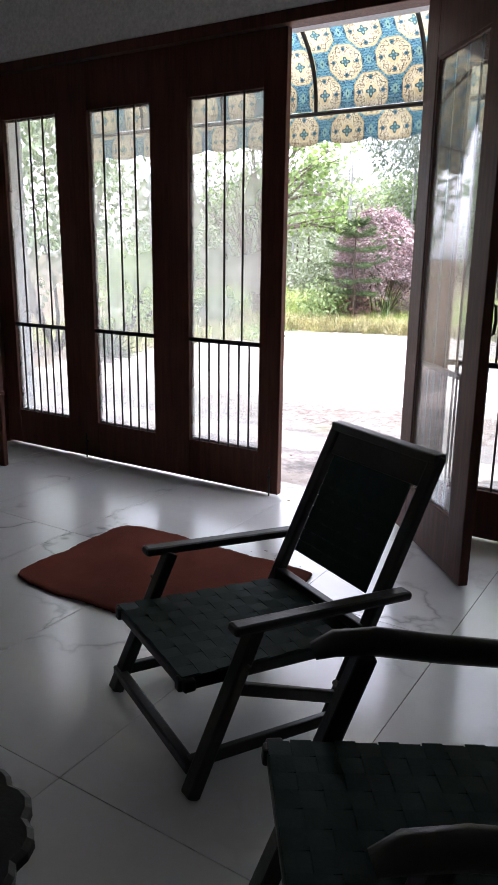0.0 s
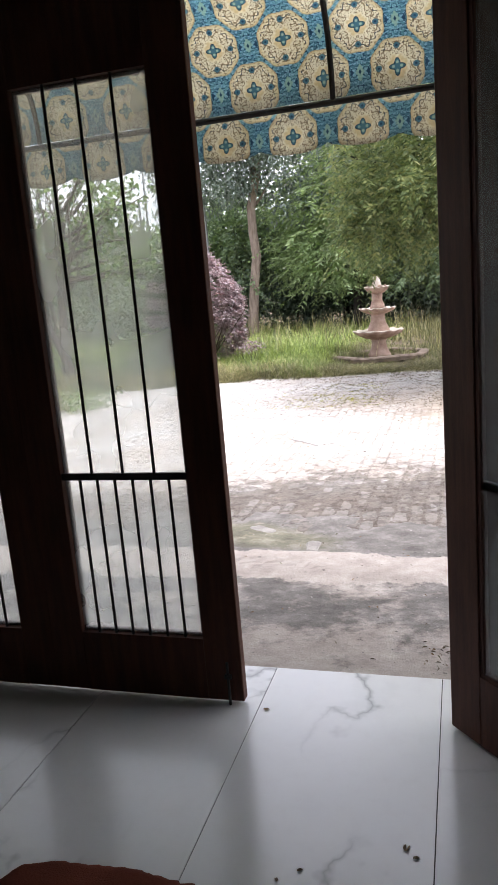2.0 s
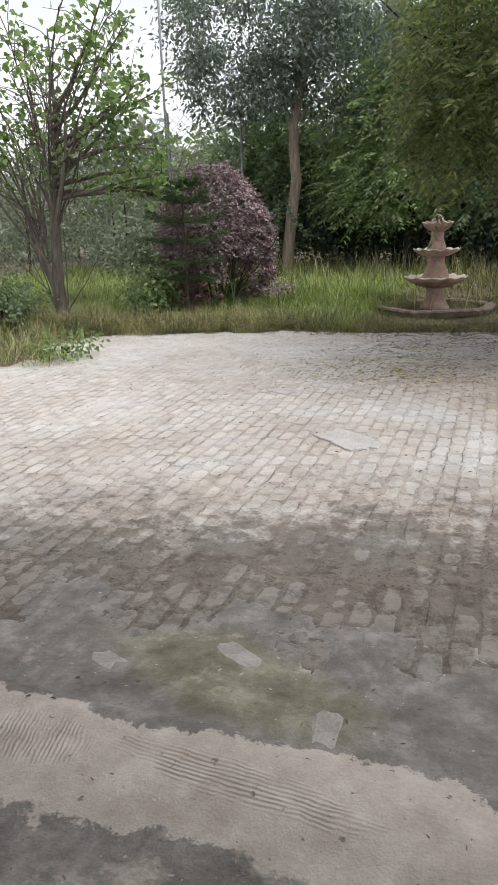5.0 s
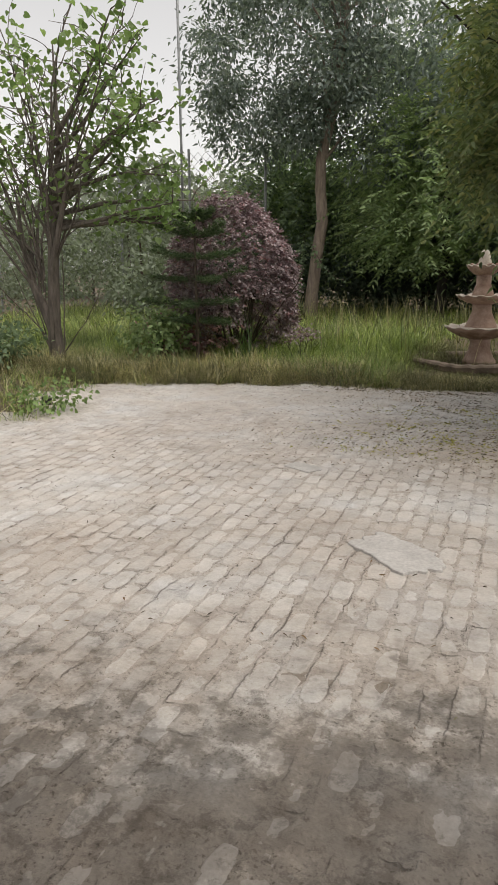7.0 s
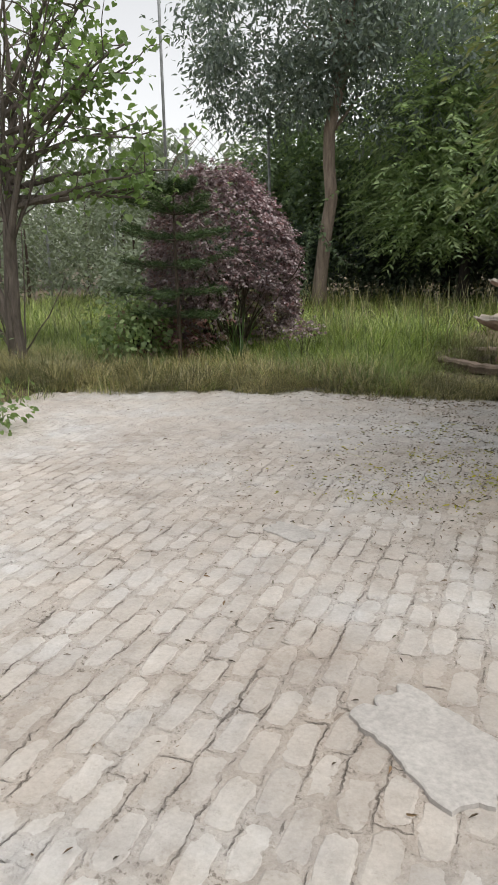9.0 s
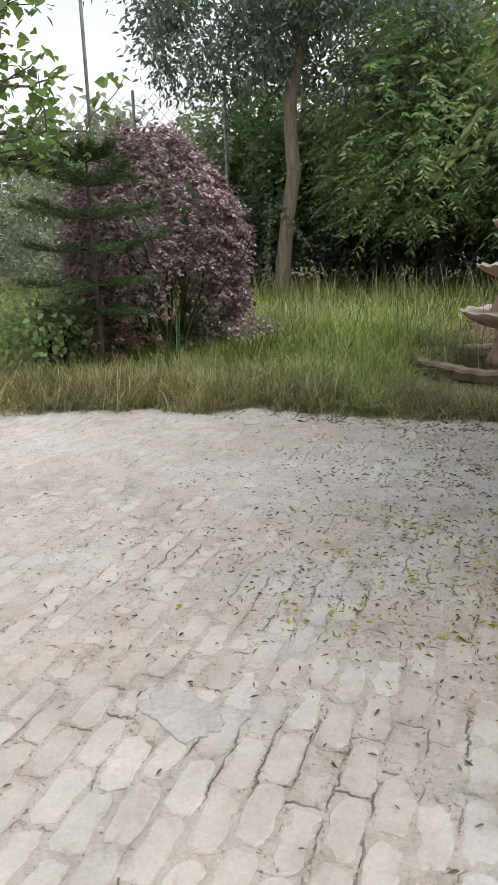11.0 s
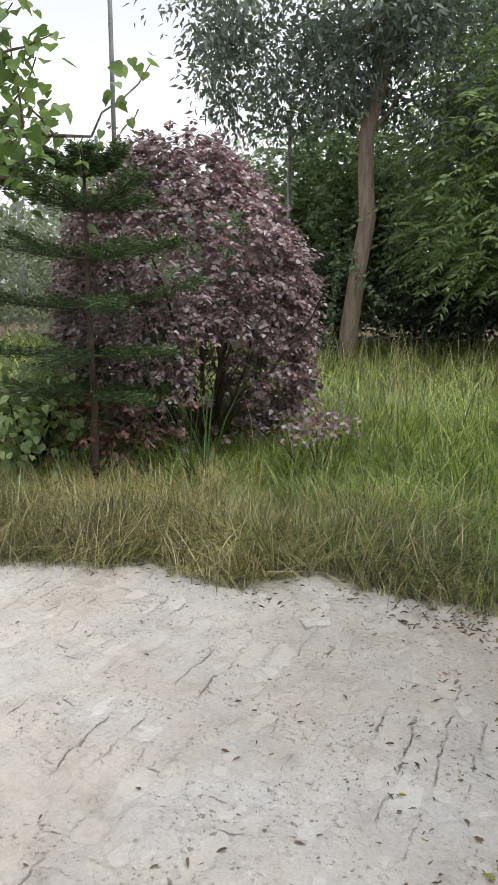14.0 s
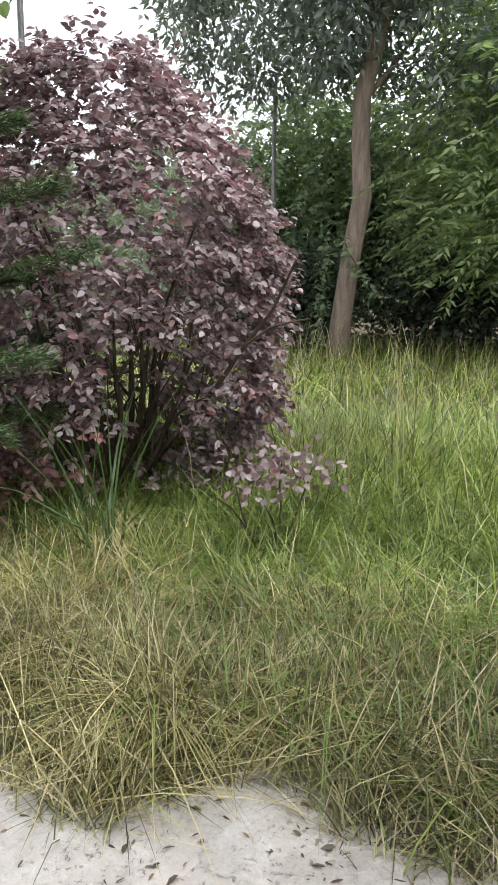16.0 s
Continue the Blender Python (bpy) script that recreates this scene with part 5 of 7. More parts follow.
def stuff(ob, label, category):
    return tagged(ob, label, category, kind="stuff")


def tufts(centres, per, spread):
    """Blades gathered round the tuft centres, on the ground."""
    pts = np.repeat(centres, per, 0)
    pts[:, :2] += rng.normal(0, spread, (len(pts), 2))
    return pts


def meadow():
    """Tall grass behind the paving in tufts of green and straw, dense near the yard, thinner far back."""
    near = scatter(12500, -10.5, 3.5, 13.4, 17.2, lambda x, y: 0 if y < far_edge(x) + 0.08 else (0.45 + 0.55 * clumpy(x, y, 2.2)) * (0.6 if x > -3.2 or x < -8 else 1.0))
    far = scatter(6000, -15, 7, 16.8, 26.0, lambda x, y: 0.3 + 0.7 * clumpy(x, y, 1.6))
    for centres, w, per in ((near, 0.0062, 17), (far, 0.014, 9)):
        cx, cy = centres[:, 0], centres[:, 1]
        tall = np.array([0.11 + 0.15 * clumpy(x, y, 1.1, 3.0) + 0.24 * min(1.0, max(0.0, (y - 14.3) / 1.8)) for x, y, _ in centres])
        # trodden short and dull round the fountain and under the spreading tree
        worn = np.clip((cx + 3.9) / 0.9, 0, 1) * np.clip((20.0 - cy) / 2.0, 0, 1)
        tall *= 1 - 0.72 * worn
        worn = np.maximum(worn, np.clip((cx + 3.4) / 1.2, 0, 1) * 0.85)
        dry = np.array([clumpy(x, y, 0.9, 8.0) for x, y, _ in centres]) + rng.uniform(-0.3, 0.3, len(centres)) + np.clip((far_edge(cx) + 1.0 - cy) * 0.55, -0.3, 0.45) - 0.16 * np.clip(cx + 5.0, 0, 1)
        pts, h, d, dull = tufts(centres, per, 0.04), np.repeat(tall, per) * rng.uniform(0.4, 1.3, len(centres) * per), np.repeat(dry, per) + rng.normal(0, 0.12, len(centres) * per), np.repeat(worn > rng.uniform(0.2, 0.8, len(cx)), per)
        green = (d < 0.56) & ~dull
        stuff(blades("meadow_grass", pts[green], h[green], w, GRASS, 0.4, 1.0), "tall green meadow grass", "grass")
        stuff(blades("meadow_grass", pts[(d >= 0.56) & ~dull], h[(d >= 0.56) & ~dull] * 1.05, w * 0.85, DRYGRASS, 0.45, 0.9), "straw-coloured bent meadow grass", "grass")
        stuff(blades("meadow_grass", pts[dull], h[dull], w, DULLGRASS, 0.5, 0.8), "short dull trodden grass round the fountain", "grass")
    left = scatter(16000, -11, -6.3, 8.5, 13.8, lambda x, y: 0 if in_yard(x, y) else 0.4 + 0.6 * clumpy(x, y, 2.0))
    cut = int(len(left) * 0.55)
    stuff(blades("meadow_grass", left[:cut], rng.uniform(0.08, 0.28, cut), 0.007, GRASS), "green grass beside the paving", "grass")
    stuff(blades("meadow_grass", left[cut:], rng.uniform(0.10, 0.34, len(left) - cut), 0.007, DRYGRASS, 0.5, 0.9), "dry straw grass beside the paving", "grass")
    edge = scatter(62000, -8.0, 1.0, 13.2, 14.5, lambda x, y: min(1.0, 0.25 + (y - far_edge(x)) * 1.6) * (0.4 + 0.6 * clumpy(x, y, 3.0)) if y > far_edge(x) - 0.04 + 0.10 * clumpy(x, y, 4.6, 6.0) else 0)
    edge[:, 2] = np.maximum(edge[:, 2], PAVE_Z - 0.01)
    stuff(blades("edge_grass", edge, rng.uniform(0.03, 0.16, len(edge)), 0.0042, DRYGRASS, 0.8, 1.0), "low dry grass creeping over the paving edge", "grass")
    tips = scatter(2600, -9, 2, 15.5, 22.5, lambda x, y: clumpy(x, y, 1.2, 5.0))
    stuff(blades("seed_heads", tips, rng.uniform(0.6, 0.95, len(tips)), 0.007, DRYGRASS, 0.12, 0.12), "thin straw seed heads above the grass", "grass")


meadow()


def reed_clumps():
    """Arching straw-green clumps that hang over the edge of the paving."""
    spots = [(-9.2 + 0.07 * i + rng.normal(0, 0.12), 0.22 + abs(rng.normal(0, 0.40)), rng.uniform(0.55, 1.0)) for i in range(92)]
    for x, back, s in spots:
        y = far_edge(x) + back
        n = 420
        a, r = rng.uniform(0, 2 * np.pi, n), np.abs(rng.normal(0, 0.17, n))
        pts = np.stack([x + r * np.cos(a), y + r * np.sin(a) * 0.8, np.full(n, ground_height(x, y))], 1)
        pts = pts[pts[:, 1] > far_edge(pts[:, 0]) + 0.03]
        kind = DRYGRASS if rng.uniform() < (0.62 if x < -5.5 else 0.8 if x < -4.6 else 0.65) else GRASS if -5.5 < x < -3.6 else DULLGRASS
        ob = blades("grass_clump", pts, rng.uniform(0.10, 0.38, len(pts)) * s * (0.62 if x > -4.4 else 1.3 if x < -5.6 else 1.0), 0.0048, kind, 0.25, 1.2, True)
        stuff(ob, "arching clump of long straw-green grass at the paving edge", "grass")


reed_clumps()


def arching_blades(material, count, x0, x1, y0, y1, label, dense, low=0.16, high=0.40, width=0.0056):
    """Single long blades that rise out of the grass and bow over."""
    roots = scatter(count, x0, x1, y0, y1, lambda x, y: 0 if y < far_edge(x) + 0.15 or math.hypot((x + 2.66) / 1.3, (y - 15.6) / 1.2) < 1 else dense(x, y))
    pts = tufts(roots, 12, 0.06)
    pts = pts[pts[:, 1] > far_edge(pts[:, 0]) + 0.05]
    stuff(blades("arching_grass", pts, rng.uniform(low, high, len(pts)), width, material, 0.4, 1.4, True), label, "grass")


arching_blades(STRAWTOP, 2300, -9.6, -4.0, 13.5, 15.0, "long pale straw blades bowing over the edge", lambda x, y: clumpy(x, y, 1.7, 9.0) ** 1.5 * (1.0 if x < -5.1 else 0.3))
arching_blades(GREENTOP, 3000, -9.0, -3.6, 14.0, 18.4, "long fresh green blades bowing over", lambda x, y: clumpy(x, y, 1.5, 12.0) * (1.0 if x > -5.6 else 0.45))
arching_blades(DULLGRASS, 3600, -6.6, -1.5, 13.5, 15.2, "fine curled olive grass along the paving", lambda x, y: 0.35 + 0.65 * clumpy(x, y, 2.4, 15.0), 0.07, 0.22, 0.0036)
arching_blades(STRAWTOP, 700, -5.4, -1.5, 13.5, 14.7, "thin curled straw along the paving", lambda x, y: clumpy(x, y, 2.0, 17.0), 0.06, 0.20, 0.003)
lawn = scatter(90000, -1.4, 2.6, 6.3, 11.4, lambda x, y: 0 if x < yard_edge(y) - 0.05 + 0.14 * clumpy(x, y, 5.0) else (0.6 + 0.4 * clumpy(x, y, 2.5)) * max(0.05, min(1.0, (10.5 + 0.9 * clumpy(x, y, 1.2, 7.0) - y) / 0.9)))
lawn[:, 2] = np.maximum(lawn[:, 2], PAVE_Z - 0.02)
stuff(blades("lawn", lawn, rng.uniform(0.03, 0.09, len(lawn)), 0.0065, LAWN, 0.5, 0.7), "short worn green lawn beside the paving", "grass")


def fallen(name, count, box_, keep, size, material, label):
    x0, x1, y0, y1 = box_
    pts = scatter(count, x0, x1, y0, y1, keep)
    pts[:, 2] = np.where([near_yard(a, b) for a, b in pts[:, :2]], PAVE_Z + 0.006, pts[:, 2] + 0.03)
    pts[:, 2] = [apron_height(x, y) + 0.004 if y < 6.5 else z for x, y, z in pts]
    a = rng.uniform(0, 2 * np.pi, len(pts))
    axis = np.stack([np.cos(a), np.sin(a), rng.uniform(-0.1, 0.35, len(pts))], 1)
    ln = rng.uniform(0.4, 1.4, len(pts)) * size
    stuff(leaves(name, pts, axis, ln, ln * rng.uniform(0.15, 0.36, len(pts)), material, OVAL, 0.45, 0.45, 0.72), label, "fallen leaves")


def litter_chance(x, y):
    d = math.hypot((x - 0.2) / 4.4, (y - 12.8) / 2.4)
    return 0.95 * max(0.0, 1.0 - d) * (0.12 + 1.5 * max(0.0, clumpy(x, y, 2.6, 2.0) - 0.25))


fallen("fallen_leaves", 60000, (-4.8, 2.5, 9.5, 14.6), litter_chance, 0.027, LITTER, "scattered small brown fallen leaves")
fallen("fallen_leaves", 26000, (-1.6, 2.8, 10.2, 14.2), lambda x, y: clumpy(x, y, 3.0) * max(0.0, min(1.0, (x + 1.4 + 0.8 * clumpy(x, y, 1.3, 4.0)) / 2.2)) ** 2, 0.036, LITTER, "brown leaf litter under the tree")
fallen("fallen_leaves", 17000, (-6.5, -1.0, 7.5, 13.7), lambda x, y: (0.04 + 1.5 * max(0, min(1, (x + 4.9) / 2.2)) ** 2 * max(0, min(1, (y - 10.2) / 1.2))) if in_yard(x, y) else 0, 0.022, LITTER, "a few dark leaves on the paving")
fallen("fallen_leaves", 2600, (-6.9, -0.6, 13.3, 14.1), lambda x, y: clumpy(x, y, 3.5, 1.0) if abs(y - 13.72) < 0.2 else 0, 0.03, LITTER, "dark leaf bits along the grass edge")
fallen("fallen_leaves", 8500, (-4.2, -2.0, 10.8, 12.9), lambda x, y: max(0, min(1, (x + 4.15) / 1.3)) ** 2 * max(0, min(1, (-1.9 - x) / 0.6)) * clumpy(x, y, 4.0, 14.0) ** 2, 0.027, YELLOWLEAF, "yellow-green fallen leaves on the paving")

fallen("fallen_leaves", 11000, (-4.5, 0.6, 13.3, 14.2), lambda x, y: clumpy(x, y, 3.2, 6.0) * min(1, (x + 4.5) / 0.6) if -0.16 < y - far_edge(x) < 0.06 else 0, 0.026, LITTER, "dark crumbled leaves heaped along the grass edge")

# ---- garden: trees ----


def limb(start, way, length, r0, r1, steps=6, wobble=0.12, lift=0.0):
    """Points and radii of a wandering, tapering branch."""
    p, d = Vector(start), Vector(way).normalized()
    pts, rad = [p.copy()], [r0]
    for i in range(steps):
        d = (d + Vector(rng.normal(0, wobble, 3)) + Vector((0, 0, lift))).normalized()
        p = p + d * (length / steps)
        pts.append(p.copy())
        rad.append(r0 + (r1 - r0) * (i + 1) / steps)
    return pts, rad, d


def crown_points(centre, radii, clumps, per, spread, bottom=-1.0):
    """Leaf bases in many small clumps inside an uneven ellipsoid, more near its skin."""
    c = unit(rng.normal(size=(clumps * 3, 3)))
    c = c[c[:, 2] > bottom][:clumps]
    c = c * (rng.uniform(0.25, 1.0, len(c)) ** 0.45)[:, None]
    k = np.array([1 + 0.25 * noise.noise(tuple(v * 2.3)) for v in c])[:, None]
    c = c * k * np.array(radii) + np.array(centre)
    pts = np.repeat(c, per, 0) + rng.normal(0, 1, (len(c) * per, 3)) * np.array(spread)
    return pts, np.repeat(c, per, 0)


def sprays(bases, ways, pairs, length, leaflet):
    """Pinnate leaves: pairs of leaflets along a drooping stalk. Returns leaflet bases and axes."""
    ways = unit(ways)
    side = unit(np.cross(ways, np.array([0, 0, 1.0])) + 1e-6)
    b, a = [], []
    for i in range(pairs):
        s = (i + 1) / pairs
        at = bases + ways * (length * s)[:, None] - np.array([0, 0, 1.0]) * (length * 0.35 * s * s)[:, None]
        for sg in (-1, 1):
            b.append(at)
            a.append(side * sg + ways * 0.7 + np.array([0, 0, -0.35]) + rng.normal(0, 0.15, at.shape))
    return np.concatenate(b), np.concatenate(a)


def under(ob, name, parent, label=""):
    ob.name = name
    ob.parent = parent
    return tagged(ob, label)


def lawn_tree():
    """The near tree: three dark stems from one base and a wide drooping feathery crown."""
    t = thing("tree", pose(0.42, 12.6, -0.14), "spreading tree with three dark stems and feathery olive leaves", "tree")
    stems = bmesh.new()
    lines = [
        ([(-0.10, 0, 0), (-0.14, 0, 0.35), (-0.26, 0, 0.9), (-0.36, 0, 1.45), (-0.56, -0.05, 1.85), (-0.95, -0.1, 2.3), (-1.6, -0.2, 2.75), (-2.4, -0.3, 3.0)], [0.146, 0.112, 0.0946, 0.086, 0.0731, 0.0602, 0.043, 0.0258]),
        ([(0.02, 0.03, 0), (0.04, 0.05, 0.5), (0.03, 0.08, 1.1), (0.0, 0.1, 1.7), (0.1, 0.15, 2.3), (0.2, 0.2, 3.1), (0.15, 0.3, 4.0)], [0.138, 0.086, 0.0731, 0.0645, 0.0559, 0.043, 0.0258]),
        ([(0.12, -0.02, 0), (0.18, -0.02, 0.4), (0.38, -0.03, 0.95), (0.62, -0.05, 1.4), (0.98, -0.08, 1.95), (1.4, -0.1, 2.5), (2.0, 0.0, 3.1)], [0.138, 0.103, 0.086, 0.0774, 0.0645, 0.0516, 0.0301]),
        ([(-0.30, 0, 1.2), (-0.12, 0.05, 1.6), (-0.05, 0.1, 2.0), (-0.2, 0.2, 2.7), (-0.4, 0.3, 3.4)], [0.043, 0.0387, 0.0344, 0.0258, 0.0172]),
        ([(-0.56, -0.05, 1.85), (-0.5, -0.2, 2.3), (-0.7, -0.5, 2.9), (-1.0, -0.9, 3.4)], [0.043, 0.0344, 0.0258, 0.0172]),
        ([(0.62, -0.05, 1.4), (0.66, 0.1, 1.9), (0.8, 0.3, 2.5), (0.9, 0.5, 3.2)], [0.0387, 0.0344, 0.0258, 0.0172]),
    ]
    for pts, rad in lines:
        tube(stems, pts, rad, 10)
        for _ in range(5):
            q = Vector(pts[-1 - int(rng.integers(0, 3))])
            lp, lr, _d = limb(q, (rng.normal(), rng.normal(), 0.35 * rng.normal()), rng.uniform(0.8, 1.8), 0.025, 0.006, 5, 0.2)
            tube(stems, lp, lr, 5)
    part("trunk", stems, DARKBARK, t, "dark wet-looking bark", True)
    pts, mid = crown_points((-0.5, 0.0, 3.5), (3.6, 2.6, 1.95), 980, 8, (0.22, 0.22, 0.14), -0.8)
    low, lmid = crown_points((-2.0, -0.1, 2.75), (2.0, 1.6, 0.85), 340, 8, (0.2, 0.2, 0.14), -0.9)
    pts, mid = np.concatenate([pts, low]), np.concatenate([mid, lmid])
    ok = ~((np.abs(pts[:, 0] - 0.2) < 0.75) & (pts[:, 2] < 2.5)) & (pts[:, 0] > -3.1)
    pts, mid = pts[ok], mid[ok]
    ways = (pts - mid) * np.array([1, 1, 0.4]) + rng.normal(0, 0.12, pts.shape) + np.array([0, 0, -0.05])
    b, a = sprays(pts, ways, 6, rng.uniform(0.20, 0.36, len(pts)), 0.1)
    under(leaves("crown", b, a, rng.uniform(0.055, 0.105, len(b)), 0.028, NEEM), "crown", t, "feathery olive-green leaves")


lawn_tree()


def tall_tree():
    """A tall tree with one leaning pale trunk and a dark small-leaved crown."""
    t = thing("tree", pose(-7.08, 22.9, -0.05), "tall tree with a leaning grey-brown trunk and dark crown", "tree")
    bm = bmesh.new()
    tube(bm, [(0, 0, 0), (0.04, 0, 0.7), (0.15, 0, 1.6), (0.28, 0, 2.4), (0.22, 0, 3.1), (0.22, 0, 3.75), (0.5, 0.1, 4.9), (0.7, 0.2, 6.4), (0.6, 0.2, 8.0)], [0.19, 0.152, 0.138, 0.134, 0.126, 0.122, 0.10, 0.075, 0.04], 12)
    for _ in range(26):
        z = rng.uniform(3.7, 7.0)
        lp, lr, _d = limb((0.25 + (z - 3.7) * 0.12, 0.05, z), (rng.normal(), rng.normal(), 0.9), rng.uniform(1.2, 2.4), 0.045, 0.008, 6, 0.12, 0.05)
        tube(bm, lp, lr, 5)
    part("trunk", bm, BARK, t, "smooth grey-brown bark", True)
    sets = [((-0.5, 0, 6.0), (2.55, 2.2, 2.2), 175), ((-1.2, 0, 4.7), (1.5, 1.5, 1.0), 48), ((1.7, 0.3, 5.2), (2.0, 1.8, 1.8), 140), ((0.2, 0, 8.2), (2.4, 2.0, 1.6), 110)]
    pts = [crown_points(c, r, k, 62, (0.25, 0.25, 0.16)) for c, r, k in sets]
    p, m = np.concatenate([q[0] for q in pts]), np.concatenate([q[1] for q in pts])
    a = p - m + rng.normal(0, 0.25, p.shape) + np.array([0, 0, -0.2])
    under(leaves("crown", p, a, rng.uniform(0.10, 0.19, len(p)), 0.062, DARKLEAF), "crown", t, "dark small leaves, blue-grey for haze, with gaps of sky")


tall_tree()


def trunk_creeper():
    """A leafy climber up one side of the trunk, with one shoot hanging out over the grass."""
    t = thing("creeper", pose(-7.24, 22.74, -0.05), "small leafy creeper climbing the leaning tree trunk", "climbing plant")
    bm = bmesh.new()
    base, ax = [], []
    up = [Vector(q) for q in ((-0.08, 0, 0), (-0.07, 0.01, 0.5), (-0.05, 0.02, 1.0), (0.0, 0.02, 1.5), (0.05, 0.03, 2.1))]
    shoot = [Vector(q) for q in ((0.22, 0.0, 1.85), (0.36, -0.06, 1.62), (0.55, -0.12, 1.34), (0.82, -0.16, 1.12), (1.12, -0.18, 0.98))]
    for line, count, wide in ((up, 210, 0.055), (shoot, 80, 0.045)):
        tube(bm, line, [0.008, 0.008, 0.007, 0.005, 0.003], 5)
        for _ in range(count):
            u = rng.uniform(0.05, 0.999) * 4
            q = line[int(u)].lerp(line[int(u) + 1], u - int(u)) + Vector((rng.normal(-0.02, wide), rng.normal(-0.03, wide), rng.normal(0, wide)))
            base.append(tuple(q)), ax.append((rng.normal(), rng.normal(-0.4, 0.6), rng.normal(-0.4, 0.4)))
    part("stem", bm, TWIG, t, "thin brown stems")
    under(leaves("foliage", np.array(base), np.array(ax), rng.uniform(0.06, 0.12, len(base)), rng.uniform(0.035, 0.065, len(base)), WOODLEAF, OVAL, 0.2, 0.2), "foliage", t)


trunk_creeper()


def purple_shrub():
    t = thing("shrub", pose(-6.18, 15.75, -0.1), "large rounded shrub with purple-brown leaves", "shrub")
    bm = bmesh.new()
    tips = []
    for i in range(26):
        a = rng.uniform(0, 2 * math.pi)
        lp, lr, d = limb((0.10 * math.cos(a), 0.10 * math.sin(a), 0), (0.45 * math.cos(a), 0.45 * math.sin(a), 1.0), rng.uniform(0.9, 1.8), 0.022, 0.005, 7, 0.10)
        tube(bm, lp, lr, 5)
        tips.append(lp[-1])
        for k in (3, 5):
            q, r, d = limb(lp[k], (rng.normal(), rng.normal(), 1.4), rng.uniform(0.2, 0.45), 0.008, 0.003, 4, 0.2)
            tube(bm, q, r, 4)
    part("stem", bm, TWIG, t, "thin brown stems")
    base, ax = [], []

    def twig(at, way, length, count):
        """A thin arching twig with leaves set along it in turn."""
        at, way = Vector(at), Vector(way).normalized()
        side = way.cross(Vector((0, 0, 1))).normalized()
        for i in range(count):
            u = 0.25 + 0.75 * i / count
            q = at + way * (length * u) + Vector((0, 0, -0.30 * length * u * u)) + Vector(rng.normal(0, 0.010, 3))
            out = side * (1 if i % 2 else -1) * rng.uniform(0.5, 1.0) + way * rng.uniform(0.3, 0.9) + Vector((0, 0, rng.normal(-0.35, 0.25)))
            base.append(tuple(q)), ax.append(tuple(out))

    for _ in range(3400):
        z, a = rng.uniform(0.22, 2.34), rng.uniform(0, 2 * math.pi)
        reach = float(np.interp(z, (0.0, 0.3, 0.6, 1.0, 1.3, 1.65, 2.0, 2.2, 2.36), (0.40, 0.62, 0.90, 1.06, 0.99, 0.83, 0.58, 0.36, 0.08)))
        if rng.uniform() > 0.25 + 0.75 * reach:
            continue
        ca, sa = math.cos(a), math.sin(a)
        lump = noise.noise((ca * 1.7, sa * 1.7, z * 1.9 + 4.0))
        if lump < -0.44 or (z < 0.62 and abs(a - 5.1) < 0.75 and rng.uniform() < 0.9):
            continue
        deep = 1.0 if rng.uniform() < 0.8 else rng.uniform(0.45, 0.9)
        r = reach * (0.80 + 0.26 * lump) * deep
        twig((r * ca - 0.08 * z / 2.3, 0.85 * r * sa, z), (ca + rng.normal(0, 0.35), sa + rng.normal(0, 0.35), 0.10 + 0.55 * max(0.0, z - 1.5) + rng.normal(0, 0.2)), rng.uniform(0.14, 0.30), int(rng.integers(11, 19)))
    for _ in range(26):
        a, z = rng.uniform(0, 2 * math.pi), rng.uniform(1.9, 2.25)
        twig((0.35 * math.cos(a) - 0.1, 0.3 * math.sin(a), z), (0.5 * math.cos(a), 0.5 * math.sin(a), 1.0), rng.uniform(0.22, 0.42), 10)
    crown = len(base)
    for _ in range(210):
        a = rng.uniform(0, 2 * math.pi)
        twig((-0.52 + 0.5 * rng.normal() * 0.6, -0.72 + 0.14 * rng.normal(), rng.uniform(0.15, 0.72)), (math.cos(a), math.sin(a) - 0.4, rng.normal(0.1, 0.2)), rng.uniform(0.12, 0.26), 9)
    pts = np.array(base)
    long, wide = rng.uniform(0.030, 0.054, len(pts)), rng.uniform(0.020, 0.035, len(pts))
    for name, pick, material, label in (("foliage", slice(0, crown), PURPLE, "heart-shaped purple-brown leaves"), ("young_foliage", slice(crown, None), REDLEAF, "reddish young leaves low on the shrub")):
        under(leaves(name, pts[pick], np.array(ax)[pick], long[pick], wide[pick], material, OVAL, 0.22, 0.22, 0.62), name, t, label)
    s = thing("shrub", pose(-5.02, 15.2, -0.1), "small purple-leaved shoot in the grass", "shrub")
    b2 = bmesh.new()
    for i in range(5):
        a = rng.uniform(0, 2 * math.pi)
        lp, lr, d = limb((0, 0, 0), (0.4 * math.cos(a), 0.4 * math.sin(a), 1), 0.5, 0.008, 0.003, 5, 0.1)
        tube(b2, lp, lr, 4)
    part("stem", b2, TWIG, s)
    p, m = crown_points((0, 0, 0.46), (0.2, 0.16, 0.10), 22, 11, (0.05, 0.05, 0.03))
    under(leaves("foliage", p, p - m + rng.normal(0, 0.04, p.shape), rng.uniform(0.028, 0.045, len(p)), 0.03, PURPLE, OVAL), "foliage", s)


purple_shrub()


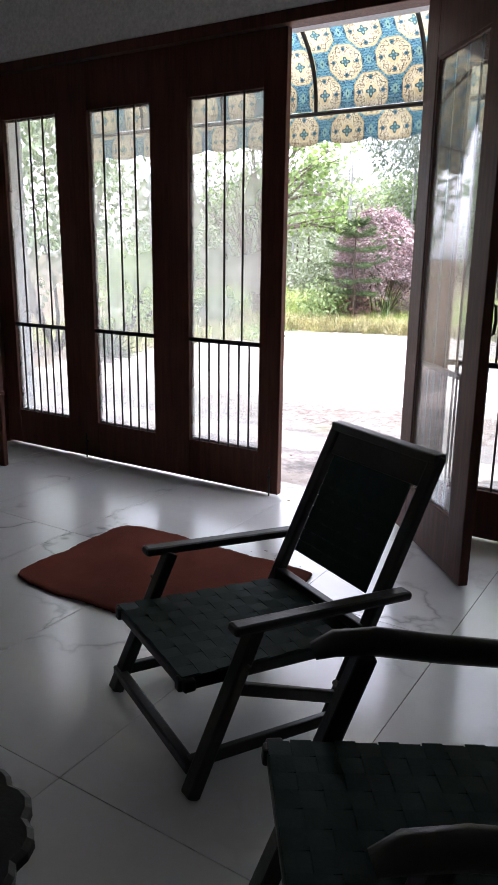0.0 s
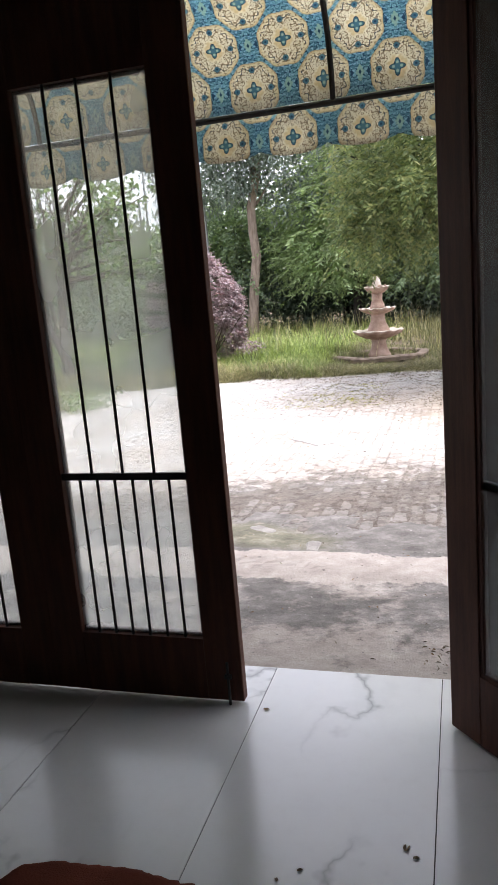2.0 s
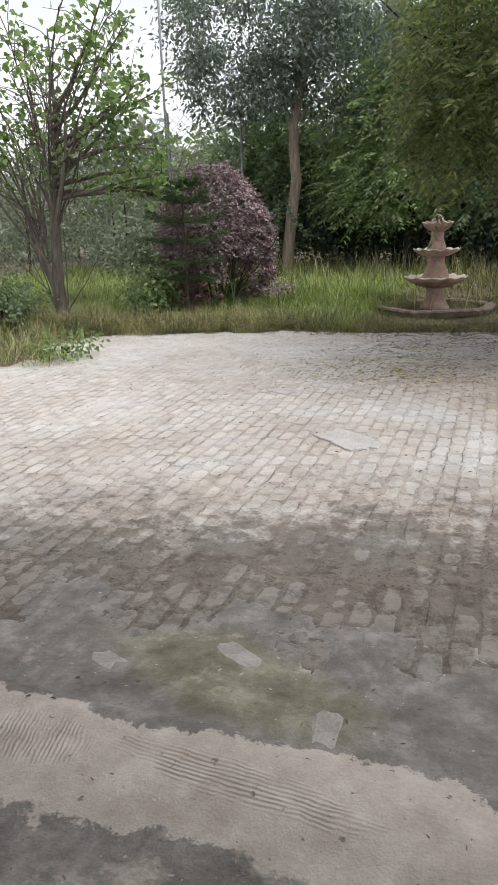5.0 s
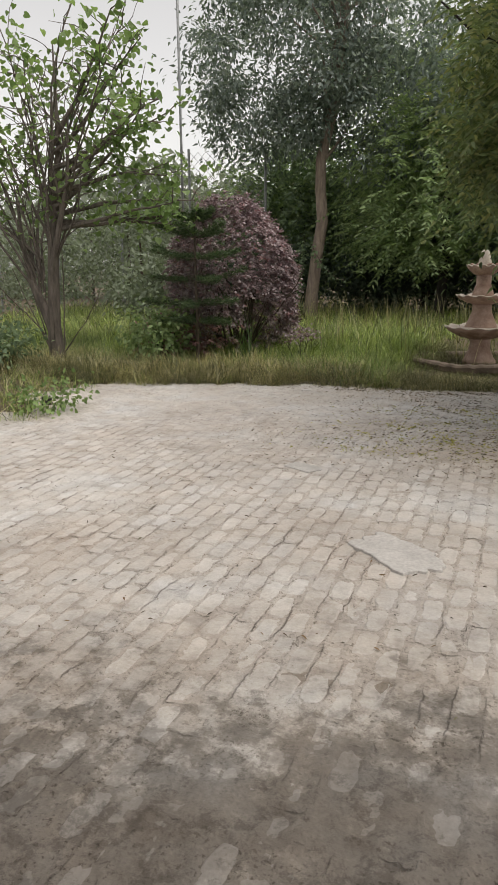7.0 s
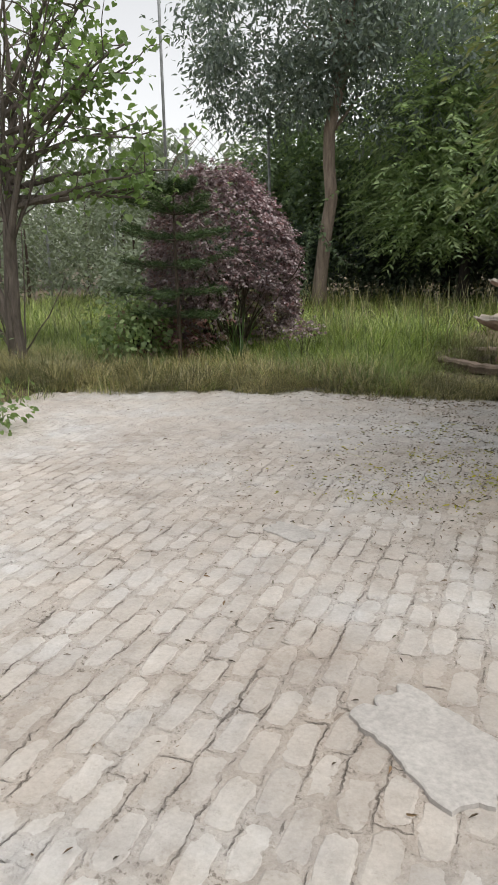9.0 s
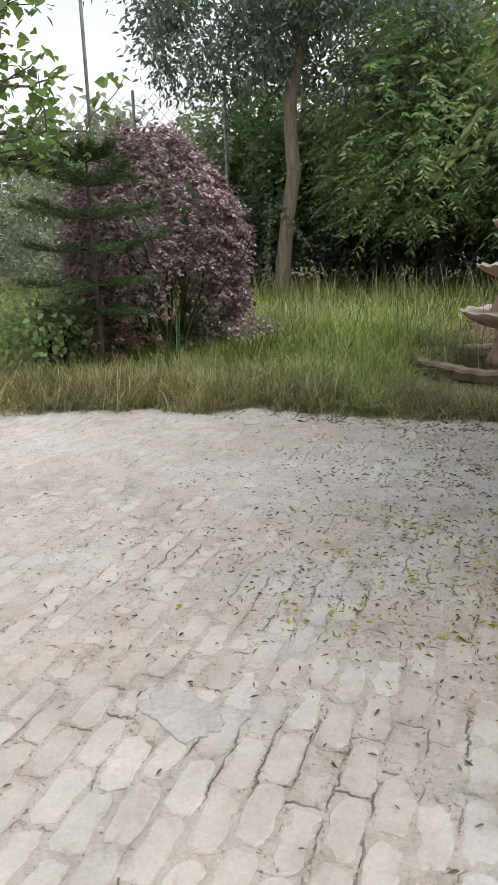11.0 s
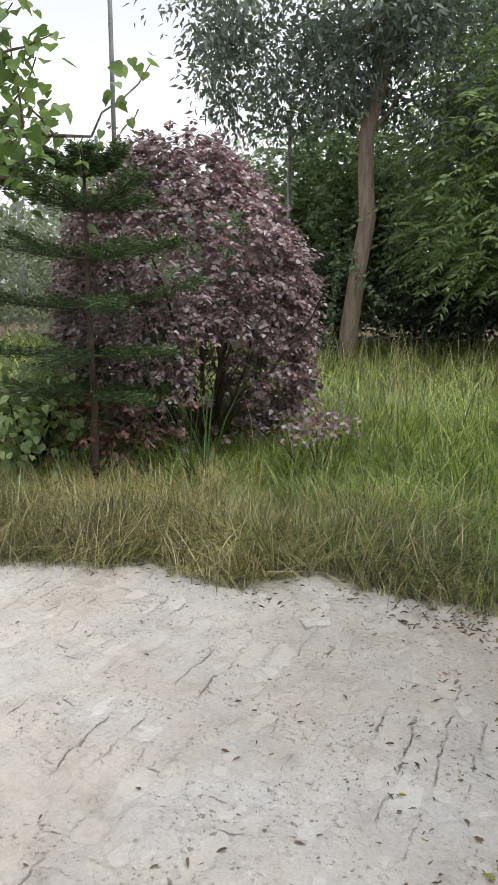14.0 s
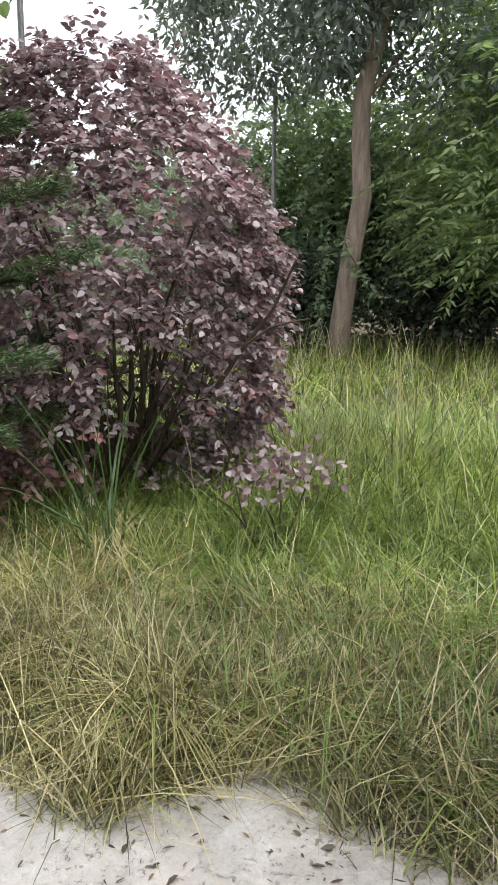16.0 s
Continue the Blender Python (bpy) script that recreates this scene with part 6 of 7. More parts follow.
def strap_plant(x, y, base_z, label, count, length, width, spread):
    """A clump of long soft strap leaves that rise and bow over."""
    t = thing("lily", pose(x, y, base_z), label, "plant")
    for _ in range(count):
        root = np.array([[rng.normal(0, spread), rng.normal(0, spread), 0.0]])
        under(blades("leaf", root, rng.uniform(0.6, 1.0) * length, width, STRAP, 0.28, 0.5, True), "leaf", t)


strap_plant(-5.80, 15.22, -0.08, "dark green strap-leaved plant under the purple shrub", 13, 0.46, 0.020, 0.10)
strap_plant(-5.56, 15.22, -0.08, "dark green strap-leaved plant under the purple shrub", 9, 0.42, 0.018, 0.07)
strap_plant(-5.62, 14.82, -0.08, "tall green grassy plant growing up through the purple shrub", 24, 1.2, 0.013, 0.05)


def whorled_pine():
    """A young pine with flat whorls of brush-like branches."""
    t = thing("pine", pose(-6.28, 14.62, -0.1), "young pine with flat whorls of dark green brushes", "pine tree")
    bm = bmesh.new()
    tube(bm, [(0, 0, 0), (0.01, 0, 0.6), (-0.01, 0.01, 1.2), (0.0, 0, 1.8), (0, 0, 2.08)], [0.026, 0.022, 0.018, 0.012, 0.006], 8)
    base, ax = [], []
    for z, r, rise in ((0.66, 0.58, -0.02), (0.90, 0.72, 0.02), (1.19, 0.72, 0.05), (1.48, 0.66, 0.12), (1.75, 0.52, 0.28), (1.95, 0.28, 0.5)):
        k = 5
        for i in range(k):
            a = 2 * math.pi * (i + rng.uniform(-0.2, 0.2)) / k + z * 1.3
            fwd, side = Vector((math.cos(a), math.sin(a), 0)), Vector((-math.sin(a), math.cos(a), 0))
            lp, lr, d = limb((0, 0, z), fwd + Vector((0, 0, rise - 0.08)), r * rng.uniform(0.8, 1.1), 0.008, 0.003, 7, 0.04, 0.035)
            tube(bm, lp, lr, 5)
            for j in range(34):
                u = 0.16 + 0.84 * j / 34
                q = lp[int(u * 6.999)].lerp(lp[int(u * 6.999) + 1], u * 6.999 - int(u * 6.999))
                w = side * (1 if j % 2 else -1) + fwd * rng.uniform(0.5, 1.0) + Vector((0, 0, rng.normal(0.22, 0.16)))
                span = rng.uniform(0.08, 0.16) * min(1.0, 0.55 + 1.6 * u) * (1.25 - 0.75 * u)
                for n in range(26):
                    p = q + w.normalized() * (span * (n + rng.uniform()) / 26) + Vector((0, 0, rng.normal(0.012, 0.020)))
                    base.append(tuple(p)), ax.append(tuple(w.normalized() * 0.9 + Vector((rng.normal(0, 0.5), rng.normal(0, 0.5), rng.normal(0.05, 0.28)))))
    part("stem", bm, TWIG, t, "thin dark stem and branches")
    under(leaves("needles", np.array(base), np.array(ax), rng.uniform(0.03, 0.06, len(base)), 0.0085, PINEMAT, LANCE, 0.1, 0.1), "needles", t, "dark green needle brushes")


whorled_pine()


def fan_tree():
    """A forked trunk with many thin stems fanning out of it, large soft leaves and sky between them."""
    t = thing("tree", pose(-8.42, 14.4, -0.1), "many-stemmed tree with large fresh green leaves", "tree")
    bm = bmesh.new()
    base, ax = [], []

    def leafy(lp, count, spread=0.16):
        for _ in range(count):
            s = rng.uniform(0.35, 1.0) * (len(lp) - 1.001)
            q = lp[int(s)].lerp(lp[int(s) + 1], s - int(s)) + Vector(rng.normal(0, spread, 3))
            base.append(tuple(q)), ax.append((rng.normal(), rng.normal(), rng.normal(-0.5, 0.4)))

    trunk = bmesh.new()
    tube(trunk, [(0.02, 0, 0), (0.0, 0, 0.2), (-0.02, 0, 0.6), (0.0, 0.02, 1.1), (0.04, 0.02, 1.7), (0.1, 0.05, 2.2), (0.16, 0.12, 3.0), (0.12, 0.2, 4.3)], [0.15, 0.115, 0.10, 0.085, 0.075, 0.05, 0.035, 0.01], 10)
    tube(trunk, [(-0.02, 0, 0.45), (-0.14, -0.03, 0.8), (-0.30, -0.04, 1.15), (-0.42, -0.02, 1.6), (-0.55, 0.05, 2.4)], [0.08, 0.07, 0.055, 0.035, 0.012], 8)
    tube(trunk, [(0.0, 0, 1.2), (0.1, -0.05, 1.55), (0.24, -0.08, 1.95), (0.42, -0.1, 2.5), (0.5, -0.1, 3.4)], [0.05, 0.048, 0.04, 0.028, 0.01], 8)
    starts = [((-0.42 + 0.3 * rng.uniform(), 0, rng.uniform(0.9, 1.6)), -0.35) for _ in range(15)] + [((0.03, 0.02, rng.uniform(1.0, 2.6)), 0.12) for _ in range(19)]
    for at, drift in starts:
        a, o = rng.uniform(0, 2 * math.pi), rng.uniform(0.08, 0.55)
        lp, lr, d = limb(at, (o * math.cos(a) + drift, o * math.sin(a), 1.0), rng.uniform(1.5, 3.4), 0.019, 0.006, 9, 0.11)
        tube(bm, lp, lr, 6)
        for k in (3, 4, 5, 6, 7, 8, 9):
            q, r, d = limb(lp[k], (rng.normal(), rng.normal(), 0.7), rng.uniform(0.35, 0.95), 0.010, 0.003, 5, 0.2)
            tube(bm, q, r, 4)
            if q[-1].z > 1.95:
                tip = q[-1] if rng.uniform() < 0.75 else q[3]
                for _ in range(6):
                    base.append(tuple(tip + Vector(rng.normal(0, 0.095, 3)))), ax.append((rng.normal(), rng.normal(), rng.normal(-0.5, 0.4)))
    for i in range(9):
        lp, lr, d = limb((rng.normal(0, 0.06), rng.normal(0, 0.05), 0.05), (rng.normal(-0.12, 0.22), rng.normal(0, 0.2), 1.0), rng.uniform(1.2, 2.2), 0.012, 0.004, 7, 0.1)
        tube(bm, lp, lr, 5)
    for end, z in (((2.25, -0.15, -0.02), 1.95), ((1.6, -0.4, 0.25), 1.9), ((1.8, 0.2, 0.45), 2.1), ((1.4, -0.1, 0.6), 2.2), ((1.7, 0.3, 0.12), 2.0), ((1.2, -0.5, 0.8), 2.3), ((1.7, -0.2, 0.9), 2.5), ((1.9, 0.1, 0.6), 2.7), ((1.5, 0.4, 1.0), 2.9), ((2.0, -0.3, 0.3), 2.4), ((1.3, -0.4, 1.3), 3.0)):
        lp, lr, d = limb((0.15, 0, z), end, 1.9, 0.04, 0.008, 8, 0.08)
        tube(bm, lp, lr, 6)
        leafy(lp, 26, 0.13)
        for k in (4, 5, 6, 7, 8):
            q, r, d = limb(lp[k], (rng.normal() + 0.5, rng.normal(), 0.3), rng.uniform(0.3, 0.7), 0.010, 0.004, 4, 0.2)
            tube(bm, q, r, 4)
            leafy(q, 15, 0.09)
    part("trunk", trunk, FANBARK, t, "forked grey-brown trunk")
    part("stem", bm, FANBARK, t, "thin grey-brown stems")
    b = np.array(base)
    under(leaves("foliage", b, np.array(ax), rng.uniform(0.050, 0.115, len(b)), rng.uniform(0.050, 0.105, len(b)), FIGLEAF, HEART, 0.2, 0.25, 0.7), "foliage", t, "large heart-shaped fresh green leaves")


fan_tree()


def round_shrub(x, y, r, h, label, material, count, leaf, trunk=True, outline=LANCE, droop=-0.4):
    t = thing("shrub", pose(x, y, -0.05), label, "shrub")
    bm = bmesh.new()
    for i in range(6):
        a = rng.uniform(0, 2 * math.pi)
        lp, lr, d = limb((0.03 * math.cos(a), 0.03 * math.sin(a), 0), (0.35 * math.cos(a), 0.35 * math.sin(a), 1), h * 0.75, 0.03, 0.008, 6, 0.1)
        tube(bm, lp, lr, 6)
    part("stem", bm, DARKBARK, t)
    p, m = crown_points((0, 0, h * 0.58), (r, r, h * 0.42), count, 14, (0.12 * r + 0.05,) * 3, -0.9)
    a = unit(p - m) + rng.normal(0, 0.35, p.shape) + np.array([0, 0, droop])
    under(leaves("foliage", p, a, rng.uniform(0.7, 1.3, len(p)) * leaf, leaf * 0.27 if outline is LANCE else leaf * 0.7, material, outline), "foliage", t)


round_shrub(-0.32, 18.0, 0.95, 2.3, "round shrub with long dark glossy leaves", MANGO, 330, 0.17)
round_shrub(-6.9, 14.75, 0.5, 0.75, "low green bush at the foot of the pine", BRIGHTLEAF, 90, 0.07, outline=OVAL)
round_shrub(-8.9, 13.6, 0.6, 0.6, "low green bush in the grass", WOODLEAF, 80, 0.07, outline=OVAL)
round_shrub(-6.5, 11.5, 0.36, 0.10, "creeping broad-leaved green plant at the paving edge", FIGLEAF, 24, 0.05, outline=HEART)

round_shrub(-7.75, 8.0, 0.95, 3.9, "tall leafy bush at the side of the yard", WOODLEAF, 210, 0.10, outline=OVAL)
round_shrub(-8.7, 10.6, 0.8, 1.3, "green bush beside the paved yard", BRIGHTLEAF, 110, 0.08, outline=OVAL)
round_shrub(-9.7, 12.3, 0.9, 1.6, "green bush beside the paved yard", WOODLEAF, 120, 0.09, outline=OVAL)


def spiky_plant(x, y):
    """A rosette of long stiff blades."""
    t = thing("yucca", pose(x, y, -0.12), "spiky green rosette plant at the edge of the paving", "plant")
    k = 90
    a, e = rng.uniform(0, 2 * np.pi, k), rng.uniform(0.15, 1.35, k)
    axis = np.stack([np.cos(a) * np.cos(e), np.sin(a) * np.cos(e), np.sin(e)], 1)
    under(leaves("blades", np.zeros((k, 3)) + np.array([0, 0, 0.04]), axis, rng.uniform(0.4, 0.65, k), 0.035, MANGO, LANCE, 0.4, 0.2), "blades", t)


spiky_plant(-6.85, 8.05)
p = thing("gate_pillar", pose(-12.3, 14.2, -0.12), "white painted square pillar far across the garden", "pillar")
part("shaft", box(bmesh.new(), -0.14, 0.14, -0.14, 0.14, 0, 1.52, 0.01), PLASTER, p)
part("cap", box(bmesh.new(), -0.17, 0.17, -0.17, 0.17, 1.52, 1.6, 0.01), PLASTER, p)


def woods():
    """The dense dark growth behind the meadow, and the trees and bushes far off, paled in colour for haze."""
    spots = [(-4.1, 23.6, 1.75, 5.3), (-1.2, 23.0, 1.6, 4.2), (1.6, 22.5, 1.4, 3.4), (-4.6, 25.5, 2.2, 5.2), (-2.2, 25.0, 2.0, 4.6), (0.2, 26.0, 2.3, 5.4), (2.8, 25.0, 2.2, 5.0), (-9.4, 27.5, 1.9, 4.4), (-6.4, 28.5, 2.4, 4.6), (5.4, 24.0, 2.2, 5.0), (-3.3, 29.0, 3.0, 7.0), (2.0, 30.0, 3.2, 8.0), (6.5, 28.0, 3.0, 7.5), (8.5, 23.0, 2.4, 5.5), (-8.6, 27.0, 1.9, 5.2), (-4.9, 27.0, 2.2, 7.6)]
    for i, (x, y, r, h) in enumerate(spots):
        t = thing("tree", pose(x, y, 0), "dense leafy tree at the back of the garden", "tree", "trees behind the meadow")
        bm = bmesh.new()
        tube(bm, [(0, 0, -0.1), (0.1, 0, h * 0.3), (0.0, 0.1, h * 0.7)], [0.14, 0.11, 0.05], 8)
        part("trunk", bm, DARKBARK, t)
        pts, mid = crown_points((0, 0, h * 0.56), (r, r * 0.8, h * 0.47), 260, 5, (0.25, 0.25, 0.2), -0.95)
        ways = pts - mid + rng.normal(0, 0.2, pts.shape) + np.array([0, -0.1, -0.15])
        if y < 24.4 or i == 3:
            clear = np.array([z > 1.35 + 0.5 * noise.noise((px_ * 1.3 + x, 2.0, 0.0)) for px_, _, z in pts])
            pts, ways = pts[clear], ways[clear] * np.array([1, 1, 0.5]) + np.array([0, -0.15, 0.0])
        feathered = y < 24.4 or i == 3
        b, a = sprays(pts, ways, 6 if feathered else 4, rng.uniform(0.4, 0.75, len(pts)) if feathered else rng.uniform(0.3, 0.6, len(pts)), 0.2)
        under(leaves("crown", b, a, rng.uniform(0.12, 0.22, len(b)) if feathered else rng.uniform(0.10, 0.20, len(b)), 0.055 if feathered else 0.095, (DARKLEAF, WOODLEAF, WOODLEAF, BRIGHTLEAF)[i % 4] if y > 24.4 else BRIGHTLEAF if i == 0 else WOODLEAF), "crown", t)
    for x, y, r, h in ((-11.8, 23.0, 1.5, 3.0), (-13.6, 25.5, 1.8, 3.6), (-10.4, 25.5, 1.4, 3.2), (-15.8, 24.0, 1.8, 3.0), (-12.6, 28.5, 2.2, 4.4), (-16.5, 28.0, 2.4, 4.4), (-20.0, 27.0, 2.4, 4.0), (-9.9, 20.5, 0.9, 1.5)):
        t = thing("shrub", pose(x, y, -0.05), "wild green bush by the fence, leaves paled for haze", "shrub", "bushes by the fence")
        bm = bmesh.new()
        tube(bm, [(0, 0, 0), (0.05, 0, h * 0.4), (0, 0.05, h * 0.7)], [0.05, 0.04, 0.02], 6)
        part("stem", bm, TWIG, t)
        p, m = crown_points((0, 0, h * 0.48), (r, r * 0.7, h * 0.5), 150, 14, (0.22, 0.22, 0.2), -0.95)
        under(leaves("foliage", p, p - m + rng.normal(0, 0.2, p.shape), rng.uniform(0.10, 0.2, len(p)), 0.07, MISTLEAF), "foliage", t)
    # bushes fill the hollow under the crowns, their leaves painted shade-dark
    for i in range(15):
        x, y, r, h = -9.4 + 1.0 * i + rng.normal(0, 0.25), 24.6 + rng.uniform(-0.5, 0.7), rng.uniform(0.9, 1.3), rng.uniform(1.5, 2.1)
        t = thing("shrub", pose(x, y, -0.05), "undergrowth bush with leaves coloured for the shade under the trees", "shrub", "undergrowth under the trees")
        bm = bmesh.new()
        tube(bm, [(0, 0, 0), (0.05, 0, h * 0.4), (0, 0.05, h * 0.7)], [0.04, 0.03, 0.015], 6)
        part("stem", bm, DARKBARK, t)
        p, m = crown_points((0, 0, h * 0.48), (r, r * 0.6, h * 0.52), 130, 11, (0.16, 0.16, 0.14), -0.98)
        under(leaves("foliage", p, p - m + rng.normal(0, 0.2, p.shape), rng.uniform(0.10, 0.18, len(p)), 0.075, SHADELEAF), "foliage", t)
    far = thing("woodland", pose(0, 0, 0), "line of far trees, leaves paled for mist", "woodland", kind="stuff")
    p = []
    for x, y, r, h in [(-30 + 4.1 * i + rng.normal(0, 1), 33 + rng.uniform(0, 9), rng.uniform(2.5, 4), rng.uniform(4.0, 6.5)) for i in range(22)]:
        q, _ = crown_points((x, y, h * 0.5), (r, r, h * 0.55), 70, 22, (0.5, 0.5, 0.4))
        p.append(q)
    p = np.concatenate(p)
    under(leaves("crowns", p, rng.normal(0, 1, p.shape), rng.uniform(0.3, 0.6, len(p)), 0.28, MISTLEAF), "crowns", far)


woods()


def pole_and_fence():
    p = thing("pole", pose(-7.40, 16.6, -0.1), "tall thin grey metal pole", "pole")
    part("shaft", tube(bmesh.new(), [(0, 0, 0), (0, 0, 7.5)], [0.022, 0.018], 10), PIPE, p, "", True)
    f = thing("fence", pose(0, 24.5, 0), "chain-link fence on grey posts behind the meadow", "fence")
    for i in range(7):
        part("post", tube(bmesh.new(), [(-22 + 2.2 * i, 0, -0.1), (-22 + 2.2 * i, 0, 4.4)], [0.035, 0.035], 8), PIPE, f)
    net = bmesh.new()
    x0, x1, z1, s = -22.0, -8.8, 4.3, 0.24
    k = int((x1 - x0) / s)
    for i in range(-18, k + 1):
        for sg in (1, -1):
            a0 = x0 + i * s if sg > 0 else x0 + i * s + z1
            q0, q1 = (a0, 0.0), (a0 + sg * z1, z1)
            pts = []
            for x, z in (q0, q1):
                pts.append((x, z))
            lo, hi = sorted((pts[0], pts[1]))
            if hi[0] <= x0 or lo[0] >= x1:
                continue
            def cut(v):
                u = (v - q0[0]) / (q1[0] - q0[0])
                return (v, q0[1] + (q1[1] - q0[1]) * u)
            a = q0 if x0 <= q0[0] <= x1 else cut(min(max(q0[0], x0), x1))
            b = q1 if x0 <= q1[0] <= x1 else cut(min(max(q1[0], x0), x1))
            tube(net, [(a[0], 0, a[1]), (b[0], 0, b[1])], [0.006, 0.006], 3, False)
    part("mesh", net, PIPE, f, "thin grey wire diamond mesh")


pole_and_fence()


def fountain():
    """A three-tiered garden fountain standing dry in a low round basin."""
    f = thing("fountain", pose(-2.66, 15.9, -0.05), "dry three-tiered pink cast-stone fountain in the grass", "fountain")

    def lip(k, depth):
        return lambda a, i: (1.0 + (depth * 0.5 * math.cos(k * a) if i >= 3 else 0), depth * 0.18 * math.cos(k * a) if i >= 3 else 0)

    part("foot", lathe(bmesh.new(), [(0.22, 0.0), (0.22, 0.06), (0.19, 0.10), (0.145, 0.20), (0.13, 0.30), (0.16, 0.38)], 28), TERRA, f, "", True)
    for name, z, r in (("lower_bowl", 0.34, 0.465), ("middle_bowl", 0.80, 0.34), ("top_bowl", 1.17, 0.225)):
        h = r * (0.36 if r > 0.3 else 0.62)
        b = part(name, lathe(bmesh.new(), [(r * 0.22, z), (r * 0.6, z + h * 0.28), (r * 0.88, z + h * 0.68), (r, z + h), (r * 0.97, z + h * 1.06), (r * 0.86, z + h * 0.8), (r * 0.5, z + h * 0.5), (r * 0.1, z + h * 0.42)], 64, lambda a, i: (1.0 + (0.035 * math.cos(12 * a) if i in (2, 3, 4) else 0), 0.012 * math.cos(12 * a) if i in (3, 4) else 0)), TERRA, f, "shallow scalloped bowl", True)
        part("rim", lathe(bmesh.new(), [(r * 1.0, z + h * 1.0), (r * 1.015, z + h * 1.03), (r * 0.99, z + h * 1.09), (r * 0.96, z + h * 1.05)], 64, lambda a, i: (1.0 + 0.035 * math.cos(12 * a), 0.012 * math.cos(12 * a))), LIMEW, b, "pale worn rim", True)
    part("lower_stem", lathe(bmesh.new(), [(0.22, 0.46), (0.21, 0.52), (0.165, 0.62), (0.125, 0.72), (0.13, 0.84)], 28), TERRA, f, "", True)
    part("upper_stem", lathe(bmesh.new(), [(0.145, 0.90), (0.13, 0.98), (0.095, 1.08), (0.10, 1.22)], 24), TERRA, f, "", True)
    part("finial", lathe(bmesh.new(), [(0.085, 1.26), (0.085, 1.36), (0.065, 1.44), (0.05, 1.50), (0.02, 1.52)], 20), LIMEW, f, "white worn cone", True)
    for i in range(4):
        a = 2 * math.pi * i / 4 + 0.5
        ring = bmesh.new()
        pts = [(0.175 * math.cos(a) + 0.05 * math.cos(u) * -math.sin(a), 0.175 * math.sin(a) + 0.05 * math.cos(u) * math.cos(a), 1.30 + 0.035 * math.sin(u)) for u in [2 * math.pi * k / 12 for k in range(13)]]
        tube(ring, pts, [0.014] * 13, 6)
        part("scroll", ring, TERRA, f, "small stone scroll ring", True)
    part("basin_wall", lathe(bmesh.new(), [(0.88, 0.0), (0.90, 0.07), (0.88, 0.095), (0.76, 0.095), (0.74, 0.07), (0.74, 0.0)], 72, lambda a, i: (1 + 0.012 * math.sin(a * 9) + 0.01 * math.sin(a * 23), 0.008 * math.sin(a * 5 + 1) + 0.008 * math.sin(a * 29))), surface("mossy_brick_rim", (0.13, 0.10, 0.075), (0.24, 0.18, 0.14), 6, 40, (0.8, 1), 0.8), f, "low round mossy brick basin wall")


fountain()

# ---- paving bricks: courses run away from the house ----
BW, BL, GAP = BRICK_W, BRICK_L, 0.006


def brick_form(seed):
    """A worn brick: eight-cornered, its corners rubbed round and its top slightly domed."""
    r = np.random.default_rng(seed)
    w, l = (BW - GAP) / 2, (BL - GAP) / 2
    power, lop = r.uniform(3.2, 6.0), r.normal(0, 0.0045, 14)
    outline = []
    for q in range(14):
        a = 2 * math.pi * (q + 0.5) / 14
        ca, sa = math.cos(a), math.sin(a)
        far = (abs(ca) ** power + abs(sa) ** power) ** (-1 / power)
        outline.append((far * ca * w + lop[q] * ca, far * sa * l + 1.6 * lop[q] * sa))
    m = len(outline)
    verts = [Vector((x, y, -0.03)) for x, y in outline] + [Vector((x, y, -0.007 + r.normal(0, 0.0015))) for x, y in outline]
    verts += [Vector((x * 0.80 + r.normal(0, 0.003), y * 0.90 + r.normal(0, 0.003), -0.001 + r.normal(0, 0.001))) for x, y in outline]
    faces = [tuple(range(2 * m, 3 * m))] + [(m * q + i, m * q + (i + 1) % m, m * q + m + (i + 1) % m, m * q + m + i) for q in (0, 1) for i in range(m)]
    return verts, faces


forms = [brick_form(s) for s in range(12)]
shared = []
for v, f in forms:
    me = bpy.data.meshes.new("brick")
    me.from_pydata([tuple(p) for p in v], [], f)
    me.materials.append(BRICK)
    shared.append(me)
paving = bpy.data.objects["pavement"]
all_v, all_f, singles = [], [], 0
cols = range(int(-7.0 / BW), int(0.4 / BW))
for c in cols:
    x = c * BW
    shift = (0.5 * BL if c % 2 else 0.0) + 0.03 * math.sin(c * 2.4)
    for k in range(int(6.15 / BL), int(13.9 / BL) + 1):
        y = k * BL + shift
        xx = x + 0.012 * math.sin(y * 0.9)
        if not in_yard(xx, y) or not in_yard(xx + 0.06, y + 0.1):
            continue
        sink = 0.006 * max(0.0, noise.noise((xx * 1.1, y * 1.1, 31.0))) + 0.012 * max(0.0, 6.7 - y) + rng.uniform(0, 0.003)
        m = pose(xx, y, PAVE_Z - sink, rng.normal(0, 0.5), rng.normal(0, 0.7), rng.normal(0, 1.8) + 180 * int(rng.integers(0, 2)))
        form = int(rng.integers(0, 12))
        if singles < 300 and -3.5 < xx < -2.0 and 8.2 < y < 12.5:
            ob = new("brick", shared[form])
            ob.matrix_basis = m
            ob.parent = paving
            singles += 1
        else:
            n0 = len(all_v)
            all_v += [tuple(m @ p) for p in forms[form][0]]
            all_f += [tuple(i + n0 for i in f) for f in forms[form][1]]
me = bpy.data.meshes.new("bricks")
me.from_pydata(all_v, [], all_f)
me.materials.append(BRICKS)
rest = new("bricks", me)
rest.parent = paving
tagged(rest, "whitewashed paving bricks", kind="stuff")

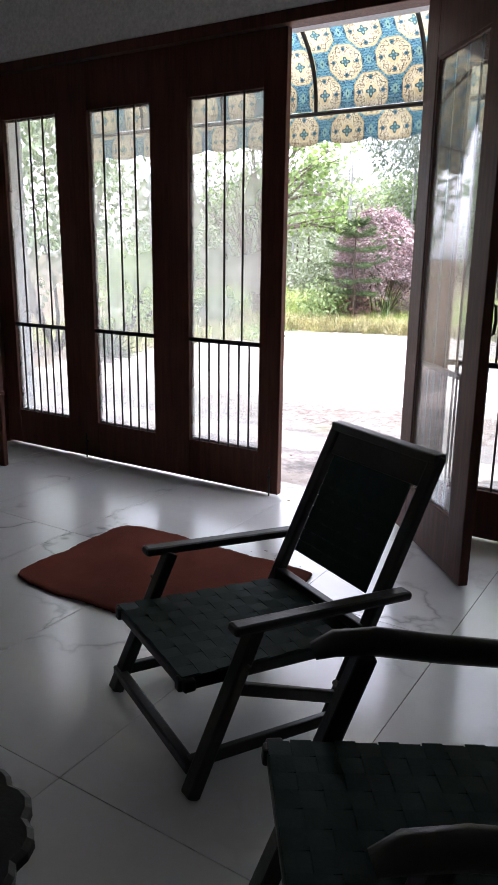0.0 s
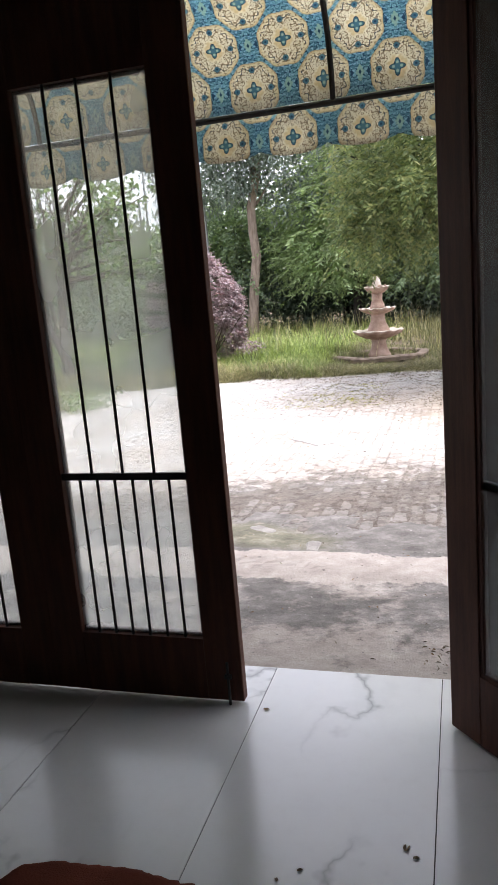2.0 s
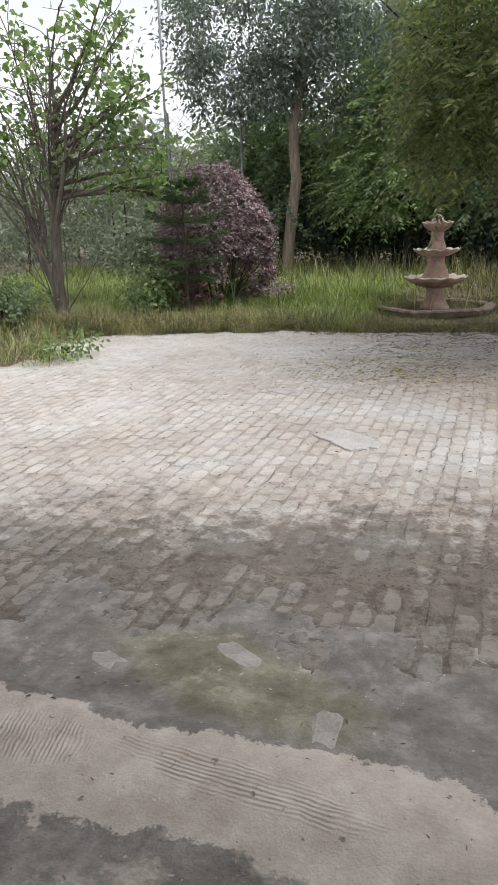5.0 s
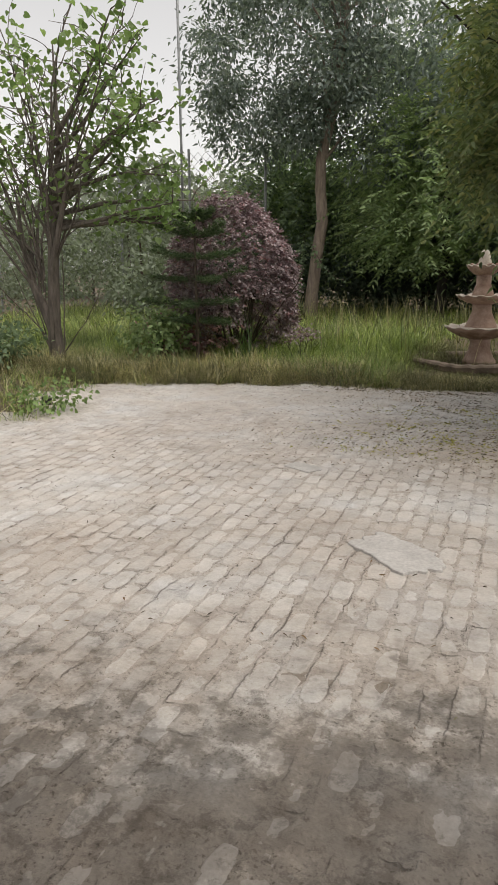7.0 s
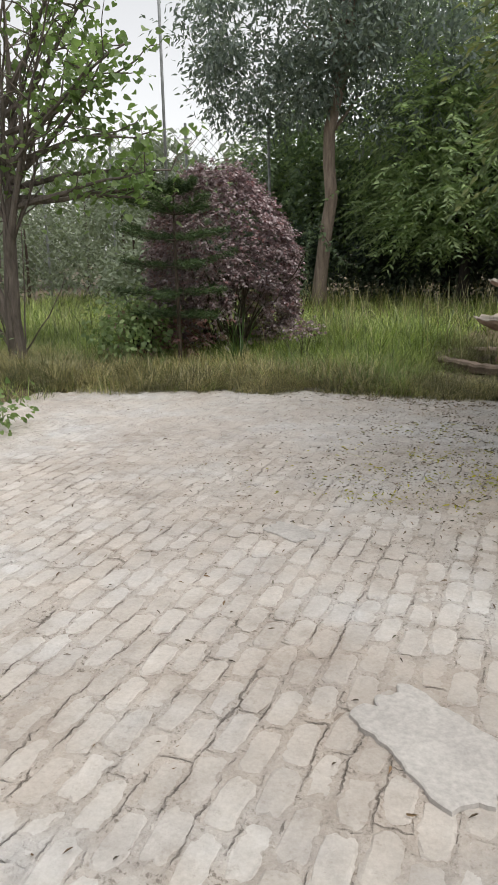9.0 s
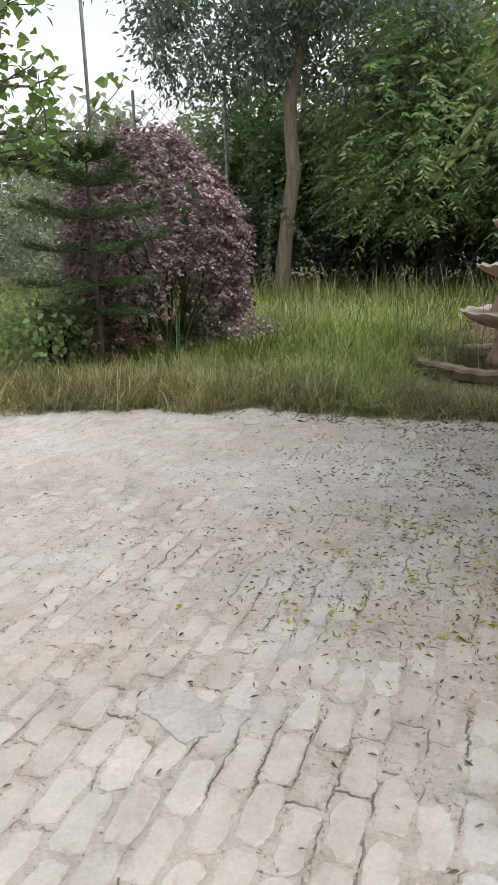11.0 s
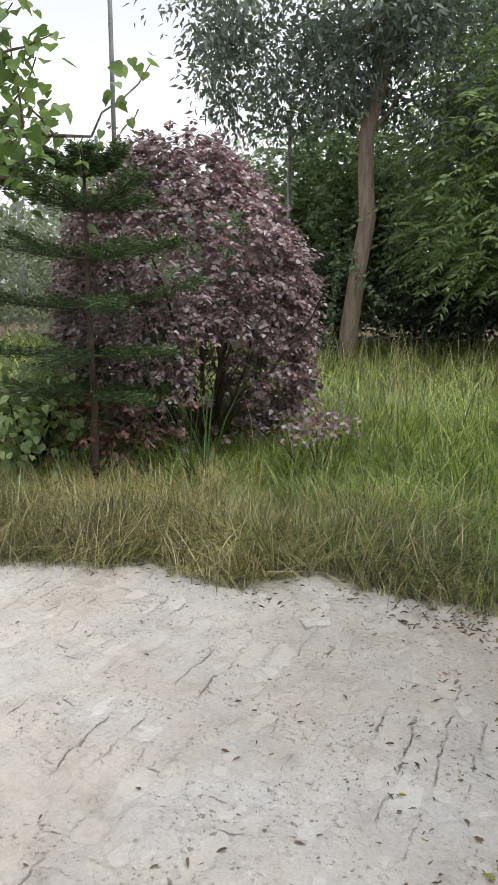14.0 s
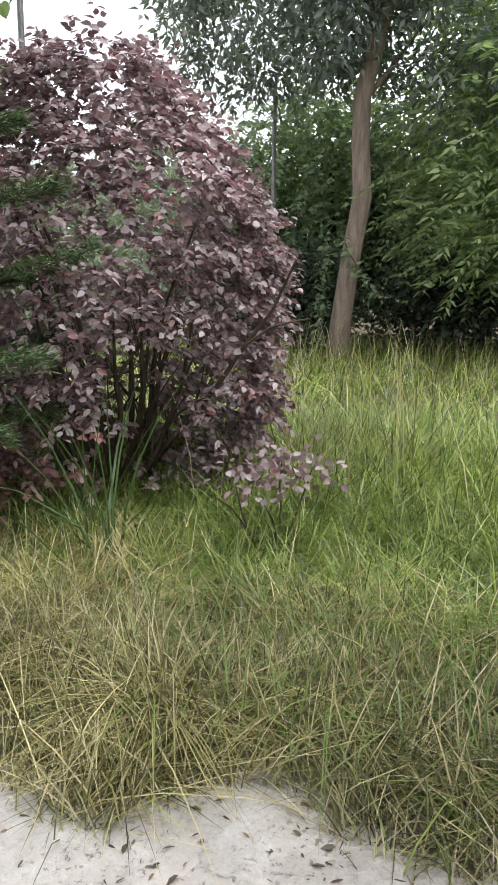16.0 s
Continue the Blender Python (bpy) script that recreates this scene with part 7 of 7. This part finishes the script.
pale = surface("pale_whitewashed_brick", (0.20, 0.187, 0.17), (0.31, 0.29, 0.265), 9, 80, (0.8, 0.95), 0.6)
for i, (x, y, a) in enumerate(((-2.03, 5.92, 4), (-2.42, 6.24, 62), (-2.83, 6.07, 66), (-2.93, 6.47, 60), (-1.62, 6.45, 10))):
    me = shared[i % 12].copy()
    me.materials[0] = pale
    ob = new("brick", me)
    ob.matrix_basis = pose(x, y, apron_height(x, y) + 0.003, 1.0, -1.0, a)
    tagged(ob, "single pale brick flush in the cement apron", "brick", "single bricks in the apron")


def bit(name, m, size, label, material=LITTER):
    """One dry leaf or crumb lying flat."""
    k = 1
    ob = leaves(name, np.zeros((k, 3)), np.array([[1.0, 0, 0.12]]), size, size * 0.45, material, OVAL, 0.35, 0.35, 1.0)
    ob.matrix_basis = m
    tagged(ob, label, "dry leaf", "dry leaves on the floor")


for x, y, a, s in ((-1.33, 3.53, 80, 0.035), (-1.84, 4.08, 10, 0.03), (-1.31, 3.51, 30, 0.022), (-1.62, 3.38, 120, 0.018), (-1.58, 3.42, 40, 0.02), (-1.50, 3.37, 10, 0.016), (-1.44, 3.35, 75, 0.02), (-1.36, 3.36, 150, 0.014)):
    bit("dry_leaf", pose(x, y, 0.003, 0, 0, a), s, "small dark dry leaf on the white tiles")
for a, b in (((-1.10, 4.77, -0.052), (-1.06, 4.70, -0.046)),):
    q = Vector(a).lerp(Vector(b), 0.5) + Vector((0.01, 0.02, 0.004))
    tagged(finish("stick", tube(bmesh.new(), [a, q, b], [0.004, 0.0035, 0.002], 6), TWIG), "thin bent brown stick on the ground", "stick")
PALETWIG = surface("pale_dry_stalk", (0.56, 0.53, 0.36), (0.70, 0.66, 0.48), 20, 90, (0.8, 1.0), 0.4)
tagged(finish("stalk", tube(bmesh.new(), [(-3.60, 11.81, -0.109), (-3.555, 11.765, -0.104), (-3.505, 11.715, -0.102), (-3.44, 11.69, -0.105), (-3.35, 11.69, -0.110)], [0.0016, 0.0022, 0.0026, 0.0022, 0.0014], 6), PALETWIG), "thin pale dry leaf stalk on the paving", "stalk")
fallen("fallen_leaves", 150, (-3.2, 0.0, 4.5, 6.2), lambda x, y: 0.7, 0.02, LITTER, "tiny leaf bits on the cement")
fallen("fallen_leaves", 40, (-1.34, -1.2, 4.48, 4.68), lambda x, y: 0.8, 0.02, LITTER, "clump of crumbled dry leaf bits on the cement")
